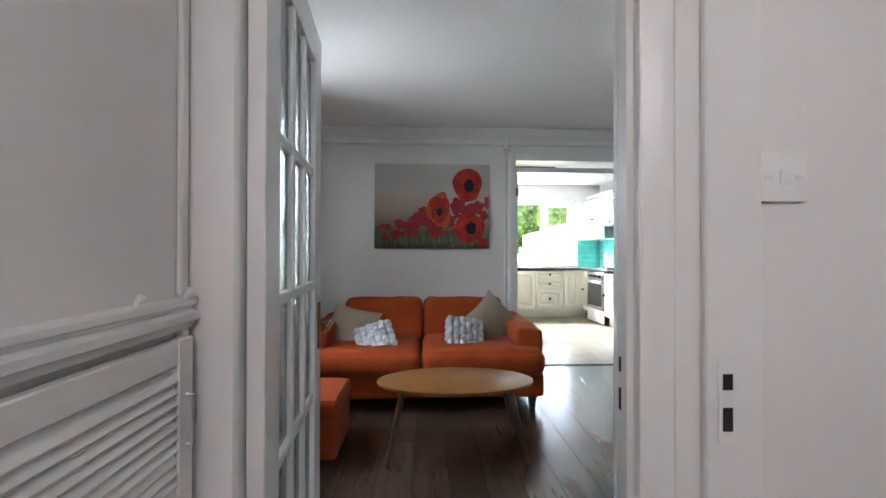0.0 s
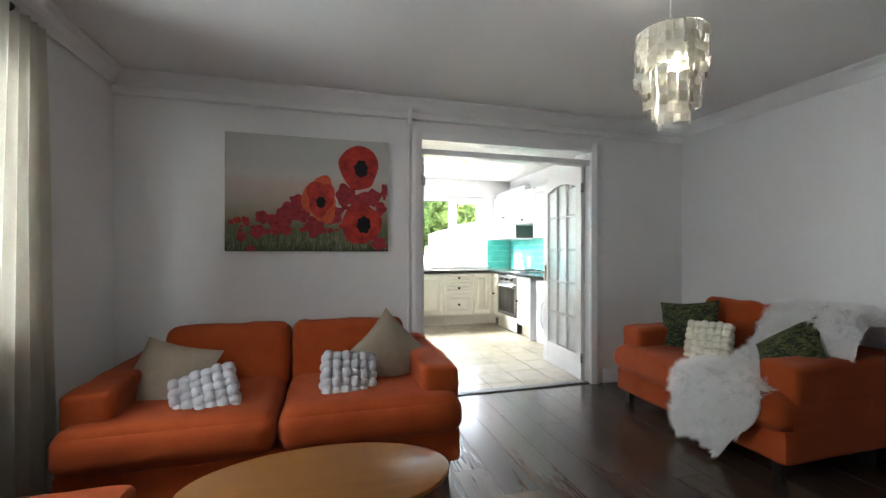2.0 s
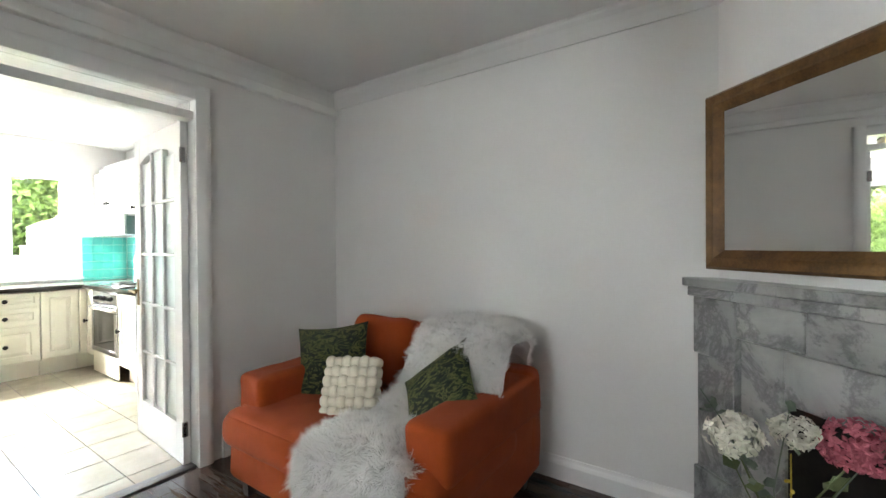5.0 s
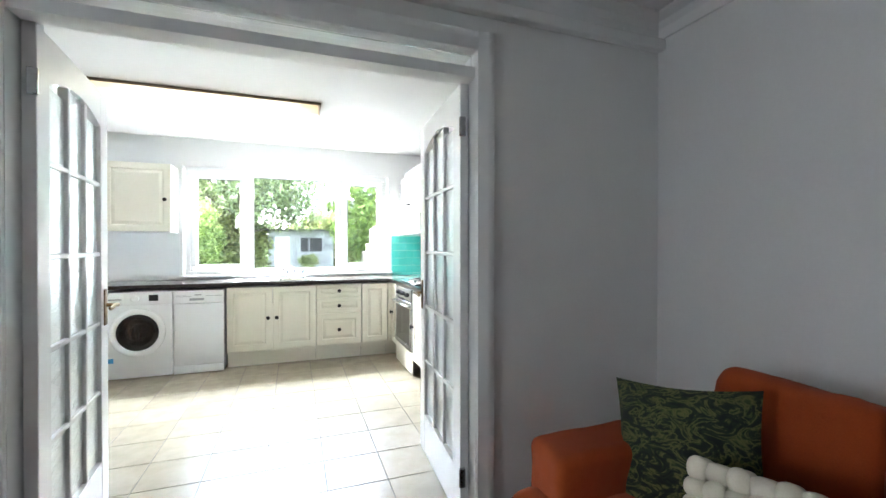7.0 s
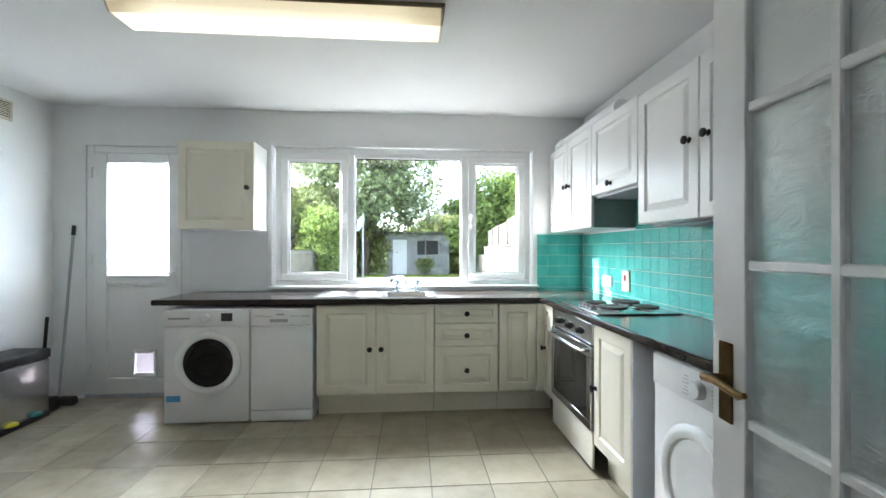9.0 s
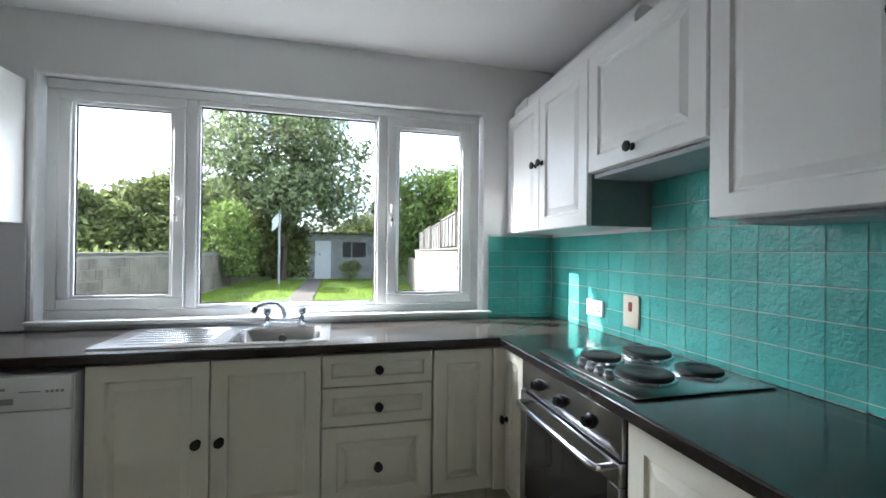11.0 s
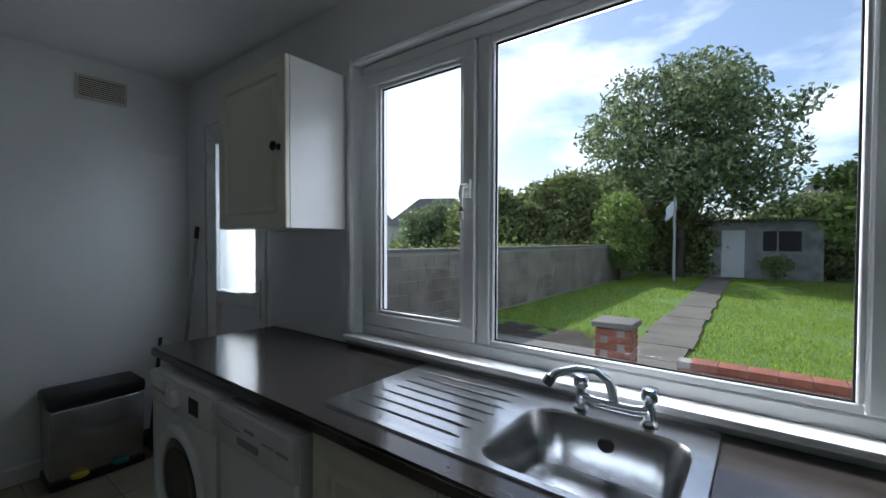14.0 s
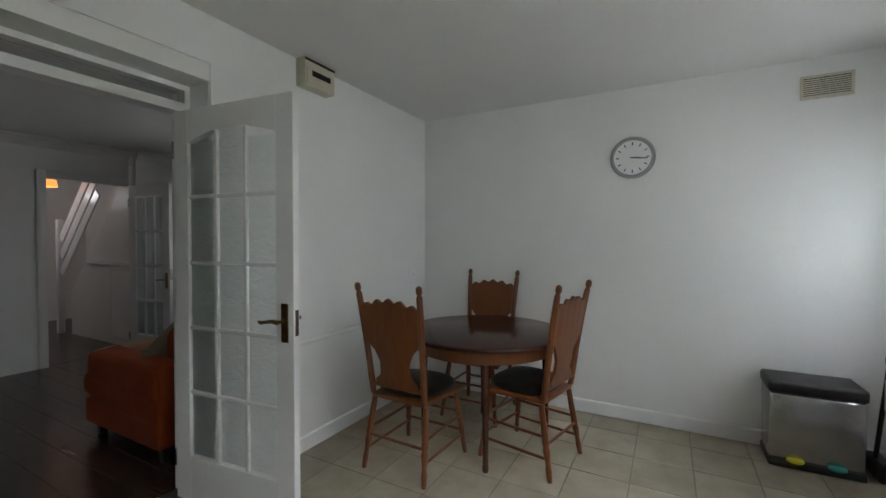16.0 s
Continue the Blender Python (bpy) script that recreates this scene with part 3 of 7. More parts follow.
# ---- glazed doors ----
def glazed_door(name, label, width, height, rows, cols, m, arched, handed, stile=0.105, panes_from=0.24, hz=1.0, bar=0.011, pane_glass=OBSCURE):
    """A white door of small panes; the hinge edge is x=0 and it spans +x; its front is -y."""
    d = tagged(new(name), label, "door", kind="structure")
    d.matrix_basis = m
    th = 0.02
    top, rise = (0.115, 0.058) if arched else (0.13, 0.0)
    part("stile", rounded(0, stile, -th, th, 0.006, height, 0.003, 1), GLOSS, d)
    part("stile", rounded(width - stile, width, -th, th, 0.006, height, 0.003, 1), GLOSS, d)
    part("bottom_rail", rounded(stile, width - stile, -th + 0.001, th - 0.001, 0.006, panes_from, 0.002, 1), GLOSS, d)
    inner = width - 2 * stile
    z0, z1 = panes_from, height - top
    if arched:
        bm = bmesh.new()
        n = 14
        low, high = [], []
        for i in range(n + 1):
            f = i / n
            low.append((stile + inner * f, z1 - rise * (2 * f - 1) ** 2))
        for i in range(n):
            (xa, za), (xb, zb) = low[i], low[i + 1]
            vs = [bm.verts.new((x, y, z)) for y in (-th + 0.001, th - 0.001) for x, z in ((xa, za), (xb, zb), (xb, height), (xa, height))]
            for f in ((0, 1, 2, 3), (7, 6, 5, 4), (0, 4, 5, 1), (1, 5, 6, 2), (2, 6, 7, 3), (3, 7, 4, 0)):
                bm.faces.new([vs[k] for k in f])
        bmesh.ops.remove_doubles(bm, verts=bm.verts[:], dist=1e-5)
        part("top_rail", bm, GLOSS, d, smooth=False)
    else:
        part("top_rail", rounded(stile, width - stile, -th + 0.001, th - 0.001, z1, height, 0.002, 1), GLOSS, d)
    for i in range(1, cols):
        x = stile + inner * i / cols
        zt = z1 - rise * (2 * i / cols - 1) ** 2
        part("glazing_bar", rounded(x - bar, x + bar, -th + 0.003, th - 0.003, z0, zt, 0.004, 1), GLOSS, d)
    for j in range(1, rows):
        z = z0 + (z1 - z0) * j / rows
        part("glazing_bar", rounded(stile, width - stile, -th + 0.004, th - 0.004, z - bar, z + bar, 0.004, 1), GLOSS, d)
    for i in range(cols):
        for j in range(rows):
            xa, xb = stile + inner * i / cols + bar, stile + inner * (i + 1) / cols - bar
            za, zb = z0 + (z1 - z0) * j / rows + bar, z0 + (z1 - z0) * (j + 1) / rows - bar
            if i == 0:
                xa -= bar
            if i == cols - 1:
                xb += bar
            if arched and j == rows - 1:
                zb -= rise * max((2 * (xa - stile) / inner - 1) ** 2, (2 * (xb - stile) / inner - 1) ** 2) - 0.012
            no_shadow(part("pane", boxes((xa, xb, -0.002, 0.002, za, zb)), pane_glass, d, m=None, smooth=False))
    hx = width - 0.05
    for side in (-1, 1):
        plate = part("handle_plate", rounded(hx - 0.021, hx + 0.021, min(side * th, side * (th + 0.006)), max(side * th, side * (th + 0.006)), hz - 0.1, hz + 0.08, 0.002, 1), BRASS, d, "aged brass lever handle plate")
        bm = bmesh.new()
        rod(bm, (hx, side * (th + 0.005), hz), (hx, side * (th + 0.05), hz), 0.009)
        sweep(bm, [(hx + 0.004, side * (th + 0.05), hz), (hx - 0.03, side * (th + 0.052), hz + 0.004), (hx - 0.07, side * (th + 0.05), hz - 0.002), (hx - 0.1, side * (th + 0.047), hz - 0.008), (hx - 0.115, side * (th + 0.046), hz - 0.002)], [0.011, 0.009, 0.008, 0.009, 0.006])
        part("lever", bm, BRASS, plate)
    for z in (0.22, height - 0.2):
        part("hinge", boxes((-0.012, 0.004, -th - 0.006, th * 0.2, z - 0.045, z + 0.045), r=0.003), STEEL, d)
    part("latch_plate", rounded(width - 0.0005, width + 0.0015, -0.011, 0.011, 0.93, 1.05, 0.0005, 1), STEEL, d)
    return d


glazed_door("door_1", "white glazed hall door with obscure panes, standing open", 0.752, 2.04, 4, 3, pose(-0.445, 1.02, 0, 0, 0, 95.0), False, 1, 0.125, 0.25, 0.93, 0.016, RIPPLED)
glazed_door("door_2", "white arched glazed kitchen door with obscure panes, standing open", 0.80, 2.047, 5, 3, pose(OX0 + 0.024, 4.50, 0, 0, 0, 96.0), True, 1)
glazed_door("door_3", "white arched glazed kitchen door with obscure panes, standing open", 0.80, 2.047, 5, 3, pose(OX1 - 0.024, 4.50, 0, 0, 0, 180 - 93.5) @ Matrix.Diagonal((1, -1, 1, 1)), True, -1)

# ---- kitchen: window and back door ----
win = tagged(new("window_2"), "white upvc three-light kitchen window with a fixed centre pane", "window", kind="structure")
FY0, FY1 = KY1 + 0.045, KY1 + 0.115
part("window_frame", boxes((WX0 + 0.012, WX1 - 0.012, FY0, FY1, WZ0, WZ0 + 0.05), (WX0 + 0.012, WX1 - 0.012, FY0, FY1, WZ1 - 0.055, WZ1 - 0.002), (WX0 + 0.012, WX0 + 0.07, FY0, FY1, WZ0 + 0.05, WZ1 - 0.055), (WX1 - 0.07, WX1 - 0.012, FY0, FY1, WZ0 + 0.05, WZ1 - 0.055), (1.212, 1.268, FY0, FY1, WZ0 + 0.05, WZ1 - 0.055), (2.262, 2.318, FY0, FY1, WZ0 + 0.05, WZ1 - 0.055), r=0.006), UPVC, win)
part("glazing_bead", boxes((1.270, 2.260, FY0 + 0.004, FY0 + 0.026, WZ0 + 0.05, WZ0 + 0.072), (1.270, 2.260, FY0 + 0.004, FY0 + 0.026, WZ1 - 0.088, WZ1 - 0.055), (1.270, 1.284, FY0 + 0.0045, FY0 + 0.026, WZ0 + 0.072, WZ1 - 0.088), (2.246, 2.260, FY0 + 0.0045, FY0 + 0.026, WZ0 + 0.072, WZ1 - 0.088), r=0.004), UPVC, win)


def casement(x0, x1, handle_x):
    z0, z1, e = WZ0 + 0.053, WZ1 - 0.058, 0.058
    c = part("casement", boxes((x0, x1, FY0 - 0.014, FY1 - 0.01, z0, z0 + e), (x0, x1, FY0 - 0.014, FY1 - 0.01, z1 - e, z1), (x0, x0 + e, FY0 - 0.0135, FY1 - 0.01, z0 + e, z1 - e), (x1 - e, x1, FY0 - 0.0135, FY1 - 0.01, z0 + e, z1 - e), r=0.005), UPVC, win)
    # bead stepped back from the sash, then a dark rubber line round the glass
    k = e + 0.016
    part("glazing_bead", boxes((x0 + e, x1 - e, FY0 - 0.004, FY0 + 0.016, z0 + e, z0 + k), (x0 + e, x1 - e, FY0 - 0.004, FY0 + 0.016, z1 - k, z1 - e), (x0 + e, x0 + k, FY0 - 0.0035, FY0 + 0.016, z0 + k, z1 - k), (x1 - k, x1 - e, FY0 - 0.0035, FY0 + 0.016, z0 + k, z1 - k), r=0.003), UPVC, c)
    part("gasket", boxes((x0 + k - 0.002, x1 - k + 0.002, FY0 + 0.008, FY0 + 0.014, z0 + k - 0.002, z0 + k + 0.005), (x0 + k - 0.002, x1 - k + 0.002, FY0 + 0.008, FY0 + 0.014, z1 - k - 0.007, z1 - k + 0.002), (x0 + k - 0.002, x0 + k + 0.005, FY0 + 0.008, FY0 + 0.014, z0 + k, z1 - k), (x1 - k - 0.005, x1 - k + 0.002, FY0 + 0.008, FY0 + 0.014, z0 + k, z1 - k)), DARK, c)
    no_shadow(part("pane", boxes((x0 + 0.055, x1 - 0.055, FY0 + 0.02, FY0 + 0.024, z0 + 0.055, z1 - 0.055)), CLEAR, c))
    bm = bmesh.new()
    box(bm, handle_x - 0.014, handle_x + 0.014, FY0 - 0.026, FY0 - 0.014, 1.56, 1.63)
    sweep(bm, [(handle_x, FY0 - 0.028, 1.605), (handle_x, FY0 - 0.055, 1.60), (handle_x, FY0 - 0.062, 1.57), (handle_x, FY0 - 0.06, 1.51), (handle_x, FY0 - 0.055, 1.48)], [0.011, 0.011, 0.011, 0.009, 0.007])
    part("window_handle", bm, UPVC, c)


casement(WX0 + 0.072, 1.210, 1.182)
casement(2.320, WX1 - 0.072, 2.346)
part("gasket", boxes((1.282, 2.248, FY0 + 0.016, FY0 + 0.022, WZ0 + 0.070, WZ0 + 0.077), (1.282, 2.248, FY0 + 0.016, FY0 + 0.022, WZ1 - 0.096, WZ1 - 0.086), (1.282, 1.289, FY0 + 0.016, FY0 + 0.022, WZ0 + 0.077, WZ1 - 0.096), (2.241, 2.248, FY0 + 0.016, FY0 + 0.022, WZ0 + 0.077, WZ1 - 0.096)), DARK, win)
no_shadow(part("pane", boxes((1.268, 2.262, FY0 + 0.03, FY0 + 0.034, WZ0 + 0.05, WZ1 - 0.055)), CLEAR, win))
part("window_sill", rounded(WX0 - 0.02, WX1 + 0.05, KY1 - 0.045, FY0 - 0.002, WZ0 - 0.016, WZ0 + 0.006, 0.005), GLOSS, win, "white gloss window sill")
bm = bmesh.new()
for a, b, c, d in ((WX0 - 0.022, WX0, WZ0 + 0.008, WZ1 + 0.022), (WX1, WX1 + 0.022, WZ0 + 0.008, WZ1 + 0.022), (WX0, WX1, WZ1, WZ1 + 0.022)):
    box(bm, a, b, KY1 - 0.012, KY1 - 0.0005, c, d)
bmesh.ops.bevel(bm, geom=bm.edges[:], offset=0.004, segments=2, affect="EDGES")
part("trim", bm, GLOSS, win)

bd = tagged(new("door_4"), "white upvc back door with frosted glass and a cat flap, shut", "door", kind="structure")
part("frame", boxes((BX0 + 0.002, BX0 + 0.062, KY1 + 0.01, KY1 + 0.08, 0, BZ), (BX1 - 0.062, BX1 - 0.002, KY1 + 0.01, KY1 + 0.08, 0, BZ), (BX0 + 0.062, BX1 - 0.062, KY1 + 0.01, KY1 + 0.08, BZ - 0.06, BZ - 0.002), (BX0 + 0.062, BX1 - 0.062, KY1 + 0.01, KY1 + 0.08, 0, 0.03), r=0.004), UPVC, bd)
la, lb = BX0 + 0.064, BX1 - 0.064
leaf = part("door_leaf", boxes((la, la + 0.112, KY1 - 0.004, KY1 + 0.06, 0.035, BZ - 0.064), (lb - 0.105, lb, KY1 - 0.004, KY1 + 0.06, 0.035, BZ - 0.064), (la + 0.112, lb - 0.105, KY1 - 0.0035, KY1 + 0.06, 0.035, 0.165), (la + 0.112, lb - 0.105, KY1 - 0.0035, KY1 + 0.06, 0.985, 1.06), (la + 0.112, lb - 0.105, KY1 - 0.0035, KY1 + 0.06, 2.04, BZ - 0.064), r=0.005), UPVC, bd)
part("panel", boxes((la + 0.11, -0.63, KY1 + 0.02, KY1 + 0.045, 0.163, 0.987), (-0.452, lb - 0.103, KY1 + 0.02, KY1 + 0.045, 0.163, 0.987), (-0.63, -0.452, KY1 + 0.02, KY1 + 0.045, 0.163, 0.195), (-0.63, -0.452, KY1 + 0.02, KY1 + 0.045, 0.385, 0.987)), UPVC, leaf)
part("panel_moulding", boxes((la + 0.112, lb - 0.105, KY1 + 0.006, KY1 + 0.02, 0.966, 0.985), (la + 0.112, la + 0.128, KY1 + 0.006, KY1 + 0.02, 0.165, 0.966), (lb - 0.121, lb - 0.105, KY1 + 0.006, KY1 + 0.02, 0.165, 0.966), r=0.004), UPVC, leaf)
# unseen box added behind the leaf to stop light leaking under it
part("threshold", boxes((BX0 + 0.062, BX1 - 0.062, KY1 + 0.061, KY1 + 0.085, 0.0, 0.075)), UPVC, bd)
# strip added to hide the bright line of light along the door's foot
part("sill_strip", boxes((BX0 + 0.002, BX1 - 0.002, KY1 - 0.012, KY1 + 0.0095, -0.01, 0.026), r=0.002), GREYP, bd, "added grey strip covering a bright line at the foot of the door")
part("pane", boxes((la + 0.10, lb - 0.093, KY1 + 0.025, KY1 + 0.03, 1.048, 2.052)), FROST, leaf, "frosted glass pane")
flap = part("cat_flap", boxes((-0.645, -0.620, KY1 + 0.004, KY1 + 0.02, 0.18, 0.405), (-0.462, -0.437, KY1 + 0.004, KY1 + 0.02, 0.18, 0.405), (-0.62, -0.462, KY1 + 0.004, KY1 + 0.02, 0.18, 0.205), (-0.62, -0.462, KY1 + 0.004, KY1 + 0.02, 0.375, 0.405), r=0.004), UPVC, bd)
part("flap", boxes((-0.62, -0.462, KY1 + 0.012, KY1 + 0.017, 0.205, 0.375)), glass("smoky_flap_plastic", (0.86, 0.78, 0.86), 0.3), flap, "smoky translucent flap")
bm = bmesh.new()
box(bm, lb - 0.065, lb - 0.035, KY1 - 0.014, KY1 - 0.0045, 0.93, 1.15)
sweep(bm, [(lb - 0.05, KY1 - 0.012, 1.08), (lb - 0.05, KY1 - 0.05, 1.08), (lb - 0.07, KY1 - 0.056, 1.08), (lb - 0.17, KY1 - 0.054, 1.08)], [0.01, 0.01, 0.01, 0.008])
part("door_handle", bm, UPVC, bd)
for z in (0.27, 1.20, 1.95):
    bm = boxes((la - 0.03, la + 0.035, KY1 - 0.010, KY1 - 0.005, z - 0.035, z + 0.035), r=0.002)
    rod(bm, (la - 0.006, KY1 - 0.018, z - 0.045), (la - 0.006, KY1 - 0.018, z + 0.045), 0.011)
    part("hinge", bm, UPVC, bd)


# ---- fitted units ----
def panel_door(name, parent, w, h, m, mat=CREAM, arched=False, knob=None, th=0.019):
    """A foil-wrapped door with a routed panel: spans x 0..w, z 0..h, its face at y=0 looking to -y."""
    bm = bmesh.new()
    x0, x1, z0, z1 = 0.0015, w - 0.0015, 0.0015, h - 0.0015
    e = min(0.065, w * 0.24, h * 0.26)
    rings = []
    for inset, depth in ((0, th), (0, 0.004), (0.004, 0), (e, 0), (e + 0.006, 0.010), (e + 0.012, 0.010), (e + 0.04, 0.001)):
        a, b, c, d = x0 + inset, x1 - inset, z0 + inset, z1 - inset
        n = 10
        top = [(b + (a - b) * i / n, d - (0.0 if not arched or inset < e else min(0.05, w * 0.12) * (1 - math.sin(math.pi * i / n)) ** 1.4)) for i in range(n + 1)]
        ring = [(a, c), (b, c)] + top
        rings.append([bm.verts.new((x, depth, z)) for x, z in ring])
    for a, b in zip(rings, rings[1:]):
        n = len(a)
        for i in range(n):
            bm.faces.new((a[i], a[(i + 1) % n], b[(i + 1) % n], b[i]))
    bm.faces.new(rings[0][::-1])
    bm.faces.new(rings[-1])
    bmesh.ops.recalc_face_normals(bm, faces=bm.faces[:])
    ob = part(name, bm, mat, parent, m=m, smooth=False)
    if knob:
        kb = bmesh.new()
        lathe(kb, [(0.012, 0.0005), (0.012, 0.003), (0.007, 0.006), (0.0065, 0.014), (0.013, 0.018), (0.0165, 0.023), (0.0155, 0.029), (0.008, 0.033)], pose(knob[0], 0, knob[1], 90) @ Matrix.Diagonal((1.25, 1.25, 1.1, 1)), 16)
        part("knob", kb, BLACK_KNOB, ob, "round black iron knob")
    return ob


BASE_TOP, PLINTH = 0.868, 0.155
FRONT = 7.578


def base_unit(label, w, m, fronts, depth=0.56, group="base kitchen units", top=0.0):
    u = thing("base_unit", label, "kitchen cabinet", m, group)
    part("body", boxes((0.002, w - 0.002, 0.021, depth, PLINTH, BASE_TOP - 0.004 - top)), CREAM, u)
    part("plinth", boxes((0.001, w - 0.001, 0.085, 0.10, 0.0, PLINTH - 0.002), r=0.002), CREAM, u)
    for kind, x, z, dw, dh, knob in fronts:
        panel_door(kind, u, dw, dh, pose(x, 0, z), knob=knob)
    return u


base_unit("cream double-door base unit with black knobs under the sink", 0.90, pose(1.070, FRONT, 0), [("door", 0, 0.172, 0.449, 0.69, (0.405, 0.35)), ("door", 0.451, 0.172, 0.449, 0.69, (0.042, 0.35))], top=0.2)
base_unit("cream three-drawer base unit with black knobs", 0.508, pose(1.972, FRONT, 0), [("drawer_front", 0, 0.714, 0.506, 0.148, (0.253, 0.074)), ("drawer_front", 0, 0.534, 0.506, 0.178, (0.253, 0.085)), ("drawer_front", 0, 0.172, 0.506, 0.36, (0.253, 0.175))])
base_unit("cream narrow corner base unit with a plain panelled door", 0.30, pose(2.482, FRONT, 0), [("door", 0, 0.172, 0.30, 0.69, None)])
RX = 2.838


def east(y_far):
    """Placement for a unit of the side run whose far end is at y_far."""
    return pose(RX, y_far, 0, 0, 0, -90)


single("corner_filler_post", rounded(2.783, 2.853, 7.557, 7.60, 0.172, 0.862, 0.002, 1), CREAM, "cream filler post closing the corner between base units", "kitchen cabinet")
single("corner_plinth", rounded(2.783, 2.925, 7.655, 7.67, 0.0, 0.168, 0.002, 1), CREAM, "cream plinth board in the corner under the units", "plinth")
base_unit("cream slim corner unit with a black knob beside the oven", 0.20, east(7.552), [("door", 0, 0.172, 0.198, 0.69, (0.025, 0.35))])
base_unit("cream single-door base unit with a black knob", 0.41, east(6.665), [("door", 0, 0.172, 0.408, 0.69, (0.03, 0.33))])
single("end_panel", boxes((RX - 0.004, 3.40, 6.236, 6.252, 0.0, BASE_TOP - 0.004), r=0.001), varied("pale_grey_panel", (0.52, 0.54, 0.56), (0.58, 0.60, 0.62), 0.35, 3, 40, 0), "pale grey end panel beside the dryer", "end panel")

# built-under oven
oven = thing("oven", "stainless steel built-under electric oven with a glass door", "oven", east(7.348))
OW = 0.672
part("body", boxes((0.006, OW - 0.006, 0.012, 0.55, 0.235, BASE_TOP - 0.006)), BLACKP, oven)
part("control_panel", rounded(0.003, OW - 0.003, -0.006, 0.011, 0.735, 0.862, 0.004), STEEL, oven)
od = part("oven_door", boxes((0.003, OW - 0.003, -0.014, 0.011, 0.24, 0.29), (0.003, OW - 0.003, -0.014, 0.011, 0.66, 0.728), (0.003, 0.06, -0.014, 0.011, 0.29, 0.66), (OW - 0.06, OW - 0.003, -0.014, 0.011, 0.29, 0.66), r=0.003), STEEL, oven)
part("glass", boxes((0.058, OW - 0.058, -0.011, 0.006, 0.288, 0.662)), OVEN_GLASS, od, "dark smoked glass")
bm = bmesh.new()
sweep(bm, [(0.06, -0.014, 0.695), (0.06, -0.05, 0.697), (0.09, -0.06, 0.698), (OW - 0.09, -0.06, 0.698), (OW - 0.06, -0.05, 0.697), (OW - 0.06, -0.014, 0.695)], 0.011)
part("handle", bm, CHROME, od)
for kx in (0.16, 0.34, 0.52):
    bm = bmesh.new()
    lathe(bm, [(0.024, 0), (0.024, 0.008), (0.019, 0.012), (0.017, 0.028), (0.014, 0.03)], pose(kx, -0.0065, 0.795, 90), 18)
    kn = part("knob", bm, BLACKP, oven)
    part("pointer", boxes((kx - 0.003, kx + 0.003, -0.042, -0.006, 0.782, 0.812), r=0.001), BLACKP, kn)
part("plinth", boxes((0.001, OW - 0.001, -0.001, 0.012, 0.02, 0.232), r=0.002), CREAM, oven, "cream plinth panel under the oven")

# worktop in two runs, mitred by a metal strip
wt_obj = thing("worktop", "black laminate l-shaped worktop with a rounded front edge", "worktop")


def slab(pts, z0, z1):
    bm = bmesh.new()
    f = bm.faces.new([bm.verts.new((x, y, z0)) for x, y in pts])
    ex = bmesh.ops.extrude_face_region(bm, geom=[f])
    bmesh.ops.translate(bm, vec=(0, 0, z1 - z0), verts=[g for g in ex["geom"] if isinstance(g, bmesh.types.BMVert)])
    bmesh.ops.recalc_face_normals(bm, faces=bm.faces[:])
    bmesh.ops.bevel(bm, geom=[e for e in bm.edges if all(w.co.y < 7.5561 and w.co.x < 2.81 for w in e.verts) and abs(e.verts[0].co.z - e.verts[1].co.z) < 1e-5 and (all(abs(w.co.x - 2.808) < 0.003 for w in e.verts) or all(abs(w.co.y - 7.556) < 1e-4 for w in e.verts))], offset=0.007, segments=3, affect="EDGES")
    return bm


SX0, SX1, SKY0, SKY1 = 1.535, 1.965, 7.66, 8.035   # sink bowl cut-out
part("run", slab([(-0.118, 7.556), (SX0, 7.556), (SX0, 8.155), (-0.118, 8.155)], 0.871, 0.911), WORKTOP, wt_obj)
part("run", slab([(SX0 + 0.0003, 7.556), (SX1, 7.556), (SX1, SKY0), (SX0 + 0.0003, SKY0)], 0.871, 0.911), WORKTOP, wt_obj)
part("run", slab([(SX0 + 0.0003, SKY1), (SX1, SKY1), (SX1, 8.155), (SX0 + 0.0003, 8.155)], 0.871, 0.911), WORKTOP, wt_obj)
part("run", slab([(SX1 + 0.0003, 7.556), (2.806, 7.556), (3.41, 8.155), (SX1 + 0.0003, 8.155)], 0.871, 0.911), WORKTOP, wt_obj)
part("run", slab([(2.808, 5.40), (3.412, 5.40), (3.412, 8.152), (2.808, 7.554)], 0.871, 0.911), WORKTOP, wt_obj)
part("joint_strip", boxes((0.0, 0.84, -0.0025, 0.0025, 0.9108, 0.9124)), STEEL, wt_obj, m=pose(2.812, 7.560, 0, 0, 0, 44.8))

# washing machine, dishwasher, dryer
BLUE = material("blue_label", (0.06, 0.32, 0.66), 0.4)


def porthole(parent, cx, cz, r, label, mat):
    bm = bmesh.new()
    lathe(bm, [(r, 0), (r, 0.014), (r * 0.95, 0.024), (r * 0.86, 0.026), (r * 0.78, 0.018), (r * 0.75, 0.004)], pose(cx, 0, cz, 90), 40)
    ring = part("door", bm, ENAMEL, parent, label)
    bm = bmesh.new()
    lathe(bm, [(r * 0.76, 0.006), (r * 0.73, 0.010), (r * 0.55, 0.013), (r * 0.3, 0.004), (r * 0.1, 0.0)], pose(cx, 0, cz, 90), 40)
    part("glass" if mat is DRUM_GLASS else "cover", bm, mat, ring)
    return ring


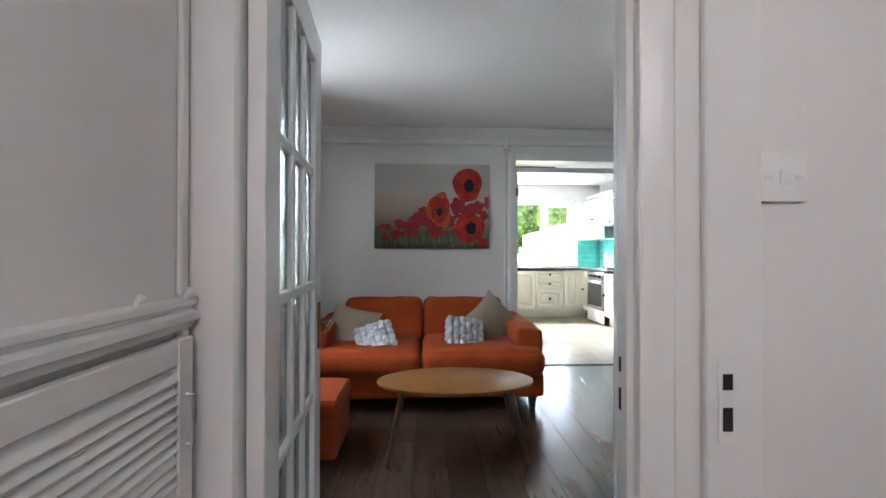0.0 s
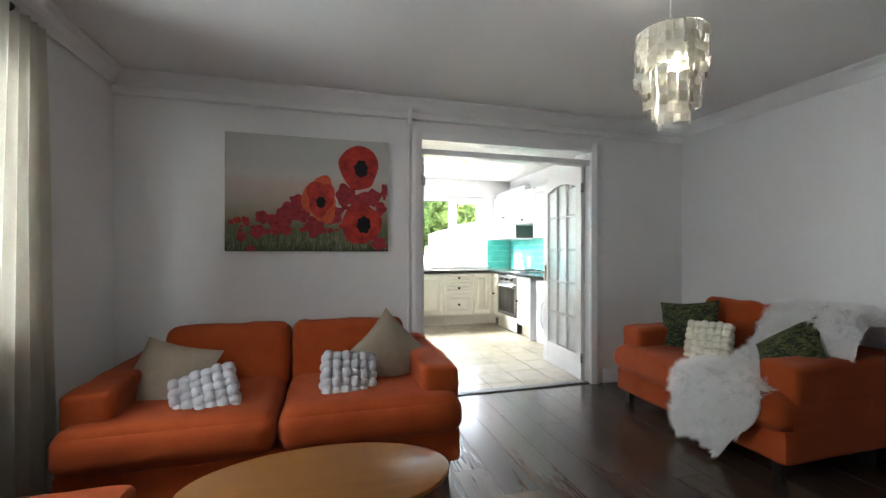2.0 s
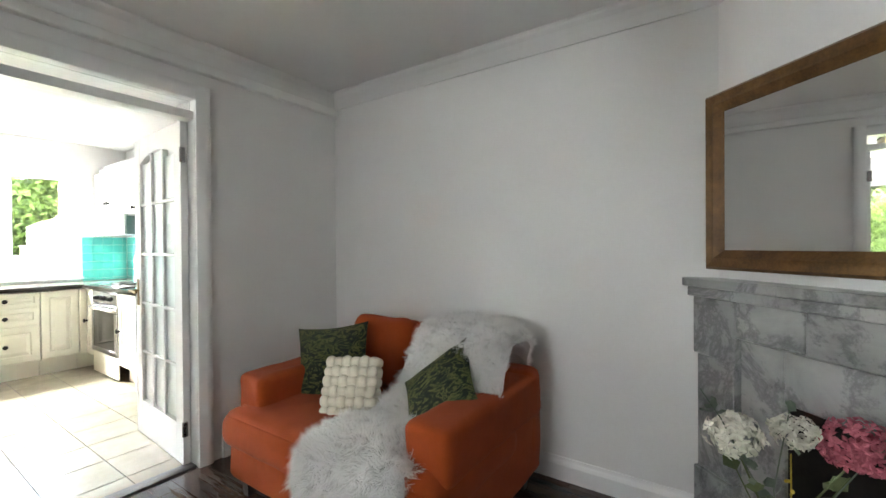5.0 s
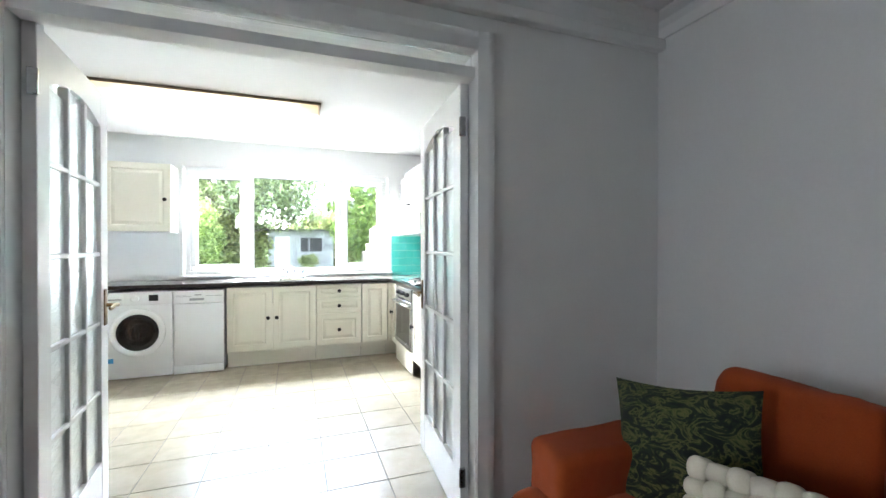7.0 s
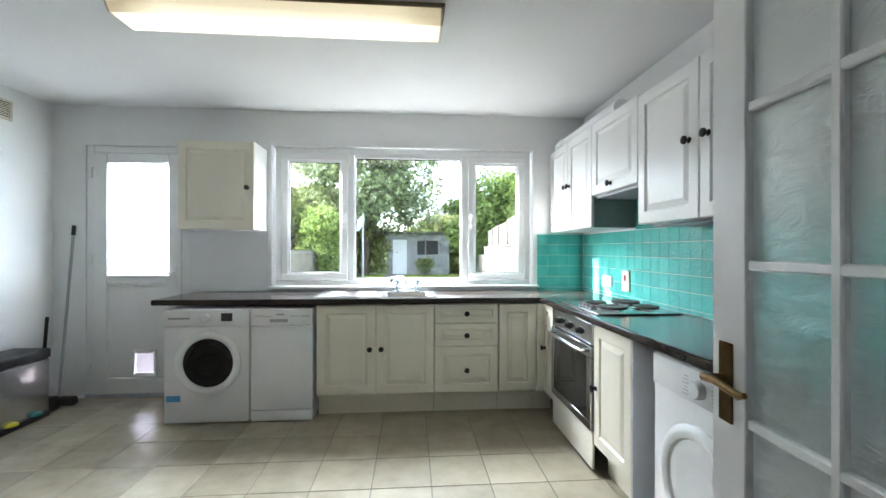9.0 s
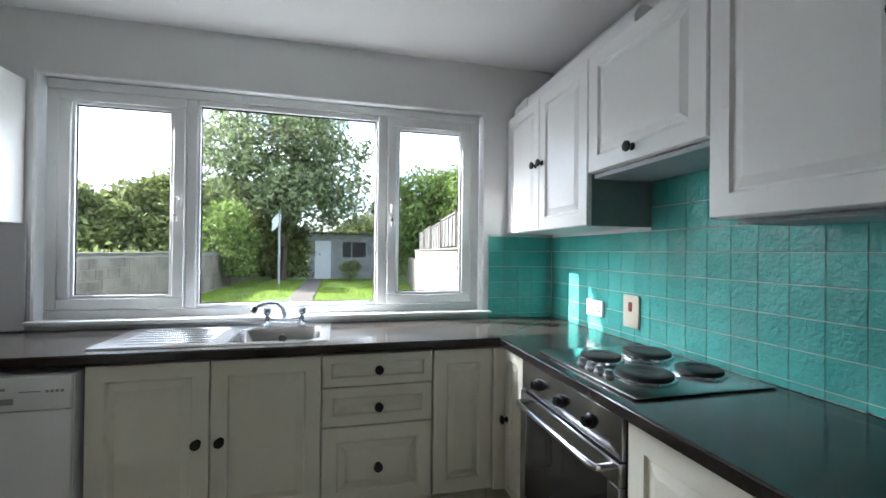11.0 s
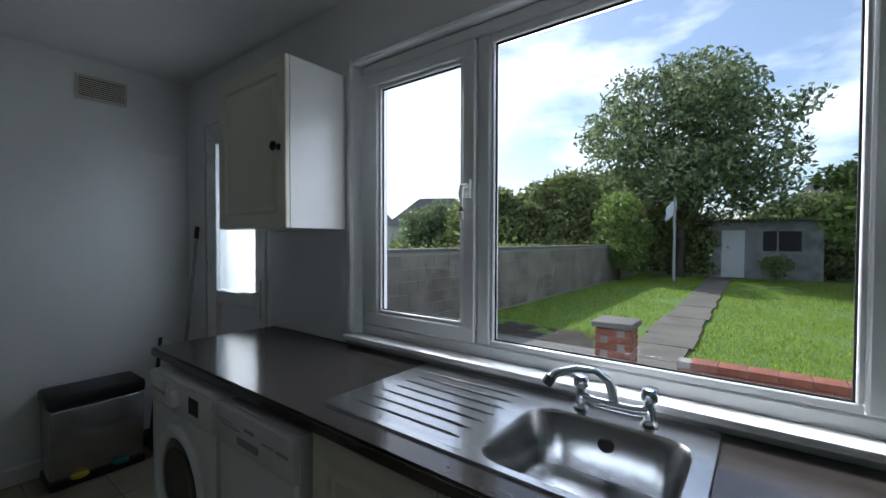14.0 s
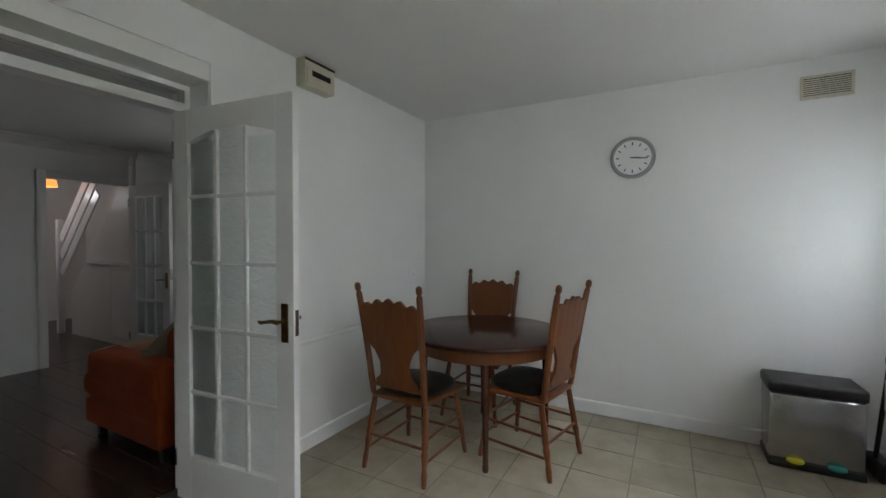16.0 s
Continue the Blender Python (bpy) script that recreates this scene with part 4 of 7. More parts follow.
wm = thing("washing_machine", "white front-loading washing machine with a dark glass porthole", "washing machine", pose(-0.006, 7.524, 0))
part("body", rounded(0, 0.60, 0, 0.56, 0.012, 0.846, 0.008), ENAMEL, wm)
part("fascia", rounded(0.004, 0.596, -0.008, 0.001, 0.722, 0.842, 0.004), ENAMEL, wm)
porthole(wm, 0.312, 0.452, 0.235, "white ring with dark glass", DRUM_GLASS)
part("drawer", rounded(0.02, 0.20, -0.013, -0.0075, 0.735, 0.832, 0.003), ENAMEL, wm)
part("drawer_lip", boxes((0.035, 0.185, -0.0165, -0.0125, 0.775, 0.787), r=0.001), GREYP, wm)
bm = bmesh.new()
lathe(bm, [(0.034, 0), (0.033, 0.02), (0.028, 0.026), (0.01, 0.027)], pose(0.295, -0.008, 0.785, 90), 24)
part("dial", bm, ENAMEL, wm)
part("display", boxes((0.405, 0.485, -0.010, -0.0075, 0.758, 0.818)), BLACKP, wm)
part("label", boxes((0.015, 0.115, -0.0012, 0.001, 0.17, 0.215)), BLUE, wm, "small blue label")
for x in (0.05, 0.55):
    bm = bmesh.new()
    rod(bm, (x, 0.06, 0), (x, 0.06, 0.014), 0.022)
    part("foot", bm, BLACKP, wm)

dw = thing("dishwasher", "white slimline dishwasher, door shut", "dishwasher", pose(0.600, 7.532, 0))
part("body", boxes((0.003, 0.452, 0.022, 0.55, 0.01, 0.845)), ENAMEL, dw)
part("door", rounded(0.002, 0.453, 0, 0.021, 0.092, 0.715, 0.006), ENAMEL, dw)
fas = part("control_panel", rounded(0.002, 0.453, -0.006, 0.021, 0.719, 0.846, 0.006), ENAMEL, dw)
part("grip", boxes((0.145, 0.275, -0.0075, -0.0055, 0.745, 0.768)), GREYP, fas)
for b_ in ((0.03, 0.16, 0.785, 0.789), (0.03, 0.11, 0.797, 0.800), (0.19, 0.25, 0.797, 0.807), (0.29, 0.36, 0.788, 0.792)):
    part("print_bar", boxes((b_[0], b_[1], -0.0068, -0.0058, b_[2], b_[3])), GREYP, fas)
for i in range(4):
    part("button", boxes((0.375 + i * 0.016, 0.385 + i * 0.016, -0.008, -0.0055, 0.785, 0.795)), GREYP, fas)
part("kickboard", rounded(0.004, 0.451, -0.002, 0.02, 0.008, 0.087, 0.006), ENAMEL, dw)

dry = thing("tumble_dryer", "white tumble dryer with a round white door under the worktop", "tumble dryer", pose(2.856, 6.10, 0, 0, 0, -90))
part("body", rounded(0, 0.595, 0, 0.52, 0.012, 0.848, 0.008), ENAMEL, dry)
part("fascia", rounded(0.004, 0.591, -0.008, 0.001, 0.715, 0.843, 0.004), ENAMEL, dry)
porthole(dry, 0.30, 0.40, 0.235, "round white door", ENAMEL)
bm = bmesh.new()
lathe(bm, [(0.034, 0), (0.033, 0.022), (0.028, 0.028), (0.01, 0.029)], pose(0.30, -0.008, 0.775, 90), 24)
part("dial", bm, ENAMEL, dry)
for k in range(6):
    part("print_bar", boxes((0.20 + 0.006 * (k % 3), 0.235, -0.0088, -0.0078, 0.735 + k * 0.014, 0.738 + k * 0.014)), GREYP, dry)
    part("print_bar", boxes((0.36, 0.40 - 0.005 * (k % 2), -0.0088, -0.0078, 0.735 + k * 0.014, 0.738 + k * 0.014)), GREYP, dry)
part("badge", boxes((0.46, 0.56, -0.0095, -0.0075, 0.745, 0.805)), GREYP, dry)


# ---- wall cupboards ----
def wall_unit(label, w, h, m, fronts, depth, side=CREAM):
    u = thing("wall_cupboard", label, "kitchen cabinet", m, "wall cupboards")
    part("body", boxes((0.001, w - 0.001, 0.021, depth, 0, h), r=0.002), WHITEF, u)
    for x, z, dw_, dh, knob in fronts:
        panel_door("door", u, dw_, dh, pose(x, 0, z), knob=knob, mat=WHITEF if side is WHITEF else CREAM)
    return u


WHITEF = varied("white_cabinet_foil", (0.78, 0.78, 0.77), (0.82, 0.82, 0.81), 0.28, 2.0, 30, 0.03)
wall_unit("cream single wall cupboard with a black knob", 0.60, 0.72, pose(-0.092, 7.846, 1.45), [(0, 0, 0.60, 0.72, (0.55, 0.34))], 0.314)
WU = 3.088


def east_up(y_far, z):
    return pose(WU, y_far, z, 0, 0, -90)


wall_unit("white double wall cupboard with black knobs by the window", 0.895, 0.735, east_up(8.15, 1.45), [(0, 0, 0.437, 0.735, (0.40, 0.36)), (0.439, 0, 0.455, 0.735, (0.035, 0.36))], 0.326, WHITEF)
# added sheet: shade and the tiles' teal reflection painted on the cupboard's side
single("cupboard_side_panel", boxes((WU + 0.0215, WU + 0.327, 7.2485, 7.2535, 1.4505, 1.674)), varied("painted_teal_reflection", (0.17, 0.215, 0.20), (0.22, 0.27, 0.25), 0.45, 4, 50, 0.05), "thin sheet on the cupboard's side, coloured as shade and teal reflection", "side panel")
hood = thing("hood_cupboard", "white lift-up cupboard over the cooker hood", "kitchen cabinet", east_up(7.252, 1.675), "wall cupboards")
part("body", boxes((0.001, 0.606, 0.021, 0.326, 0, 0.51)), WHITEF, hood)
panel_door("door", hood, 0.606, 0.51, pose(0, 0, 0), knob=(0.285, 0.05), mat=WHITEF)
part("hood_canopy", boxes((0.004, 0.603, 0.03, 0.32, -0.022, -0.002), r=0.003), GREYP, hood, "slim grey extractor under the cupboard")
wall_unit("white tall double wall cupboard with black knobs over the dryer", 1.01, 0.735, east_up(6.642, 1.432), [(0, 0, 0.504, 0.735, (0.44, 0.37)), (0.506, 0, 0.504, 0.735, (0.06, 0.37))], 0.326, WHITEF)
single("light_pelmet", boxes((WU + 0.07, WU + 0.30, 5.66, 6.61, 1.418, 1.4315), r=0.003), GREYP, "slim grey strip light under the wall cupboard", "strip light")

duct = thing("extractor_duct", "white plastic extractor duct lying on the wall cupboards", "duct")
bm = bmesh.new()
rod(bm, (3.19, 7.02, 2.242), (3.19, 8.155, 2.242), 0.055, seg=24)
part("pipe", bm, UPVC, duct)
bm = bmesh.new()
rod(bm, (3.19, 7.96, 2.242), (3.19, 8.06, 2.242), 0.062, seg=24)
part("collar", bm, UPVC, duct)

# ---- sink, tap, hob ----
sink = thing("sink", "stainless steel inset sink with a ribbed drainer", "sink")


def sink_mesh():
    bm = bmesh.new()
    x0, x1, y0, y1, zt = 1.03, 2.0, 7.635, 8.14, 0.9175

    def ring(a, b, c, d, r, z, n=6):
        pts = []
        for cx, cy, s0 in ((b - r, d - r, 0), (a + r, d - r, 90), (a + r, c + r, 180), (b - r, c + r, 270)):
            for i in range(n):
                an = radians(s0 + 90 * i / (n - 1))
                pts.append(bm.verts.new((cx + r * math.cos(an), cy + r * math.sin(an), z)))
        return pts
    outer0 = ring(x0, x1, y0, y1, 0.02, 0.9114)
    outer = ring(x0 + 0.004, x1 - 0.004, y0 + 0.004, y1 - 0.004, 0.02, zt)
    ledge = ring(x0 + 0.03, x1 - 0.015, y0 + 0.02, y1 - 0.02, 0.03, zt - 0.001)
    inner = ring(1.545, 1.955, 7.665, 8.03, 0.075, zt - 0.003)
    lip = ring(1.552, 1.948, 7.672, 8.023, 0.072, zt - 0.012)
    deep = ring(1.575, 1.925, 7.70, 7.995, 0.07, 0.775)
    deep2 = ring(1.60, 1.90, 7.725, 7.97, 0.06, 0.762)
    for a, b in ((outer0, outer), (outer, ledge), (ledge, inner), (inner, lip), (lip, deep), (deep, deep2)):
        n = len(a)
        for i in range(n):
            bm.faces.new((a[i], a[(i + 1) % n], b[(i + 1) % n], b[i]))
    bm.faces.new(deep2)
    bmesh.ops.recalc_face_normals(bm, faces=bm.faces[:])
    return bm


part("basin", sink_mesh(), STEEL, sink)
for i in range(7):
    y = 7.715 + i * 0.055
    bm = bmesh.new()
    sweep(bm, [(1.10 + 0.01 * (i % 2), y, 0.9150), (1.13, y, 0.9165), (1.45, y, 0.9165), (1.485, y, 0.9150)], [0.002, 0.003, 0.003, 0.002], 8)
    part("drainer_rib", bm, STEEL, sink)
bm = bmesh.new()
lathe(bm, [(0.04, 0.763), (0.038, 0.7655), (0.02, 0.764), (0.005, 0.7635)], pose(1.75, 7.85, 0), 24)
part("plug_hole", bm, CHROME, sink)
bm = bmesh.new()
lathe(bm, [(0.02, 0), (0.019, 0.004), (0.01, 0.005)], pose(1.75, 8.006, 0.86, 97), 20)
part("overflow", bm, DARK, sink, "dark overflow hole")

tap = thing("mixer_tap", "chrome twin-handle mixer tap with a swan spout", "tap", pose(1.752, 8.075, 0.917))
bm = bmesh.new()
sweep(bm, [(-0.09, 0, 0.035), (-0.05, -0.004, 0.03), (0, -0.006, 0.03), (0.05, -0.004, 0.03), (0.09, 0, 0.035)], 0.014)
part("bridge", bm, CHROME, tap)
for sx in (-0.09, 0.09):
    bm = bmesh.new()
    lathe(bm, [(0.022, 0), (0.022, 0.006), (0.015, 0.012), (0.015, 0.05), (0.012, 0.058), (0.022, 0.066), (0.024, 0.082), (0.02, 0.096), (0.008, 0.1)], pose(sx, 0, 0), 18)
    part("tap_head", bm, CHROME, tap)
bm = bmesh.new()
sweep(bm, [(0, 0, 0.03), (-0.002, -0.002, 0.062), (-0.012, -0.016, 0.10), (-0.038, -0.045, 0.130), (-0.078, -0.085, 0.137), (-0.118, -0.12, 0.126), (-0.13, -0.13, 0.112)], [0.016, 0.014, 0.012, 0.011, 0.011, 0.012, 0.013], 12)
part("spout", bm, CHROME, tap)
bm = bmesh.new()
rod(bm, (-0.1285, -0.1285, 0.116), (-0.139, -0.138, 0.096), 0.0155, 0.0145)
part("nozzle", bm, BLACKP, tap, "black aerator nozzle")

hob = thing("electric_hob", "stainless steel four-plate electric hob set in the worktop", "hob", pose(2.862, 6.662, 0.9115))
part("tray", rounded(0, 0.515, 0, 0.592, 0, 0.010, 0.004), STEEL, hob)
IRON = varied("cast_iron_plate", (0.02, 0.02, 0.02), (0.045, 0.043, 0.042), 0.5, 10, 90, 0.15)
for px, py, pr in ((0.165, 0.165, 0.09), (0.165, 0.40, 0.075), (0.385, 0.165, 0.075), (0.385, 0.415, 0.09)):
    bm = bmesh.new()
    lathe(bm, [(pr + 0.010, 0.0102), (pr + 0.009, 0.017), (pr + 0.002, 0.0195), (pr, 0.0195)], pose(px, py, 0), 36)
    hp = part("hotplate", bm, CHROME, hob, "cast iron hotplate with a bright rim")
    bm = bmesh.new()
    lathe(bm, [(pr, 0.0197), (pr - 0.002, 0.030), (pr - 0.006, 0.032), (pr * 0.55, 0.0322), (pr * 0.5, 0.029), (pr * 0.2, 0.029), (pr * 0.05, 0.029)], pose(px, py, 0), 36)
    part("plate", bm, IRON, hp)
for i in range(4):
    bm = bmesh.new()
    lathe(bm, [(0.018, 0.0102), (0.018, 0.016), (0.014, 0.02), (0.013, 0.034), (0.008, 0.036)], pose(0.05, 0.19 + i * 0.052, 0), 16)
    part("control_knob", bm, GREYP, hob)


def outlet(name, label, m, w=0.086, h=0.086, mat=UPVC, red=False, double=False):
    o = thing(name, label, "socket", m)
    part("plate", rounded(-w / 2, w / 2, -0.011, 0, -h / 2, h / 2, 0.003), mat, o)
    if red:
        part("rocker", rounded(-0.012, 0.012, -0.016, -0.0105, 0.0, 0.045, 0.002), material("red_switch", (0.25, 0.012, 0.012), 0.3), o)
        part("socket_holes", boxes((-0.02, 0.02, -0.0125, -0.0105, -0.055, -0.02)), VENT, o)
    else:
        for s in ((-w / 4, w / 4) if double else (0,)):
            part("socket_holes", boxes((s - 0.003, s + 0.003, -0.0115, -0.0105, 0.005, 0.014), (s - 0.013, s - 0.006, -0.0115, -0.0105, -0.016, -0.011), (s + 0.006, s + 0.013, -0.0115, -0.0105, -0.016, -0.011)), DARK, o)
    return o


outlet("cooker_switch", "worn cream cooker switch with a red rocker on the tiles", pose(KX1 - 0.0085, 7.365, 1.053, 0, 0, -90), 0.105, 0.155, VENT, red=True)
outlet("double_socket", "white double socket on the tiled wall", pose(KX1 - 0.0085, 7.657, 1.032, 0, 0, -90), 0.146, 0.086, UPVC, double=True)
outlet("wall_socket", "small white socket high on the dining wall", pose(-1.05, KY0 + 0.0125, 1.07, 0, 0, 180))

# plain white splash panel under the single cupboard
single("splash_panel", boxes((-0.15, 0.522, KY1 - 0.007, KY1 - 0.001, 0.913, 1.447), r=0.002), ENAMEL, "plain white glossy splash panel behind the worktop", "splash panel")

# ---- ceiling tube, clock, vent, chime box ----
TUBE = glow("tube_diffuser", (1.0, 0.93, 0.74), TUBE_GLOW)
# brightest along the tube, dimmer at its yellowed ends and flanks
tt = TUBE.node_tree
tsep = tt.nodes.new("ShaderNodeSeparateXYZ")
tt.links.new(tt.nodes.new("ShaderNodeTexCoord").outputs["Object"], tsep.inputs[0])
fall = []
for axis, near, far in (("X", 0.55, 0.81), ("Y", 0.03, 0.125)):
    ab = tt.nodes.new("ShaderNodeMath")
    ab.operation = "ABSOLUTE"
    tt.links.new(tsep.outputs[axis], ab.inputs[0])
    mr = tt.nodes.new("ShaderNodeMapRange")
    mr.inputs["From Min"].default_value, mr.inputs["From Max"].default_value = near, far
    mr.inputs["To Min"].default_value, mr.inputs["To Max"].default_value = 1.0, 0.35
    tt.links.new(ab.outputs[0], mr.inputs["Value"])
    fall.append(mr.outputs["Result"])
tmul = tt.nodes.new("ShaderNodeMath")
tmul.operation = "MULTIPLY"
tt.links.new(fall[0], tmul.inputs[0])
tt.links.new(fall[1], tmul.inputs[1])
tcol = ramp(TUBE, tmul.outputs[0], (0.1, (0.85, 0.60, 0.28)), (0.5, (1.0, 0.86, 0.58)), (0.95, (1.0, 0.96, 0.86)))
tt.links.new(tcol, tt.nodes["Principled BSDF"].inputs["Emission Color"])
tst = tt.nodes.new("ShaderNodeMath")
tst.operation = "MULTIPLY"
tst.inputs[1].default_value = TUBE_GLOW
tt.links.new(tmul.outputs[0], tst.inputs[0])
tt.links.new(tst.outputs[0], tt.nodes["Principled BSDF"].inputs["Emission Strength"])
tl = thing("fluorescent_light", "long prismatic fluorescent ceiling light, switched on", "ceiling light", pose(1.14, 6.56, KZ))
part("base_tray", boxes((-0.822, 0.822, -0.128, 0.128, -0.023, -0.001), r=0.003), varied("browned_tray_edge", (0.10, 0.075, 0.045), (0.20, 0.15, 0.09), 0.5, 5, 40, 0.1), tl, "browned metal tray")
bm = bmesh.new()
prof = [(-0.12, -0.024), (-0.115, -0.06), (-0.085, -0.095), (0.085, -0.095), (0.115, -0.06), (0.12, -0.024)]
ends = [[bm.verts.new((x, y, z)) for y, z in prof] for x in (-0.80, 0.80)]
for i in range(len(prof)):
    bm.faces.new((ends[0][i], ends[0][(i + 1) % 6], ends[1][(i + 1) % 6], ends[1][i]))
bmesh.ops.recalc_face_normals(bm, faces=bm.faces[:])
part("diffuser", bm, TUBE, tl, "glowing cream acrylic diffuser", smooth=False)
for sx in (-1, 1):
    bm = bmesh.new()
    vs = [bm.verts.new((sx * (0.80 + o), y * k, z)) for o, k in ((0.001, 1.0), (0.012, 0.985)) for y, z in prof]
    bm.faces.new(vs[:6])
    bm.faces.new(vs[6:])
    for i in range(6):
        bm.faces.new((vs[i], vs[(i + 1) % 6], vs[6 + (i + 1) % 6], vs[6 + i]))
    bmesh.ops.recalc_face_normals(bm, faces=bm.faces[:])
    part("end_cap", bm, VENT, tl, smooth=False)

clock = thing("wall_clock", "round grey-rimmed wall clock with a white face", "clock", pose(KX0, 6.55, 2.0, 90, 0, 90))
bm = bmesh.new()
lathe(bm, [(0.155, 0.001), (0.157, 0.02), (0.15, 0.032), (0.138, 0.034), (0.13, 0.022)], seg=48)
part("rim", bm, GREYP, clock)
bm = bmesh.new()
lathe(bm, [(0.131, 0.012), (0.130, 0.0225), (0.01, 0.0228)], seg=48)
part("face", bm, ENAMEL, clock)
for i in range(12):
    a = radians(30 * i)
    part("hour_mark", boxes((-0.004, 0.004, 0.092, 0.115, 0.0232, 0.0242)), BLACKP, clock, m=pose(0, 0, 0, 0, 0, -30 * i))
part("hour_hand", boxes((-0.005, 0.005, -0.012, 0.068, 0.0246, 0.0262)), BLACKP, clock, m=pose(0, 0, 0, 0, 0, -98))
part("minute_hand", boxes((-0.0035, 0.0035, -0.015, 0.105, 0.0266, 0.028)), BLACKP, clock, m=pose(0, 0, 0, 0, 0, -97))

vent = thing("air_vent", "cream plastic louvred air vent high on the wall", "vent", pose(KX0, 7.66, 2.345, 0, 0, 90))
part("frame", boxes((-0.13, 0.13, -0.012, 0, 0.06, 0.076), (-0.13, 0.13, -0.012, 0, -0.076, -0.06), (-0.13, -0.115, -0.012, 0, -0.06, 0.06), (0.115, 0.13, -0.012, 0, -0.06, 0.06), r=0.002), VENT, vent)
part("backing", boxes((-0.115, 0.115, -0.002, -0.0005, -0.06, 0.06)), DARK, vent)
for i in range(9):
    part("slat", boxes((-0.115, 0.115, -0.010, -0.006, -0.004, 0.003)), VENT, vent, m=pose(0, 0, -0.052 + i * 0.013, 25))
chime = thing("chime_box", "aged cream electrical box near the ceiling with a dark window", "electrical box", pose(0.170, KY0 + 0.012, 2.445, 0, 0, 180))
part("box", rounded(-0.13, 0.13, -0.085, 0, -0.095, 0.084, 0.008), VENT, chime)
part("cover", rounded(-0.118, 0.118, -0.094, -0.0845, -0.085, 0.02, 0.004), VENT, chime)
part("window", boxes((-0.08, 0.08, -0.0965, -0.094, -0.03, 0.005)), DARK, chime)
part("top_strip", boxes((-0.13, 0.13, -0.0865, -0.0845, 0.06, 0.076)), DARK, chime)

# ---- bin, broom, dustpan ----
pb = thing("pedal_bin", "steel double pedal bin with a black lid", "bin", pose(-1.262, 7.34, 0) @ Matrix.Diagonal((1, 1, 0.95, 1)))
BW, BL = 0.27, 0.45
part("body", rounded(0.003, BW - 0.003, 0.003, BL - 0.003, 0.05, 0.475, 0.02, 3), STEEL, pb)
part("base", rounded(0, BW, 0, BL, 0.0, 0.052, 0.012), BLACKP, pb)
bm = rounded(-0.002, BW + 0.004, -0.004, BL + 0.004, 0.472, 0.552, 0.02, 3)
part("lid", bm, BLACKP, pb)
PED = [material("yellow_pedal", (0.55, 0.50, 0.02), 0.4), material("teal_pedal", (0.02, 0.22, 0.2), 0.4)]
for y, pm in ((0.13, PED[0]), (0.32, PED[1])):
    bm = bmesh.new()
    lathe(bm, [(0.042, 0), (0.042, 0.012), (0.03, 0.02), (0.005, 0.022)], pose(BW - 0.005, y, 0.052), 20)
    part("pedal", bm, pm, pb, "coloured round pedal")
broom = thing("broom", "grey broom with a black grip leaning in the corner", "broom", pose(-1.10, 8.0, 0))
bm = bmesh.new()
rod(bm, (0.0, 0.0, 0.07), (-0.0, 0.135, 1.40), 0.011)
part("pole", bm, GREYP, broom)
bm = bmesh.new()
rod(bm, (0, 0.1355, 1.405), (0, 0.144, 1.49), 0.015)
part("grip", bm, BLACKP, broom)
part("head", boxes((-0.13, 0.13, -0.03, 0.03, 0.0, 0.07), r=0.012), BLACKP, broom)
dustpan = thing("dustpan", "long-handled dark dustpan standing by the bin", "dustpan", pose(-1.13, 7.86, 0))
bm = bmesh.new()
rod(bm, (0, 0, 0.10), (0.0, 0.06, 0.74), 0.012)
part("handle", bm, BLACKP, dustpan)
part("pan", boxes((-0.11, 0.11, -0.02, 0.06, 0.0, 0.11), r=0.015), BLACKP, dustpan)

# ---- dining table and chairs ----
dt = thing("dining_table", "round dark mahogany dining table with a polished top", "table", pose(-0.47, 5.68, 0))
bm = bmesh.new()
lathe(bm, [(0.52, 0.735), (0.545, 0.738), (0.555, 0.748), (0.55, 0.76), (0.53, 0.766), (0.02, 0.766)], seg=64)
part("tabletop", bm, ROSEWOOD, dt)
bm = bmesh.new()
lathe(bm, [(0.46, 0.645), (0.475, 0.65), (0.475, 0.734), (0.46, 0.735)], seg=64)
part("apron", bm, OAK, dt)
for i in range(4):
    a = radians(24 + 90 * i)
    c, s_ = 0.42 * math.cos(a), 0.42 * math.sin(a)
    bm = bmesh.new()
    lathe(bm, [(0.016, 0), (0.02, 0.015), (0.017, 0.05), (0.019, 0.3), (0.024, 0.5), (0.026, 0.56), (0.03, 0.58), (0.03, 0.6449)], pose(c, s_, 0), 14)
    part("leg", bm, ROSEWOOD, dt)


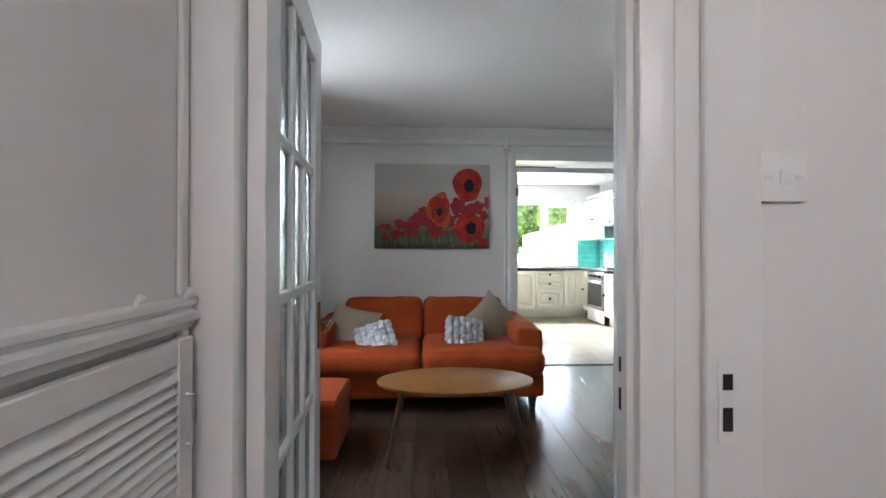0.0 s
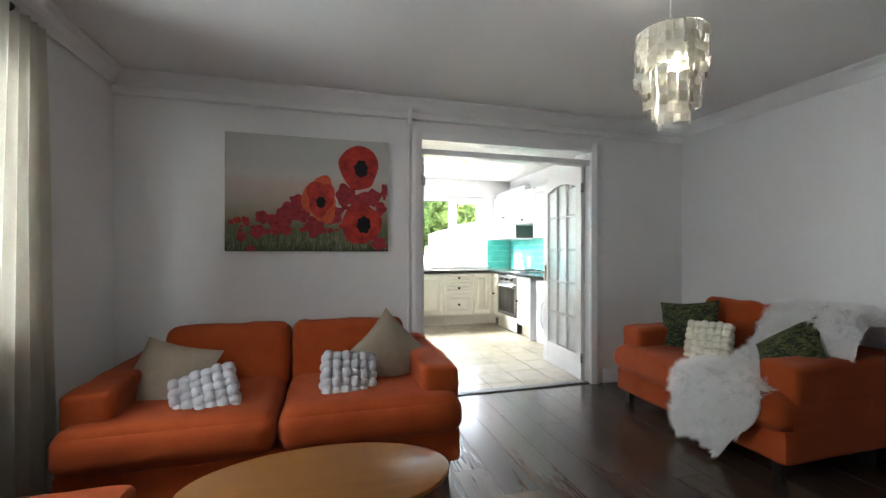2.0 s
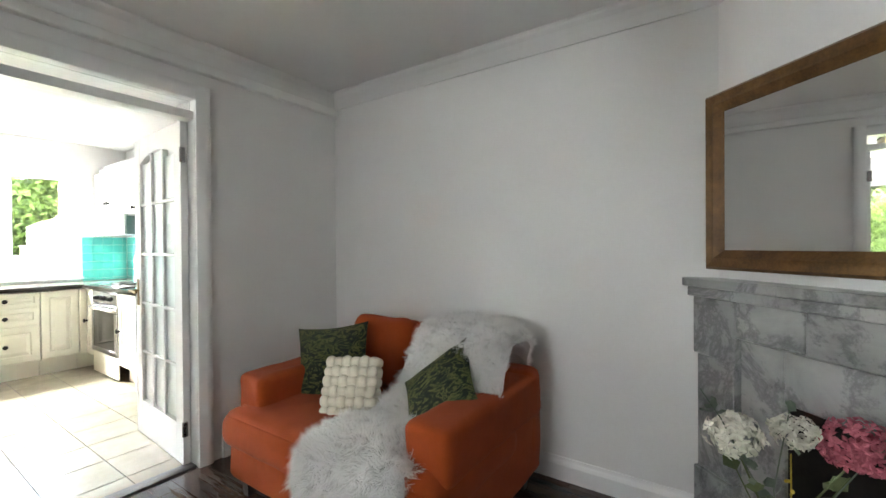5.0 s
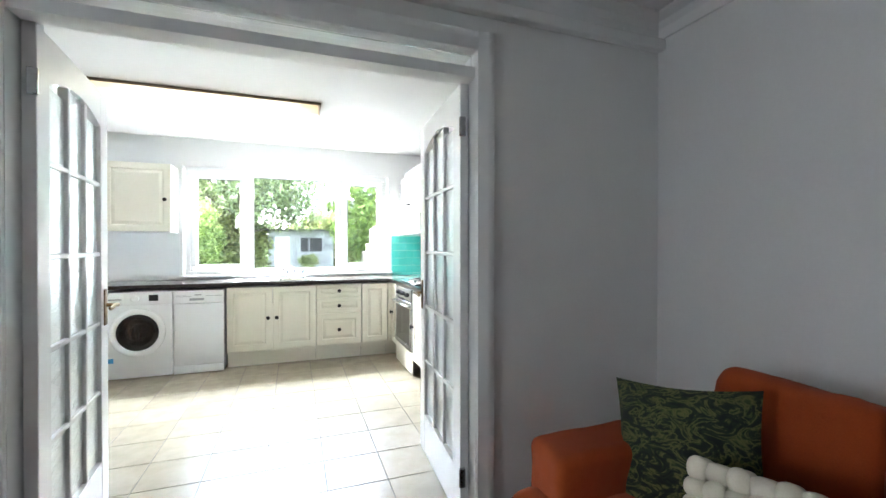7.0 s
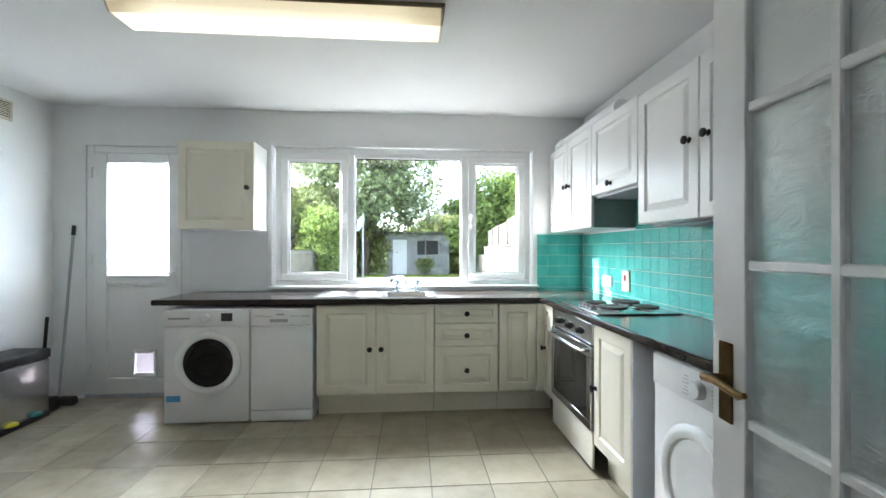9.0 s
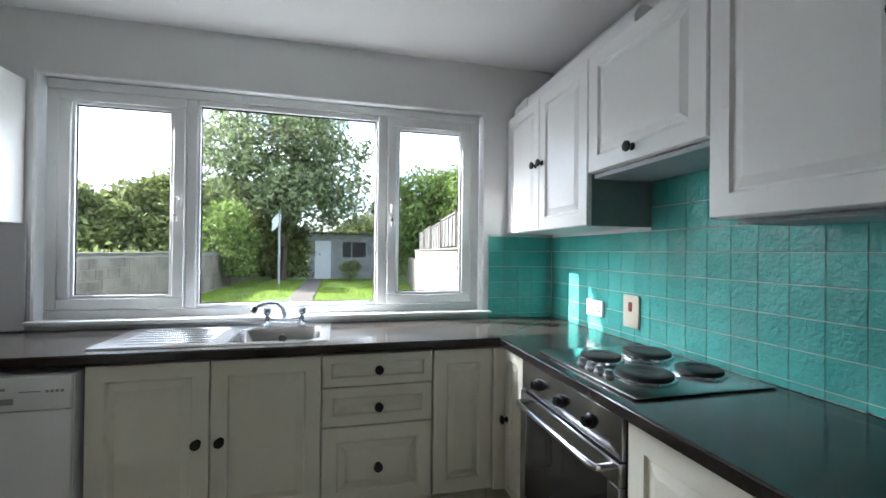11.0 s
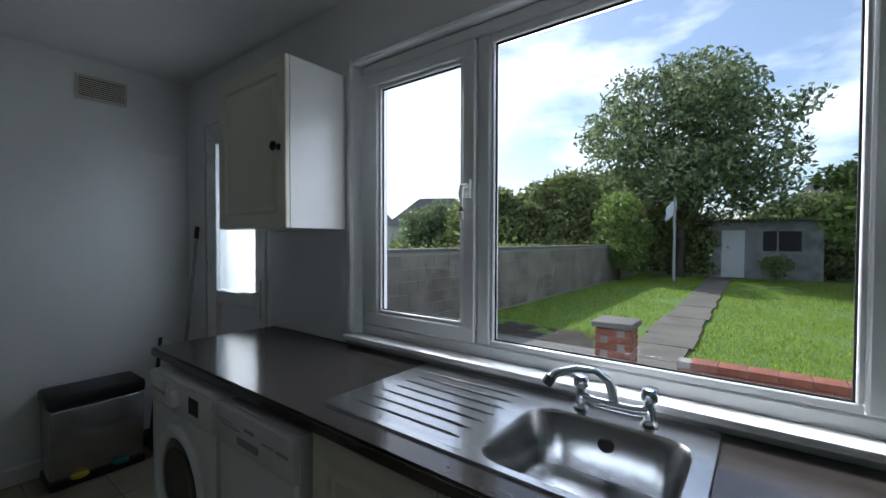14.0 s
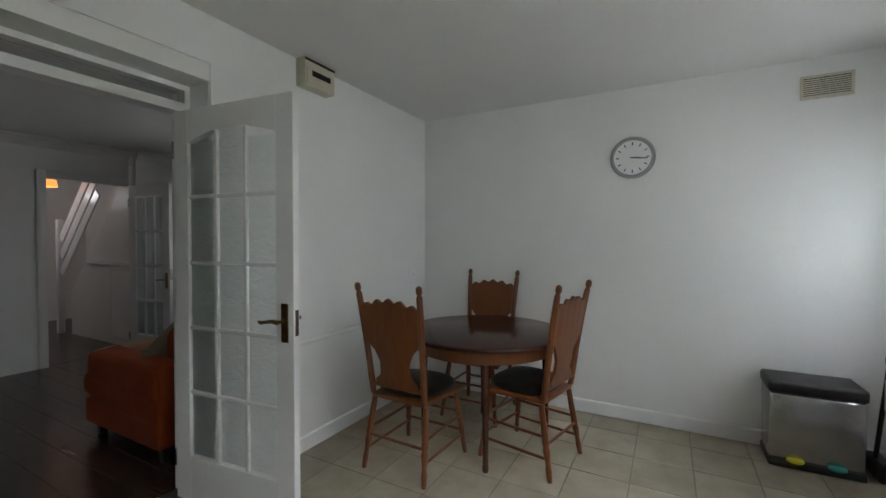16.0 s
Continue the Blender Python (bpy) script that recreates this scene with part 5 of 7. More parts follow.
def dining_chair(m):
    """Pressed-back oak chair: the seat looks to +y, the back stands at -y."""
    ch = thing("dining_chair", "carved oak pressed-back dining chair with a black padded seat", "chair", m, "chairs round the dining table")
    bm = rounded(-0.215, 0.215, -0.20, 0.22, 0.42, 0.448, 0.012)
    for vt in bm.verts:
        vt.co.x *= 1 + 0.12 * (vt.co.y / 0.22)
    part("seat", bm, OAK, ch)
    bm = puffy(0.42, 0.40, 0.07, 8, 0.3, 0.25)
    bmesh.ops.translate(bm, vec=(0, 0.015, 0.477), verts=bm.verts[:])
    part("seat_pad", bm, LEATHER, ch, "black leather seat pad")
    for sx in (-1, 1):
        bm = bmesh.new()
        pts, rad = [], []
        for z, r in ((0.0, 0.014), (0.05, 0.017), (0.10, 0.014), (0.16, 0.020), (0.18, 0.016), (0.20, 0.020), (0.30, 0.019), (0.42, 0.015)):
            f = z / 0.42
            pts.append((sx * (0.225 - 0.045 * f), 0.23 - 0.05 * f, z))
            rad.append(r)
        sweep(bm, pts, rad, 10)
        part("leg", bm, OAK, ch)
        bm = bmesh.new()
        pts, rad = [], []
        for z, r in ((0.0, 0.014), (0.06, 0.018), (0.10, 0.014), (0.17, 0.021), (0.19, 0.016), (0.21, 0.021), (0.32, 0.018), (0.42, 0.016)):
            f = z / 0.42
            pts.append((sx * (0.215 - 0.03 * f), -0.245 + 0.07 * f, z))
            rad.append(r)
        sweep(bm, pts, rad, 10)
        part("leg", bm, OAK, ch)
        bm = bmesh.new()
        sweep(bm, [(sx * 0.185, -0.19, 0.448), (sx * 0.188, -0.20, 0.52), (sx * 0.195, -0.225, 0.70), (sx * 0.205, -0.255, 0.90), (sx * 0.215, -0.285, 1.06), (sx * 0.216, -0.289, 1.075), (sx * 0.217, -0.292, 1.09), (sx * 0.218, -0.296, 1.115), (sx * 0.219, -0.298, 1.125)], [0.017, 0.02, 0.018, 0.02, 0.018, 0.012, 0.019, 0.017, 0.006], 10)
        part("back_post", bm, OAK, ch)
    for z, y0, x in ((0.12, 0.0, 0.0), (0.24, 0.0, 0.0)):
        for sx in (-1, 1):
            bm = bmesh.new()
            rod(bm, (sx * (0.222 - z * 0.1), 0.215 - z * 0.11, z), (sx * (0.212 - z * 0.07), -0.232 + z * 0.16, z), 0.009)
            part("stretcher", bm, OAK, ch)
    for z, y in ((0.15, 0.213), (0.27, 0.2)):
        bm = bmesh.new()
        rod(bm, (-0.205, y, z), (0.205, y, z), 0.009)
        part("stretcher", bm, OAK, ch)
    bm = bmesh.new()
    rod(bm, (-0.2, -0.215, 0.2), (0.2, -0.215, 0.2), 0.009)
    part("stretcher", bm, OAK, ch)
    # carved splat, wide and scalloped at the top, waisted below
    bm = bmesh.new()
    n, rows_ = 24, [(0.50, 0.10), (0.54, 0.15), (0.58, 0.105), (0.66, 0.10), (0.72, 0.13), (0.78, 0.185), (0.84, 0.198), (1.0, 0.205)]
    grid = []
    for z, hw in rows_:
        y = -0.20 - 0.085 * max(0, (z - 0.5)) / 0.56
        row = []
        for i in range(n + 1):
            f = 2 * i / n - 1
            zz = z
            if z == 1.0:
                zz = 0.985 + 0.045 * math.cos(f * 1.5) + 0.012 * math.cos(f * math.pi * 5)
            row.append((f * hw, y - 0.016 * (1 - f * f) * (0.5 if z > 0.8 else 0.2), zz))
        grid.append(row)
    front = [[bm.verts.new((x, y + 0.009, z)) for x, y, z in r] for r in grid]
    back = [[bm.verts.new((x, y - 0.009, z)) for x, y, z in r] for r in grid]
    R, C = len(grid) - 1, n
    for a in range(R):
        for b in range(C):
            bm.faces.new((front[a][b], front[a][b + 1], front[a + 1][b + 1], front[a + 1][b]))
            bm.faces.new((back[a][b], back[a + 1][b], back[a + 1][b + 1], back[a][b + 1]))
    for b in range(C):
        bm.faces.new((front[0][b], back[0][b], back[0][b + 1], front[0][b + 1]))
        bm.faces.new((front[R][b], front[R][b + 1], back[R][b + 1], back[R][b]))
    for a in range(R):
        bm.faces.new((front[a][0], front[a + 1][0], back[a + 1][0], back[a][0]))
        bm.faces.new((front[a][C], back[a][C], back[a + 1][C], front[a + 1][C]))
    bmesh.ops.recalc_face_normals(bm, faces=bm.faces[:])
    part("back_splat", bm, OAK, ch, "carved scalloped back panel")
    bm = bmesh.new()
    rod(bm, (-0.185, -0.2, 0.51), (0.185, -0.2, 0.51), 0.014)
    part("back_rail", bm, OAK, ch)
    return ch


chair = dining_chair(pose(-0.02, 5.41, 0, 0, 0, 88))
copy_thing(chair, pose(-0.42, 6.02, 0, 0, 0, 168))
copy_thing(chair, pose(-0.90, 5.46, 0, 0, 0, -90))

# ---- living room ----
FOOT = material("dark_wood_foot", (0.012, 0.008, 0.006), 0.4)


def moved(bm, x, y, z, rx=0, ry=0, rz=0):
    bmesh.ops.transform(bm, matrix=pose(x, y, z, rx, ry, rz), verts=bm.verts[:])
    return bm


def crumple(bm, amount, scale, seed):
    for vt in bm.verts:
        vt.co += vt.normal * amount * noise.noise(vt.co * scale + Vector((seed, seed * 2.3, 0)))
    return bm


def soft_box(x0, x1, y0, y1, z0, z1, r=0.04, cuts=6, amount=0.006, seed=0, puff=0.0):
    """An upholstered block with padded edges and slight creases."""
    w, d, h = x1 - x0, y1 - y0, z1 - z0
    bm = bmesh.new()
    bmesh.ops.create_cube(bm, size=2)
    bmesh.ops.subdivide_edges(bm, edges=bm.edges[:], cuts=cuts * 2 - 1, use_grid_fill=True)
    half = Vector((w / 2, d / 2, h / 2))
    for vt in bm.verts:
        p = vt.co.copy()
        q = Vector([math.copysign(min(1.0, 1 - (1 - abs(c)) ** 1.6), c) * s for c, s in zip(p, half)])
        core = Vector([max(-s + r, min(s - r, c)) for c, s in zip(q, half)])
        off = q - core
        if off.length > 1e-6:
            q = core + off.normalized() * min(r, max(abs(off.x), abs(off.y), abs(off.z)))
        if puff:
            q.z += math.copysign(puff, p.z) * (1 - p.x ** 4) * (1 - p.y ** 4) * (abs(p.z) ** 2)
            q.y += math.copysign(puff * 0.5, p.y) * (1 - p.x ** 4) * (1 - p.z ** 4) * (abs(p.y) ** 2)
        vt.co = q
    bm.normal_update()
    crumple(bm, amount, 7.0, seed)
    crumple(bm, amount * 0.4, 19.0, seed + 5)
    bmesh.ops.translate(bm, vec=((x0 + x1) / 2, (y0 + y1) / 2, (z0 + z1) / 2), verts=bm.verts[:])
    return bm


def sofa(label, name, width, depth, seats, m, top=0.80, arm_top=0.62):
    """The front is y=0 looking to -y; x runs from 0 to width."""
    s_ = thing(name, label, "sofa", m)
    aw = 0.215
    part("base", soft_box(0.01, width - 0.01, 0.05, depth - 0.02, 0.10, 0.285, 0.03, 5, 0.004, 1), ORANGE, s_)
    n = len(seats)
    for i, (a, b) in enumerate(seats):
        bm = soft_box(a + 0.003, b - 0.003, 0.0, depth - 0.30, 0.275, 0.465, 0.075, 8, 0.006, 3 + i, 0.018)
        part("seat_cushion", bm, ORANGE, s_)
    for i, x in enumerate((0.0, width - aw)):
        part("arm", soft_box(x + 0.004, x + aw - 0.004, 0.11, depth - 0.03, 0.40, arm_top, 0.036, 9, 0.010, 8 + i), ORANGE, s_)
        part("arm_side", soft_box(x + 0.012, x + aw - 0.012, 0.115, depth - 0.04, 0.12, 0.42, 0.02, 4, 0.003, 11 + i), ORANGE, s_)
    part("backrest", soft_box(0.012, width - 0.012, depth - 0.17, depth, 0.12, arm_top + 0.015, 0.045, 6, 0.006, 14), ORANGE, s_)
    for i, (a, b) in enumerate(((aw, width / 2), (width / 2, width - aw))):
        bm = soft_box(a + 0.004, b - 0.004, -0.105, 0.105, -0.20, 0.20, 0.065, 8, 0.013, 20 + i)
        part("back_cushion", moved(bm, 0, depth - 0.265, top - 0.185, -13), ORANGE, s_)
    for x in (0.09, width - 0.09):
        for y in (0.12, depth - 0.1):
            bm = bmesh.new()
            vs = tube(bm, 0.028, 0.042, 0.105, pose(x, y, 0, 0, 0, 45), 4)
            part("foot", bm, FOOT, s_, smooth=False)
    return s_


sofa("burnt orange fabric two-seater sofa with loose cushions by the wall", "sofa", 1.86, 1.02, [(0.0, 0.912), (0.915, 1.86)], pose(-1.012, 3.14, 0), 0.772, 0.61)
sofa("burnt orange fabric snuggler armchair beside the opening", "armchair", 1.35, 1.06, [(0.0, 1.35)], pose(2.41, 4.01, 0, 0, 0, -90), 0.85, 0.63)
ott = thing("ottoman", "burnt orange fabric storage ottoman", "ottoman", pose(-1.13, 2.46, 0))
part("body", soft_box(0, 0.56, 0, 0.44, 0.02, 0.28, 0.025, 5, 0.004, 31), ORANGE, ott)
part("padded_top", soft_box(-0.008, 0.568, -0.008, 0.448, 0.265, 0.36, 0.03, 6, 0.006, 33, 0.01), ORANGE, ott)


def pillow(name, label, mat, w, h, t, m, group="", slump=0.0):
    bm = bmesh.new()
    n = 16
    grid = {}
    for side in (-1, 1):
        for i in range(n + 1):
            for j in range(n + 1):
                u, v_ = 2 * i / n - 1, 2 * j / n - 1
                edge = (1 - u * u) * (1 - v_ * v_)
                if side == 1 and edge == 0:
                    grid[side, i, j] = grid[-1, i, j]
                    continue
                pin = 1 - 0.09 * (1 - u * u if abs(v_) > abs(u) else 1 - v_ * v_)
                z = side * t / 2 * edge ** 0.42 * (1 + 0.12 * noise.noise(Vector((u * 2.2, v_ * 2.2, side + w * 9))))
                grid[side, i, j] = bm.verts.new((u * w / 2 * pin + slump * v_ * h / 2, v_ * h / 2 * pin, z))
    for side in (-1, 1):
        for i in range(n):
            for j in range(n):
                f = [grid[side, i, j], grid[side, i + 1, j], grid[side, i + 1, j + 1], grid[side, i, j + 1]]
                bm.faces.new(f if side == 1 else f[::-1])
    return single(name, bm, mat, label, "cushion", m, group)


def knit_pillow(label, mat, w, m):
    """A cushion of fat woven loops."""
    ob = thing("knitted_cushion", label, "cushion", m, "chunky knitted cushions")
    part("core", puffy(w * 0.90, w * 0.90, w * 0.27, 8, 0.4, 0.3), mat, ob)
    n = 6
    loop = finish(puffy(w / n * 1.34, w / n * 1.12, 0.05, 5, 0.42, 0.2), "loop", mat)
    for i in range(n):
        for j in range(n):
            u, v_ = (i + 0.5) / n * 2 - 1, (j + 0.5) / n * 2 - 1
            z = w * 0.155 * ((1 - 0.75 * u * u) * (1 - 0.75 * v_ * v_)) ** 0.5
            for side in (-1, 1):
                part("loop", loop, mat, ob, m=pose(u * w / 2, v_ * w / 2, side * (z + (0.004 if (i + j) % 2 else -0.003)), 0, side * u * 24, (90 if (i + j) % 2 else 0) + 4 * math.sin(i * 5 + j)) @ pose(0, 0, 0, -side * v_ * 10))
    return ob


# cushions rest against the back and arms; faces look to the front
pillow("scatter_cushion", "taupe woven cushion propped on one corner against the back", TAUPE, 0.44, 0.44, 0.15, pose(-0.70, 3.60, 0.540, 55, 0, -10) @ pose(0, 0, 0, 0, 0, -12), "taupe cushions")
pillow("scatter_cushion", "taupe woven cushion standing on its corner by the arm", TAUPE, 0.42, 0.42, 0.14, pose(0.53, 3.68, 0.605, 62, 0, 26) @ pose(0, 0, 0, 0, 0, 36), "taupe cushions")
knit_pillow("pale grey chunky knitted cushion on the sofa", KNIT_GREY, 0.30, pose(-0.455, 3.40, 0.492, 46, 0, -6) @ pose(0, 0, 0, 0, 0, 22))
knit_pillow("pale grey chunky knitted cushion beside the taupe one", KNIT_GREY, 0.30, pose(0.25, 3.45, 0.515, 58, 0, 14) @ pose(0, 0, 0, 0, 0, -10))
pillow("leaf_cushion", "dark green leaf-patterned velvet cushion by the arm", LEAFY, 0.44, 0.43, 0.15, pose(2.905, 3.70, 0.635, 72, 0, -68) @ pose(0, 0, 0, 0, 0, 8), "leaf cushions")
pillow("leaf_cushion", "dark green leaf-patterned velvet cushion on the fur throw", LEAFY, 0.38, 0.36, 0.13, Matrix(((0.528, 0.467, -0.721, 2.87), (-0.639, 0.781, 0.052, 2.935), (0.583, 0.417, 0.71, 0.625), (0, 0, 0, 1))), "leaf cushions", 0.35)
knit_pillow("cream chunky knitted cushion on the armchair", KNIT_CREAM, 0.285, pose(2.772, 3.405, 0.590, 66, 0, -72) @ pose(0, 0, 0, 0, 0, 4))

# white fur throw draped from the back over the seat to the floor
throw = thing("fur_throw", "white shaggy faux fur throw draped over the armchair", "throw")
SPINE = [((3.475, 2.95, 0.68), 0.46), ((3.45, 2.97, 0.80), 0.50), ((3.36, 2.97, 0.865), 0.54), ((3.17, 2.96, 0.875), 0.55), ((3.02, 2.95, 0.77), 0.55), ((2.96, 2.97, 0.60), 0.52), ((2.80, 3.05, 0.51), 0.46), ((2.62, 3.08, 0.495), 0.52), ((2.48, 3.07, 0.485), 0.60), ((2.405, 3.06, 0.42), 0.60), ((2.385, 3.08, 0.28), 0.52), ((2.375, 3.12, 0.15), 0.42), ((2.38, 3.14, 0.05), 0.28)]
pts = []
for (a, wa), (b, wb) in zip(SPINE, SPINE[1:]):
    for k in range(4):
        f = k / 4
        pts.append((Vector(a).lerp(Vector(b), f), wa + (wb - wa) * f))
pts.append((Vector(SPINE[-1][0]), SPINE[-1][1]))
bm = bmesh.new()
rows_ = []
for i, (p, w) in enumerate(pts):
    row = []
    for k in range(13):
        f = k / 12 - 0.5
        wob = 1 + 0.12 * noise.noise(Vector((i * 0.22, f * 3, 4)))
        y = p.y + f * w * wob
        sag = (-0.05 if f > 0 or i > 22 else -0.11) * (2 * abs(f)) ** 6
        row.append(bm.verts.new((p.x - 0.012 + 0.02 * noise.noise(Vector((i * 0.3, f * 5, 0))), y, p.z + 0.022 + sag * 0.7 + 0.012 * noise.noise(Vector((i * 0.25, f * 6, 9))))))
    rows_.append(row)
for a, b in zip(rows_, rows_[1:]):
    for k in range(12):
        bm.faces.new((a[k], a[k + 1], b[k + 1], b[k]))
bmesh.ops.recalc_face_normals(bm, faces=bm.faces[:])
bm.normal_update()
if sum(f.normal.z for f in bm.faces) < 0:
    bmesh.ops.reverse_faces(bm, faces=bm.faces[:])
    bm.normal_update()
rng = random.Random(5)
# soft tufts: the hairs of one lock lean the same way
hair = []
for f in bm.faces:
    vs = [v_.co for v_ in f.verts]
    for _ in range(30):
        a, b = rng.random(), rng.random()
        p = vs[0].lerp(vs[1], a).lerp(vs[3].lerp(vs[2], a), b)
        lean = noise.noise_vector(p * 16.0) * 1.1 + noise.noise_vector(p * 45.0) * 0.6
        d = (f.normal * 0.7 + lean + Vector((0, 0, -0.35))).normalized()
        if d.dot(f.normal) < 0.15:
            d = (d + f.normal * 0.5).normalized()
        size = rng.uniform(0.022, 0.045)
        for _k in range(5):
            q = p + Vector((rng.gauss(0, 0.005), rng.gauss(0, 0.005), rng.gauss(0, 0.003)))
            tip = q + (d + Vector((rng.gauss(0, 0.16), rng.gauss(0, 0.16), rng.gauss(0, 0.16)))) * size
            w_ = d.cross(Vector((rng.random() - 0.5, rng.random() - 0.5, rng.random() - 0.5))).normalized() * 0.0013
            hair += [q - w_, q + w_, tip]
fur = bpy.data.meshes.new("fur")
fur.from_pydata(hair, [], [(k, k + 1, k + 2) for k in range(0, len(hair), 3)])
fur.materials.append(FUR)
ex = bmesh.ops.solidify(bm, geom=bm.faces[:], thickness=0.018)
part("pelt", bm, FUR, throw)
tagged(part("fur", fur, FUR, throw, smooth=False), kind="stuff")

# coffee table
ct = thing("coffee_table", "oval golden elm coffee table with splayed legs", "table", pose(0.115, 2.61, 0))
bm = bmesh.new()
lathe(bm, [(0.93, 0.404), (0.985, 0.410), (1.0, 0.420), (0.995, 0.428), (0.97, 0.432), (0.02, 0.432)], Matrix.Diagonal((0.475, 0.255, 1, 1)), 72)
part("tabletop", bm, TABLE_TOP, ct)
for sx in (-1, 1):
    for sy in (-1, 1):
        bm = bmesh.new()
        rod(bm, (sx * 0.40, sy * 0.19, 0), (sx * 0.31, sy * 0.125, 0.405), 0.011, 0.019, 14)
        part("leg", bm, TABLE_LEG, ct)
for sx in (-1, 1):
    part("cross_rail", boxes((sx * 0.31 - 0.015, sx * 0.31 + 0.015, -0.15, 0.15, 0.375, 0.403), r=0.003), TABLE_LEG, ct)

# poppy canvas: flat print with shapes for the flowers
CX0, CX1, CZ0, CZ1 = -0.588, 0.602, 1.237, 2.112
cv = thing("canvas_print", "unframed canvas print of red poppies in a field", "picture", pose(CX0, LY1 - 0.002, CZ0))
CW, CH = CX1 - CX0, CZ1 - CZ0
PRINT = material("canvas_field", (0.6, 0.55, 0.5), 0.75)
tt = PRINT.node_tree
tc = tt.nodes.new("ShaderNodeTexCoord")
sep = tt.nodes.new("ShaderNodeSeparateXYZ")
tt.links.new(tc.outputs["Object"], sep.inputs[0])
wob = tt.nodes.new("ShaderNodeMath")
wob.operation = "MULTIPLY_ADD"
wob.inputs[1].default_value = 0.10
nz = noise_tex(PRINT, coords(PRINT, (1, 1, 0.4)), 16, 6, 0.7)
tt.links.new(nz, wob.inputs[0])
tt.links.new(sep.outputs["Z"], wob.inputs[2])
mr = tt.nodes.new("ShaderNodeMapRange")
mr.inputs["From Max"].default_value = CH + 0.05
tt.links.new(wob.outputs[0], mr.inputs["Value"])
fieldc = ramp(PRINT, mr.outputs["Result"], (0.04, (0.035, 0.05, 0.018)), (0.22, (0.10, 0.13, 0.055)), (0.34, (0.27, 0.24, 0.17)), (0.46, (0.40, 0.34, 0.28)), (0.62, (0.50, 0.40, 0.345)), (0.68, (0.50, 0.47, 0.43)), (0.8, (0.47, 0.46, 0.43)), (1.0, (0.50, 0.49, 0.455)))
to_base(PRINT, fieldc)
bump(PRINT, noise_tex(PRINT, coords(PRINT), 400, 1), 0.2, 0.001)
part("canvas", rounded(0, CW, -0.036, 0, 0, CH, 0.003), PRINT, cv)
RED = [varied("poppy_red", (0.16, 0.004, 0.004), (0.60, 0.035, 0.018), 0.7, 13, 60, 0), varied("poppy_crimson", (0.15, 0.008, 0.014), (0.44, 0.03, 0.045), 0.7, 26, 70, 0), varied("poppy_orange_edge", (0.45, 0.04, 0.01), (0.62, 0.12, 0.03), 0.7, 22, 60, 0)]
POPBLACK = varied("poppy_heart", (0.006, 0.006, 0.008), (0.02, 0.015, 0.02), 0.8, 60, 120, 0)


def blot(u, v_, ru, rv, seed, depth, wave=0.13, lobes=4):
    bm = bmesh.new()
    ring = []
    for i in range(72):
        a = 2 * math.pi * i / 72
        k = 1 + wave * math.sin(lobes * a + seed) * 0.5 + wave * noise.noise(Vector((math.cos(a) * 1.6, math.sin(a) * 1.6, seed)))
        ring.append(bm.verts.new((min(max(u * CW + ru * CW * k * math.cos(a), 0.004), CW - 0.004), -0.036 - depth, min(max(v_ * CH + rv * CH * k * math.sin(a), 0.004), CH - 0.004))))
    bm.faces.new(ring)
    return bm


rng = random.Random(11)
grass = bmesh.new()
for i in range(620):
    u, h = rng.random(), rng.uniform(0.05, 0.25) * (1.1 - rng.random() * 0.5)
    z0 = rng.uniform(0.005, 0.12) * CH
    x = 0.01 + u * (CW - 0.02)
    lean = rng.uniform(-0.02, 0.02)
    w = rng.uniform(0.001, 0.003)
    grass.faces.new([grass.verts.new(q) for q in ((x - w, -0.0368, z0), (x + w, -0.0368, z0), (min(max(x + lean, 0.004), CW - 0.004), -0.0368, z0 + h * CH * 0.8))])
tagged(part("grass_strokes", grass, varied("print_grass", (0.09, 0.12, 0.05), (0.30, 0.32, 0.22), 0.75, 30, 90, 0), cv, "painted grass blades", smooth=False), kind="stuff")
far_ = [(rng.uniform(0.03, 0.99), 0, 0, 0) for _ in range(34)]
far_ = [(u, 0.16 + 0.30 * rng.random() * (0.35 + 0.65 * u), *(lambda r: (r, r * 1.15))(rng.uniform(0.010, 0.026))) for u, *_ in far_]
for i, q in enumerate(far_):
    part("far_poppy", blot(*q, i * 1.7, 0.0012 + 0.00002 * i, 0.2), RED[i % 2], cv, smooth=False)
mid_ = [(0.32, 0.24, 0.07, 0.10), (0.21, 0.29, 0.04, 0.055), (0.18, 0.17, 0.045, 0.06), (0.72, 0.50, 0.065, 0.095), (0.89, 0.49, 0.06, 0.08), (0.95, 0.39, 0.035, 0.06), (0.53, 0.22, 0.07, 0.09), (0.64, 0.33, 0.06, 0.085), (0.42, 0.43, 0.05, 0.065), (0.975, 0.55, 0.024, 0.07), (0.94, 0.07, 0.05, 0.06), (0.36, 0.34, 0.06, 0.07), (0.45, 0.33, 0.05, 0.08), (0.09, 0.12, 0.03, 0.04), (0.15, 0.02, 0.03, 0.03), (0.60, 0.42, 0.045, 0.06), (0.81, 0.47, 0.05, 0.05)]
for i, q in enumerate(mid_):
    part("near_poppy", blot(*q, i * 1.7, 0.0022 + 0.00003 * i, 0.24, 5), RED[1], cv, smooth=False)
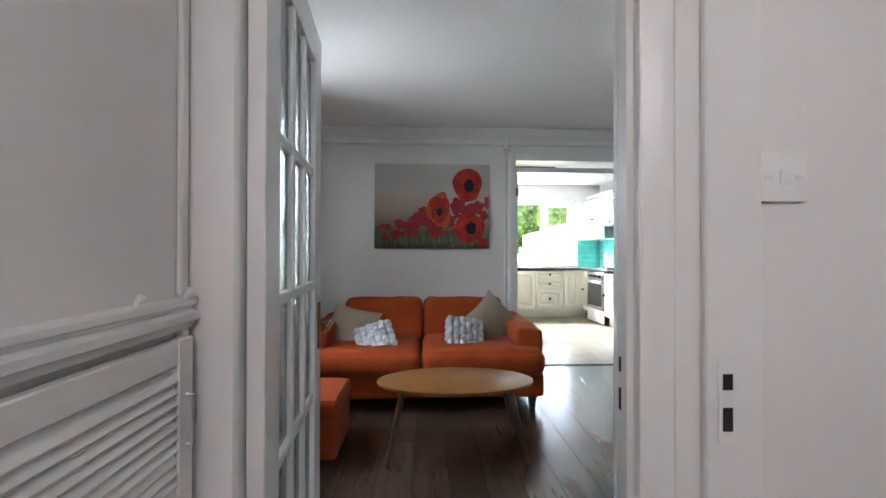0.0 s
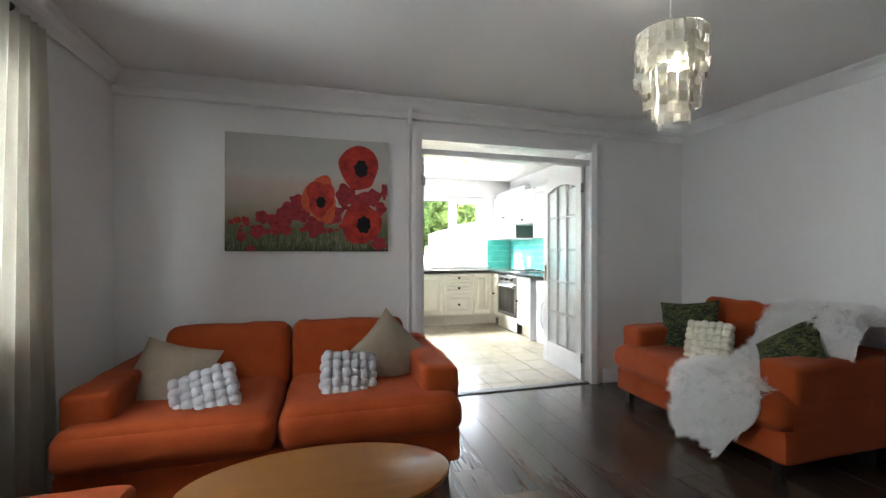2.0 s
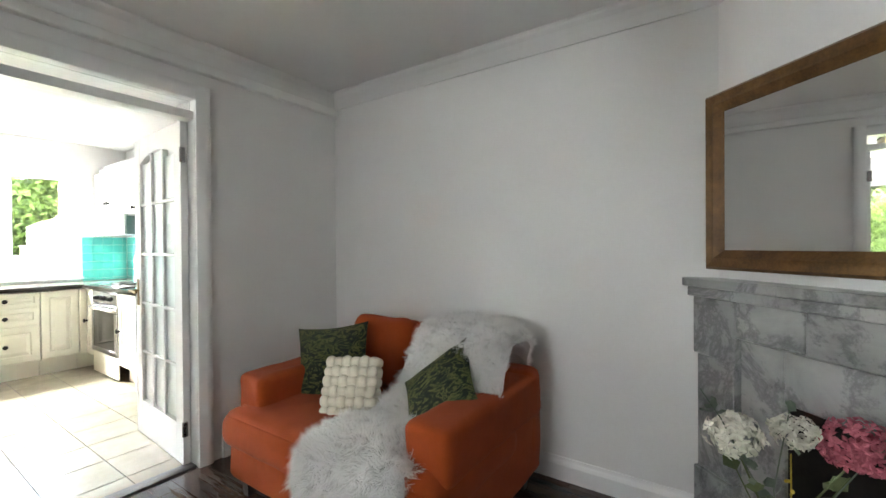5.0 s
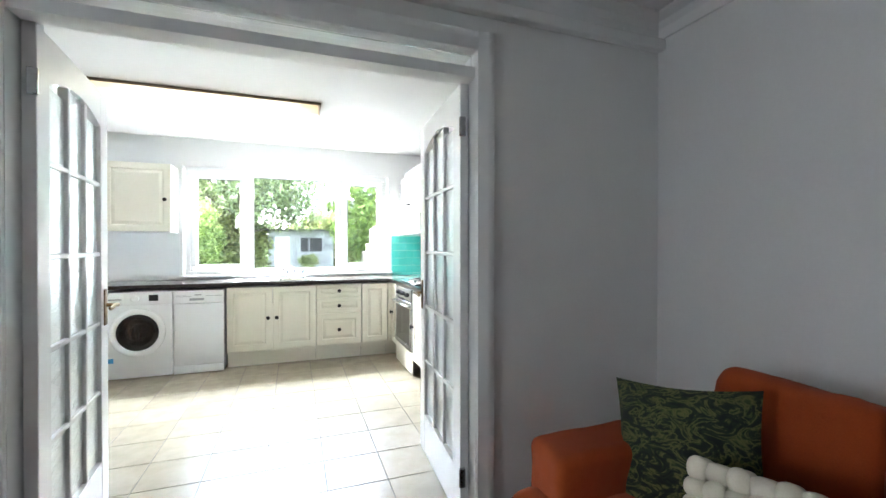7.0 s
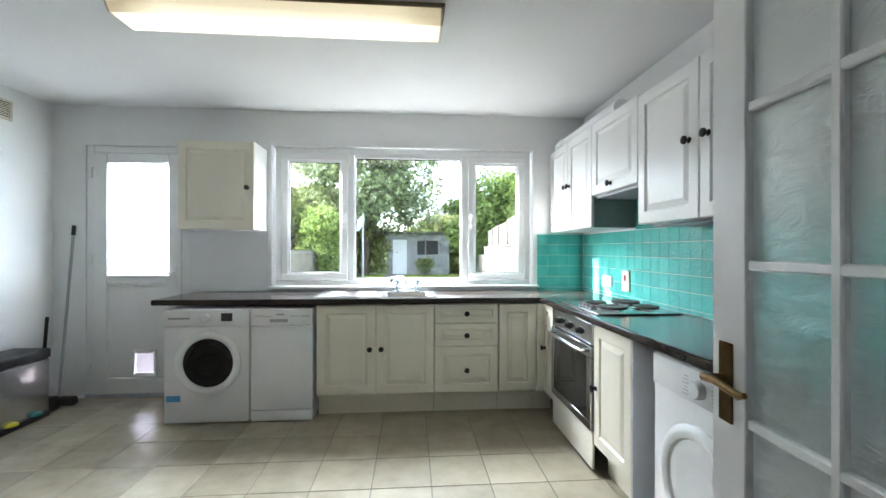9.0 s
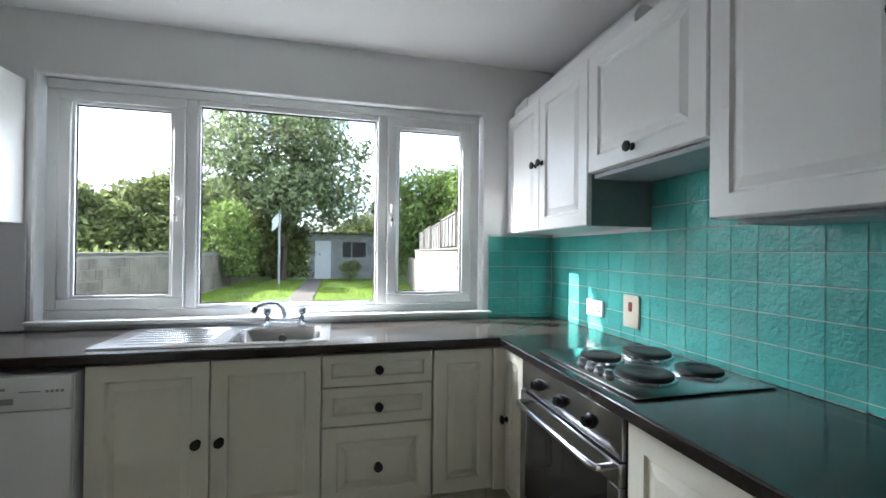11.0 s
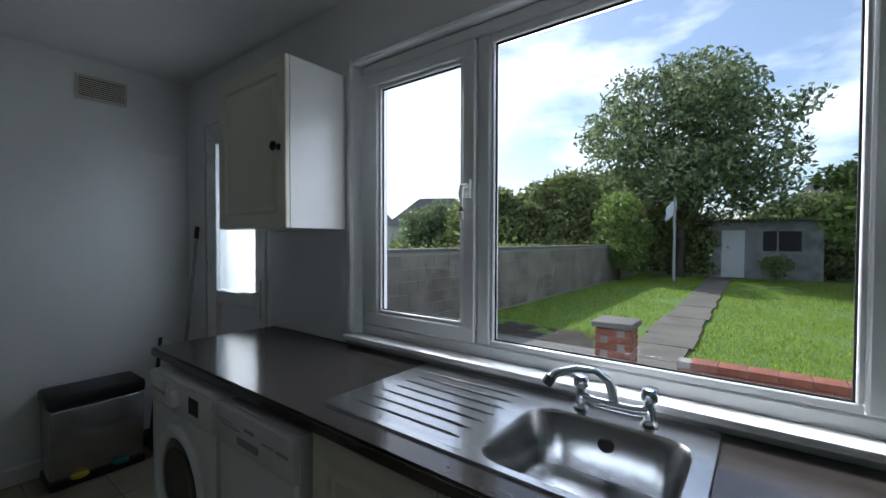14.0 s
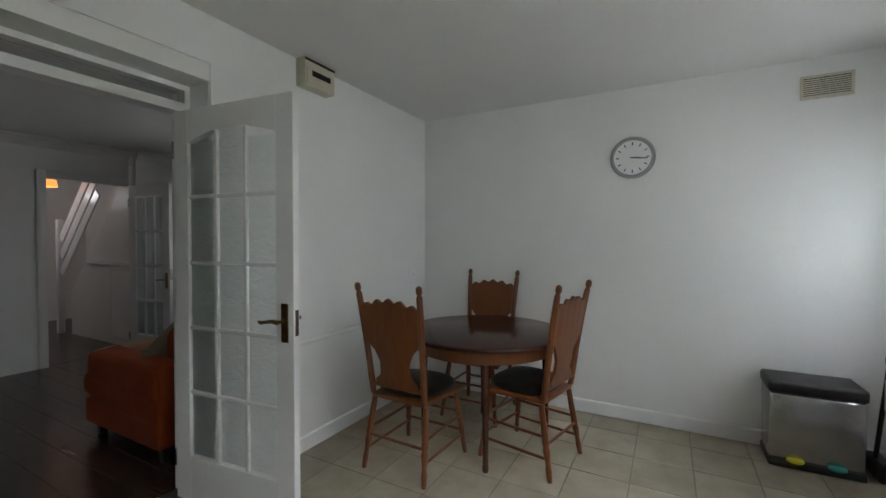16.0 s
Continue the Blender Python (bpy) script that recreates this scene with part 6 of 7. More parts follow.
for i, (u, v_, ru, rv, w) in enumerate(((0.81, 0.757, 0.13, 0.195, 0.10), (0.826, 0.253, 0.128, 0.185, 0.09), (0.553, 0.445, 0.105, 0.20, 0.26))):
    part("poppy", blot(u, v_, ru, rv, i * 2.2, 0.0032, w, 3), RED[0] if i < 2 else RED[2], cv, "painted large red poppy", smooth=False)
    if i == 2:
        part("poppy_petal", blot(u + 0.01, v_ + 0.03, ru * 0.78, rv * 0.8, 7.0, 0.0036, 0.2, 3), RED[0], cv, smooth=False)
    part("poppy_heart", blot(u + 0.012, v_ - 0.012, 0.046 if i < 2 else 0.03, 0.075 if i < 2 else 0.05, i * 3.3, 0.0040, 0.13, 7), POPBLACK, cv, smooth=False)

# chandelier of shell strips
SHELL = material("capiz_shell", (0.83, 0.79, 0.66), 0.22)
sb = SHELL.node_tree.nodes["Principled BSDF"]
to_base(SHELL, ramp(SHELL, noise_tex(SHELL, coords(SHELL, local=False), 38, 3), (0.3, (0.66, 0.63, 0.52)), (0.7, (0.90, 0.88, 0.82))))
sb.inputs["Transmission Weight"].default_value = 0.55
sb.inputs["Subsurface Weight"].default_value = 0.0
ch = thing("chandelier", "tiered capiz shell chandelier hanging from the ceiling, lit", "chandelier", pose(1.45, 2.40, 0))
bm = bmesh.new()
lathe(bm, [(0.045, LZ - 0.045), (0.06, LZ - 0.03), (0.06, LZ - 0.002), (0.055, LZ - 0.001)], seg=24)
part("ceiling_rose", bm, GLOSS, ch)
bm = bmesh.new()
rod(bm, (0, 0, 2.155), (0, 0, LZ - 0.04), 0.004)
part("cord", bm, GLOSS, ch)
rng = random.Random(3)
SHELL_MESH = finish(boxes((-0.016, 0.016, -0.0007, 0.0007, -0.021, 0.021)), "shell", SHELL, False)
for r, zt, n, plates in ((0.126, 2.11, 24, 5), (0.098, 2.035, 19, 6), (0.064, 1.97, 13, 6)):
    bm = bmesh.new()
    for k in range(40):
        a0, a1 = 2 * math.pi * k / 40, 2 * math.pi * (k + 1) / 40
        rod(bm, (r * math.cos(a0), r * math.sin(a0), zt), (r * math.cos(a1), r * math.sin(a1), zt), 0.004, seg=6)
    for k in range(3):
        a0 = 2 * math.pi * k / 3
        rod(bm, (r * math.cos(a0), r * math.sin(a0), zt), (0, 0, 2.165), 0.002, seg=5)
    part("ring", bm, CHROME, ch)
    for k in range(n):
        a = 2 * math.pi * (k + rng.uniform(-0.2, 0.2)) / n
        z = zt - 0.004
        bm = bmesh.new()
        rod(bm, (r * math.cos(a), r * math.sin(a), zt - 0.036 * plates), (r * math.cos(a), r * math.sin(a), zt), 0.0006, seg=4)
        strand = part("shell_strand", bm, CHROME, ch, smooth=False)
        for j in range(plates + rng.choice((-1, 0, 0))):
            w, h = rng.uniform(0.019, 0.025), rng.uniform(0.036, 0.044)
            mm = pose(r * math.cos(a), r * math.sin(a), z - h / 2, rng.uniform(-9, 9), 0, math.degrees(a) + 90 + rng.uniform(-35, 35))
            part("shell", SHELL_MESH, SHELL, strand, m=mm @ Matrix.Diagonal((w / 0.022, 1, h / 0.04, 1)))
            z -= h * 0.93
bm = bmesh.new()
lathe(bm, [(0.006, 2.06), (0.016, 2.055), (0.016, 2.02), (0.008, 2.015)], seg=12)
part("lamp_holder", bm, GLOSS, ch)

sm = thing("smoke_alarm", "round white ceiling smoke alarm", "smoke alarm", pose(2.70, 1.95, LZ))
bm = bmesh.new()
lathe(bm, [(0.03, -0.036), (0.042, -0.034), (0.052, -0.02), (0.055, -0.001)], seg=32)
part("body", bm, UPVC, sm)
bm = bmesh.new()
lathe(bm, [(0.012, -0.041), (0.016, -0.0365), (0.018, -0.0362)], seg=20)
part("test_button", bm, GREYP, sm)

# curtain and its rod
cr = thing("curtain_rod", "dark curtain pole with ball end over the side window", "curtain rod")
bm = bmesh.new()
rod(bm, (-1.19, 2.35, 2.293), (-1.19, 3.25, 2.293), 0.013)
part("pole", bm, BLACKP, cr)
for y in (2.33, 3.27):
    bm = bmesh.new()
    bmesh.ops.create_uvsphere(bm, u_segments=16, v_segments=10, radius=0.024, matrix=pose(-1.19, y, 2.293))
    part("finial", bm, BLACKP, cr)
for y in (2.45, 2.98):
    part("bracket", boxes((-1.29, -1.18, y - 0.008, y + 0.008, 2.270, 2.281), r=0.002), BLACKP, cr)


def curtain(y0, y1, label):
    bm = bmesh.new()
    n, zs = 80, [0.06 + 2.235 * i / 14 for i in range(15)]
    rows_ = []
    for z in zs:
        row = []
        for i in range(n + 1):
            f = i / n
            y = y0 + (y1 - y0) * f
            flare = 1 + 0.25 * (2.3 - z) / 2.3
            row.append(bm.verts.new((-1.19 + 0.033 * flare * math.sin(f * math.pi * 11 + 0.4 * math.sin(z * 2)) + 0.01 * noise.noise(Vector((f * 8, z, 0))), y + (f - 0.5) * 0.10 * (2.3 - z), z)))
        rows_.append(row)
    for a, b in zip(rows_, rows_[1:]):
        for i in range(n):
            bm.faces.new((a[i], a[i + 1], b[i + 1], b[i]))
    bmesh.ops.solidify(bm, geom=bm.faces[:], thickness=0.003)
    return single("curtain", bm, CURTAIN, label, "curtain")


curtain(3.14, 3.47, "long cream damask curtain drawn aside")
sw = tagged(new("window_3"), "white framed side window with daylight outside", "window", kind="structure")
part("window_frame", boxes((LX0 - 0.14, LX0 - 0.08, SY0, SY1, SZ0, SZ0 + 0.06), (LX0 - 0.14, LX0 - 0.08, SY0, SY1, SZ1 - 0.06, SZ1), (LX0 - 0.14, LX0 - 0.08, SY0, SY0 + 0.06, SZ0 + 0.06, SZ1 - 0.06), (LX0 - 0.14, LX0 - 0.08, SY1 - 0.06, SY1, SZ0 + 0.06, SZ1 - 0.06), (LX0 - 0.14, LX0 - 0.08, 2.78, 2.82, SZ0 + 0.06, SZ1 - 0.06), r=0.004), UPVC, sw)
no_shadow(part("pane", boxes((LX0 - 0.115, LX0 - 0.11, SY0 + 0.05, SY1 - 0.05, SZ0 + 0.05, SZ1 - 0.05)), CLEAR, sw))
part("window_sill", rounded(LX0 - 0.078, LX0 + 0.03, SY0 - 0.03, SY1 + 0.03, SZ0 - 0.018, SZ0 + 0.004, 0.004), GLOSS, sw)

# ---- fireplace across the corner ----
FP = pose(3.548, 2.018, 0, 0, 0, -135)
fp = thing("fireplace", "grey marble fireplace with a black cast iron insert", "fireplace", FP)


def block(name, *b, r=0.004, label=""):
    return part(name, rounded(*b, r, 1), MARBLE, fp, label)


block("mantel_shelf", -0.0, 1.235, 0.0, 0.125, 1.105, 1.144)
block("mantel_moulding", 0.015, 1.22, 0.016, 0.125, 1.06, 1.103)
for x0, x1 in ((0.03, 0.245), (0.992, 1.205)):
    block("pilaster_block", x0, x1, 0.035, 0.125, 0.80, 1.058)
    block("pilaster_block", x0 + 0.012, x1 - 0.012, 0.046, 0.125, 0.28, 0.798)
    block("pilaster_block", x0, x1, 0.035, 0.125, 0.052, 0.278)
for x0, x1, zz in ((0.247, 0.52, 0.905), (0.522, 0.753, 0.90), (0.755, 0.990, 0.905)):
    block("lintel_block", x0, x1, 0.042, 0.125, zz, 1.058)
block("inner_slab", 0.247, 0.425, 0.066, 0.125, 0.052, 0.898)
block("inner_slab", 0.852, 0.990, 0.066, 0.125, 0.052, 0.898)
block("inner_slab", 0.427, 0.850, 0.066, 0.125, 0.70, 0.898)
bm = bmesh.new()
f = bm.faces.new([bm.verts.new((x, y, 0.0)) for x, y in ((-0.02, 0.12), (0.155, -0.49), (1.12, -0.49), (1.28, 0.12))])
ex = bmesh.ops.extrude_face_region(bm, geom=[f])
bmesh.ops.translate(bm, vec=(0, 0, 0.05), verts=[g for g in ex["geom"] if isinstance(g, bmesh.types.BMVert)])
bmesh.ops.recalc_face_normals(bm, faces=bm.faces[:])
bmesh.ops.bevel(bm, geom=bm.edges[:], offset=0.008, segments=2, affect="EDGES")
part("hearth", bm, MARBLE, fp)
part("hearth_inset", boxes((0.30, 0.98, -0.36, 0.06, 0.0505, 0.0545)), varied("black_granite", (0.008, 0.008, 0.009), (0.02, 0.02, 0.022), 0.15, 30, 120, 0), fp, "polished black granite inset")
CAST = varied("black_cast_iron", (0.008, 0.008, 0.008), (0.022, 0.020, 0.019), 0.38, 12, 60, 0.2, 0.3)
ins = part("insert", boxes((0.427, 0.85, 0.085, 0.122, 0.0555, 0.698)), CAST, fp, "black cast iron insert")
bm = bmesh.new()
n = 20
arch = [(0.66 + 0.165 * math.cos(math.pi * i / n), 0.28 + 0.165 * math.sin(math.pi * i / n)) for i in range(n + 1)]
sweep(bm, [(0.825, 0.078, 0.06)] + [(x, 0.078, z) for x, z in arch] + [(0.495, 0.078, 0.06)], 0.016, 8)
part("arch_moulding", bm, CAST, ins)
bm = bmesh.new()
sweep(bm, [(0.66 + 0.12 * math.cos(math.pi * i / n), 0.079, 0.28 + 0.12 * math.sin(math.pi * i / n)) for i in range(n + 1)], 0.009, 8)
part("arch_moulding", bm, CAST, ins)
bm = bmesh.new()
lathe(bm, [(0.108, 0.0), (0.100, 0.018), (0.08, 0.034), (0.05, 0.045), (0.004, 0.05)], pose(0.66, 0.084, 0.285, 90), 32)
part("reflector", bm, varied("polished_reflector", (0.6, 0.6, 0.58), (0.8, 0.79, 0.76), 0.12, 12, 50, 0.4, 1.0), ins, "bright polished metal plate in the arch")
bm = bmesh.new()
lathe(bm, [(0.16, 0), (0.16, 0.02), (0.15, 0.07), (0.13, 0.10), (0.02, 0.105)], pose(0.65, 0.03, 0.056) @ Matrix.Diagonal((1, 0.32, 1.2, 1)), 28)
part("grate", bm, CAST, ins)

mi = thing("wall_mirror", "gilt wooden framed mirror standing on the mantel", "mirror", FP @ pose(0.638, 0.07, 1.186))
MW, MH, MF = 0.545, 0.765, 0.085
GP = [(0, 0), (0, 0.022), (0.012, 0.036), (0.03, 0.03), (0.05, 0.034), (0.07, 0.02), (0.085, 0.012), (0.085, 0)]


def frame_side(a, b, inward):
    """A mitred frame length whose profile runs inward from the outer edge."""
    bm = bmesh.new()
    a, b, inward = Vector(a), Vector(b), Vector(inward)
    along = (b - a).normalized()
    ends = [[bm.verts.new(p + inward * o + along * o * sg + Vector((0, -h, 0))) for o, h in GP] for p, sg in ((a, 1), (b, -1))]
    n = len(GP)
    for i in range(n):
        bm.faces.new((ends[0][i], ends[0][(i + 1) % n], ends[1][(i + 1) % n], ends[1][i]))
    bm.faces.new(ends[0][::-1])
    bm.faces.new(ends[1])
    bmesh.ops.recalc_face_normals(bm, faces=bm.faces[:])
    return bm


for a, b, iw in (((-MW, 0, 0), (MW, 0, 0), (0, 0, 1)), ((MW, 0, 0), (MW, 0, MH), (-1, 0, 0)), ((MW, 0, MH), (-MW, 0, MH), (0, 0, -1)), ((-MW, 0, MH), (-MW, 0, 0), (1, 0, 0))):
    part("frame_side", frame_side(a, b, iw), GILT, mi)
part("mirror_glass", boxes((-MW + 0.08, MW - 0.08, -0.011, -0.006, 0.08, MH - 0.08)), MIRROR, mi, "plain mirror glass")
part("backing", boxes((-MW + 0.01, MW - 0.01, 0.0, 0.01, 0.01, MH - 0.01)), BLACKP, mi)

# ---- vase of flowers on the hearth ----
vs_ = thing("flower_vase", "glass vase of white and pink hydrangeas with eucalyptus on the hearth", "vase", pose(2.87, 1.71, 0.0545))
bm = bmesh.new()
lathe(bm, [(0.035, 0), (0.04, 0.01), (0.024, 0.06), (0.024, 0.16), (0.034, 0.26), (0.031, 0.26), (0.021, 0.16), (0.02, 0.06), (0.03, 0.02)], seg=24)
no_shadow(part("vase", bm, CLEAR, vs_, "clear glass vase"))
STEM = varied("flower_stem", (0.05, 0.075, 0.025), (0.11, 0.14, 0.05), 0.6, 20, 60, 0)
PINK = varied("pink_petals", (0.36, 0.07, 0.11), (0.58, 0.17, 0.22), 0.7, 22, 90, 0)
WHITEP = varied("ivory_petals", (0.55, 0.54, 0.44), (0.74, 0.73, 0.64), 0.7, 22, 90, 0)
EUC = varied("eucalyptus_leaf", (0.06, 0.09, 0.065), (0.16, 0.20, 0.15), 0.6, 18, 70, 0)
YEL = varied("yellow_blossom", (0.30, 0.22, 0.02), (0.5, 0.38, 0.05), 0.7, 25, 90, 0)


def petal_ball(c, r, mat, count, seed, name, size=0.022):
    rg = random.Random(seed)
    bm = bmesh.new()
    for k in range(count):
        d = Vector((rg.gauss(0, 1), rg.gauss(0, 1), rg.gauss(0.15, 1))).normalized()
        p = Vector(c) + Vector((d.x * r, d.y * r, d.z * r * 0.8)) * rg.uniform(0.8, 1.08)
        q = d.to_track_quat("Z", "Y").to_matrix().to_4x4() @ pose(0, 0, 0, rg.uniform(-30, 30), rg.uniform(-30, 30), rg.uniform(0, 360))
        for lobe in range(4):
            a = lobe * math.pi / 2
            pts_ = [(0, 0, 0), (0.6 * math.cos(a - 0.6), 0.6 * math.sin(a - 0.6), 0.12), (math.cos(a), math.sin(a), 0.02), (0.6 * math.cos(a + 0.6), 0.6 * math.sin(a + 0.6), 0.12)]
            bm.faces.new([bm.verts.new(p + q @ (Vector(x) * size)) for x in pts_])
    return part(name, bm, mat, vs_, smooth=False)


def stem(points, r=0.003):
    bm = bmesh.new()
    sweep(bm, points, r, 7)
    part("stem", bm, STEM, vs_)


def leafy(points, size, mat, seed, name="leaf_sprig"):
    rg = random.Random(seed)
    bm = bmesh.new()
    sweep(bm, points, 0.002, 5)
    for a, b in zip(points, points[1:]):
        for k in range(4):
            p = Vector(a).lerp(Vector(b), rg.random())
            q = pose(0, 0, 0, rg.uniform(-60, 60), rg.uniform(-60, 60), rg.uniform(0, 360))
            s_ = size * rg.uniform(0.7, 1.2)
            bm.faces.new([bm.verts.new(p + q @ Vector(x)) for x in ((0, 0, 0), (0.5 * s_, -0.42 * s_, 0), (s_, -0.2 * s_, 0.1 * s_), (1.1 * s_, 0.1 * s_, 0), (0.55 * s_, 0.42 * s_, 0))])
    part(name, bm, mat, vs_, smooth=False)


stem([(0, 0, 0.03), (-0.01, 0.01, 0.26), (-0.05, 0.06, 0.50), (-0.085, 0.11, 0.64)])
stem([(0, 0, 0.03), (0.01, -0.01, 0.26), (0.05, -0.07, 0.48), (0.095, -0.16, 0.60)])
petal_ball((-0.10, 0.12, 0.69), 0.07, WHITEP, 90, 1, "white_hydrangea")
petal_ball((0.06, -0.03, 0.68), 0.055, WHITEP, 60, 2, "white_hydrangea")
petal_ball((0.10, -0.18, 0.655), 0.088, PINK, 130, 3, "pink_hydrangea")
leafy([(0, 0, 0.26), (-0.06, 0.07, 0.55), (-0.13, 0.15, 0.74), (-0.17, 0.2, 0.83)], 0.035, EUC, 4)
leafy([(0, 0, 0.26), (0.03, 0.02, 0.5), (0.06, -0.02, 0.74)], 0.045, EUC, 5)
leafy([(0, 0, 0.26), (0.07, -0.12, 0.5), (0.14, -0.28, 0.74)], 0.035, EUC, 6)
leafy([(0, 0, 0.26), (0.06, -0.08, 0.44), (0.10, -0.16, 0.56)], 0.07, STEM, 7)
leafy([(0, 0, 0.2), (-0.05, 0.06, 0.45), (-0.09, 0.12, 0.6)], 0.06, STEM, 9)
leafy([(0, 0, 0.26), (0.02, -0.02, 0.42), (0.03, -0.02, 0.62)], 0.018, YEL, 8, "yellow_sprig")

# ---- hall: under-stair panel, louvre door, plank balustrade, pendant ----
hp = thing("understair_panelling", "white painted under-stair panelling with a moulded rail", "wall panelling", pose(-0.05, 0.168, 0))
bm = bmesh.new()
f = bm.faces.new([bm.verts.new((-0.52, y, z)) for y, z in ((-1.15, 0), (0.797, 0), (0.797, 2.25), (0.50, 2.25), (-1.15, 0.62))])
ex = bmesh.ops.extrude_face_region(bm, geom=[f])
bmesh.ops.translate(bm, vec=(-0.03, 0, 0), verts=[g for g in ex["geom"] if isinstance(g, bmesh.types.BMVert)])
bmesh.ops.recalc_face_normals(bm, faces=bm.faces[:])
part("panel", bm, HALLP, hp, smooth=False)
bm = bmesh.new()
extrude_profile(bm, [(0, 0), (0.02, 0.0), (0.026, 0.012), (0.036, 0.018), (0.036, 0.031), (0.022, 0.037), (0.022, 0.044), (0.03, 0.048), (0.03, 0.058), (0, 0.062)], (-0.52, -0.6, 1.05), (-0.52, 0.795, 1.05), (1, 0, 0))
part("rail", bm, HALLP, hp)
for y, z in ((0.62, 1.125), (0.76, 1.125)):
    bm = bmesh.new()
    rod(bm, (-0.495, y, z - 0.012), (-0.482, y, z + 0.006), 0.0045, 0.0065, 8)
    part("peg", bm, GLOSS, hp)
part("casing", boxes((-0.519, -0.505, 0.772, 0.797, 0, 1.048), (-0.519, -0.507, 0.772, 0.797, 1.115, 2.2), r=0.003), HALLP, hp)
lv = thing("louvre_door", "white louvred cupboard door under the stairs, shut", "cupboard door", pose(-0.556, 0.203, 0) @ Matrix.Diagonal((1, 1, 0.968, 1)))
part("stile", boxes((0, 0.022, 0.69, 0.738, 0.03, 1.072), r=0.003), HALLP, lv)
part("stile", boxes((0, 0.022, 0.02, 0.09, 0.03, 1.072), r=0.003), HALLP, lv)
part("rail", boxes((0.001, 0.021, 0.09, 0.69, 1.022, 1.072), r=0.003), HALLP, lv)
part("rail", boxes((0.001, 0.021, 0.09, 0.69, 0.03, 0.13), r=0.003), HALLP, lv)
slat = finish(boxes((-0.0035, 0.0035, 0.09, 0.69, -0.0165, 0.0165), r=0.002), "slat", HALLP)
for i in range(40):
    part("slat", slat, HALLP, lv, m=pose(0.011, 0, 0.146 + i * 0.022, 0, -38))
bm = bmesh.new()
sweep(bm, [(0.022, 0.715, 0.86), (0.034, 0.715, 0.86), (0.034, 0.715, 0.96), (0.022, 0.715, 0.96)], 0.004, 8)
part("handle", bm, GLOSS, lv)
bl = thing("stair_balustrade", "white planked stair balustrade with a square newel post", "balustrade")
part("newel_post", rounded(-0.56, -0.48, -1.24, -1.16, 0, 1.70, 0.006), GLOSS, bl)
for i in range(3):
    part("plank", boxes((-0.535, -0.513, 0, 1.62, -0.07, 0.07), r=0.003), GLOSS, bl, m=pose(0, -1.155, 0.90 + 0.25 * i, 44.5))
st = thing("stairs", "carpeted closed stairs rising behind the panelling", "stairs")
for i in range(9):
    part("step", boxes((-1.355, -0.612, -1.1 + 0.2 * i, 0.79, 0.001 + 0.19 * i, 0.19 * (i + 1)), r=0.004), HALLP, st)
pn = thing("pendant_lamp", "hall pendant lamp with an amber drum shade", "ceiling light", pose(-0.30, -1.05, 0))
bm = bmesh.new()
rod(bm, (0, 0, 2.33), (0, 0, 2.458), 0.004)
part("cord", bm, GLOSS, pn)
bm = bmesh.new()
bmesh.ops.create_cone(bm, cap_ends=False, segments=28, radius1=0.15, radius2=0.13, depth=0.16, matrix=pose(0, 0, 2.24))
bmesh.ops.solidify(bm, geom=bm.faces[:], thickness=0.003)
part("shade", bm, glow("amber_shade", (0.85, 0.30, 0.07), 0.35), pn, "amber drum shade")

# ---- garden ----
G = -0.15
GRASSG = varied("lawn_soil_and_grass", (0.06, 0.12, 0.018), (0.12, 0.20, 0.035), 0.9, 1.3, 40, 0.5, local=False, dist=0.03)
CONC = varied("weathered_concrete", (0.11, 0.102, 0.092), (0.21, 0.197, 0.18), 0.9, 2.2, 50, 0.4, local=False, dist=0.006)
PATHM = varied("worn_brown_concrete", (0.075, 0.066, 0.054), (0.165, 0.148, 0.125), 0.92, 1.6, 30, 0.5, local=False, dist=0.008)
DARK_GROUND = varied("dark_brown_ground", (0.018, 0.014, 0.010), (0.055, 0.043, 0.030), 0.95, 3, 30, 0.8, local=False, dist=0.03)
BLOCKM = varied("grey_concrete_block", (0.095, 0.083, 0.068), (0.30, 0.268, 0.225), 0.92, 2.1, 40, 0.6, local=False, dist=0.008)
RENDER_W = varied("pale_rendered_wall", (0.15, 0.138, 0.12), (0.29, 0.272, 0.245), 0.9, 1.1, 30, 0.3, local=False, dist=0.006)
MORTAR = varied("mortar", (0.24, 0.225, 0.205), (0.33, 0.31, 0.28), 0.95, 6, 60, 0.3, local=False)
BRICKM = varied("red_brick", (0.17, 0.055, 0.035), (0.30, 0.11, 0.07), 0.85, 8, 60, 0.4, dist=0.004)
FENCEW = varied("weathered_fence_board", (0.16, 0.155, 0.147), (0.28, 0.272, 0.26), 0.85, 5, 50, 0.4, stretch=(1, 1, 6))
BARK = varied("tree_bark", (0.045, 0.033, 0.024), (0.11, 0.085, 0.065), 0.95, 8, 40, 0.8, stretch=(1, 1, 0.3), dist=0.02)
SLATE = varied("roof_slate", (0.045, 0.045, 0.05), (0.10, 0.098, 0.10), 0.8, 3, 30, 0.3, local=False)
PEBBLE = varied("house_pebbledash", (0.34, 0.32, 0.29), (0.46, 0.44, 0.41), 0.9, 2, 40, 0.3, local=False)
# white shed paint, darkened to carry the shade of the trees
SHEDW = varied("shaded_flaking_white_paint", (0.12, 0.125, 0.13), (0.34, 0.35, 0.35), 0.8, 3.5, 25, 0.3, local=False)


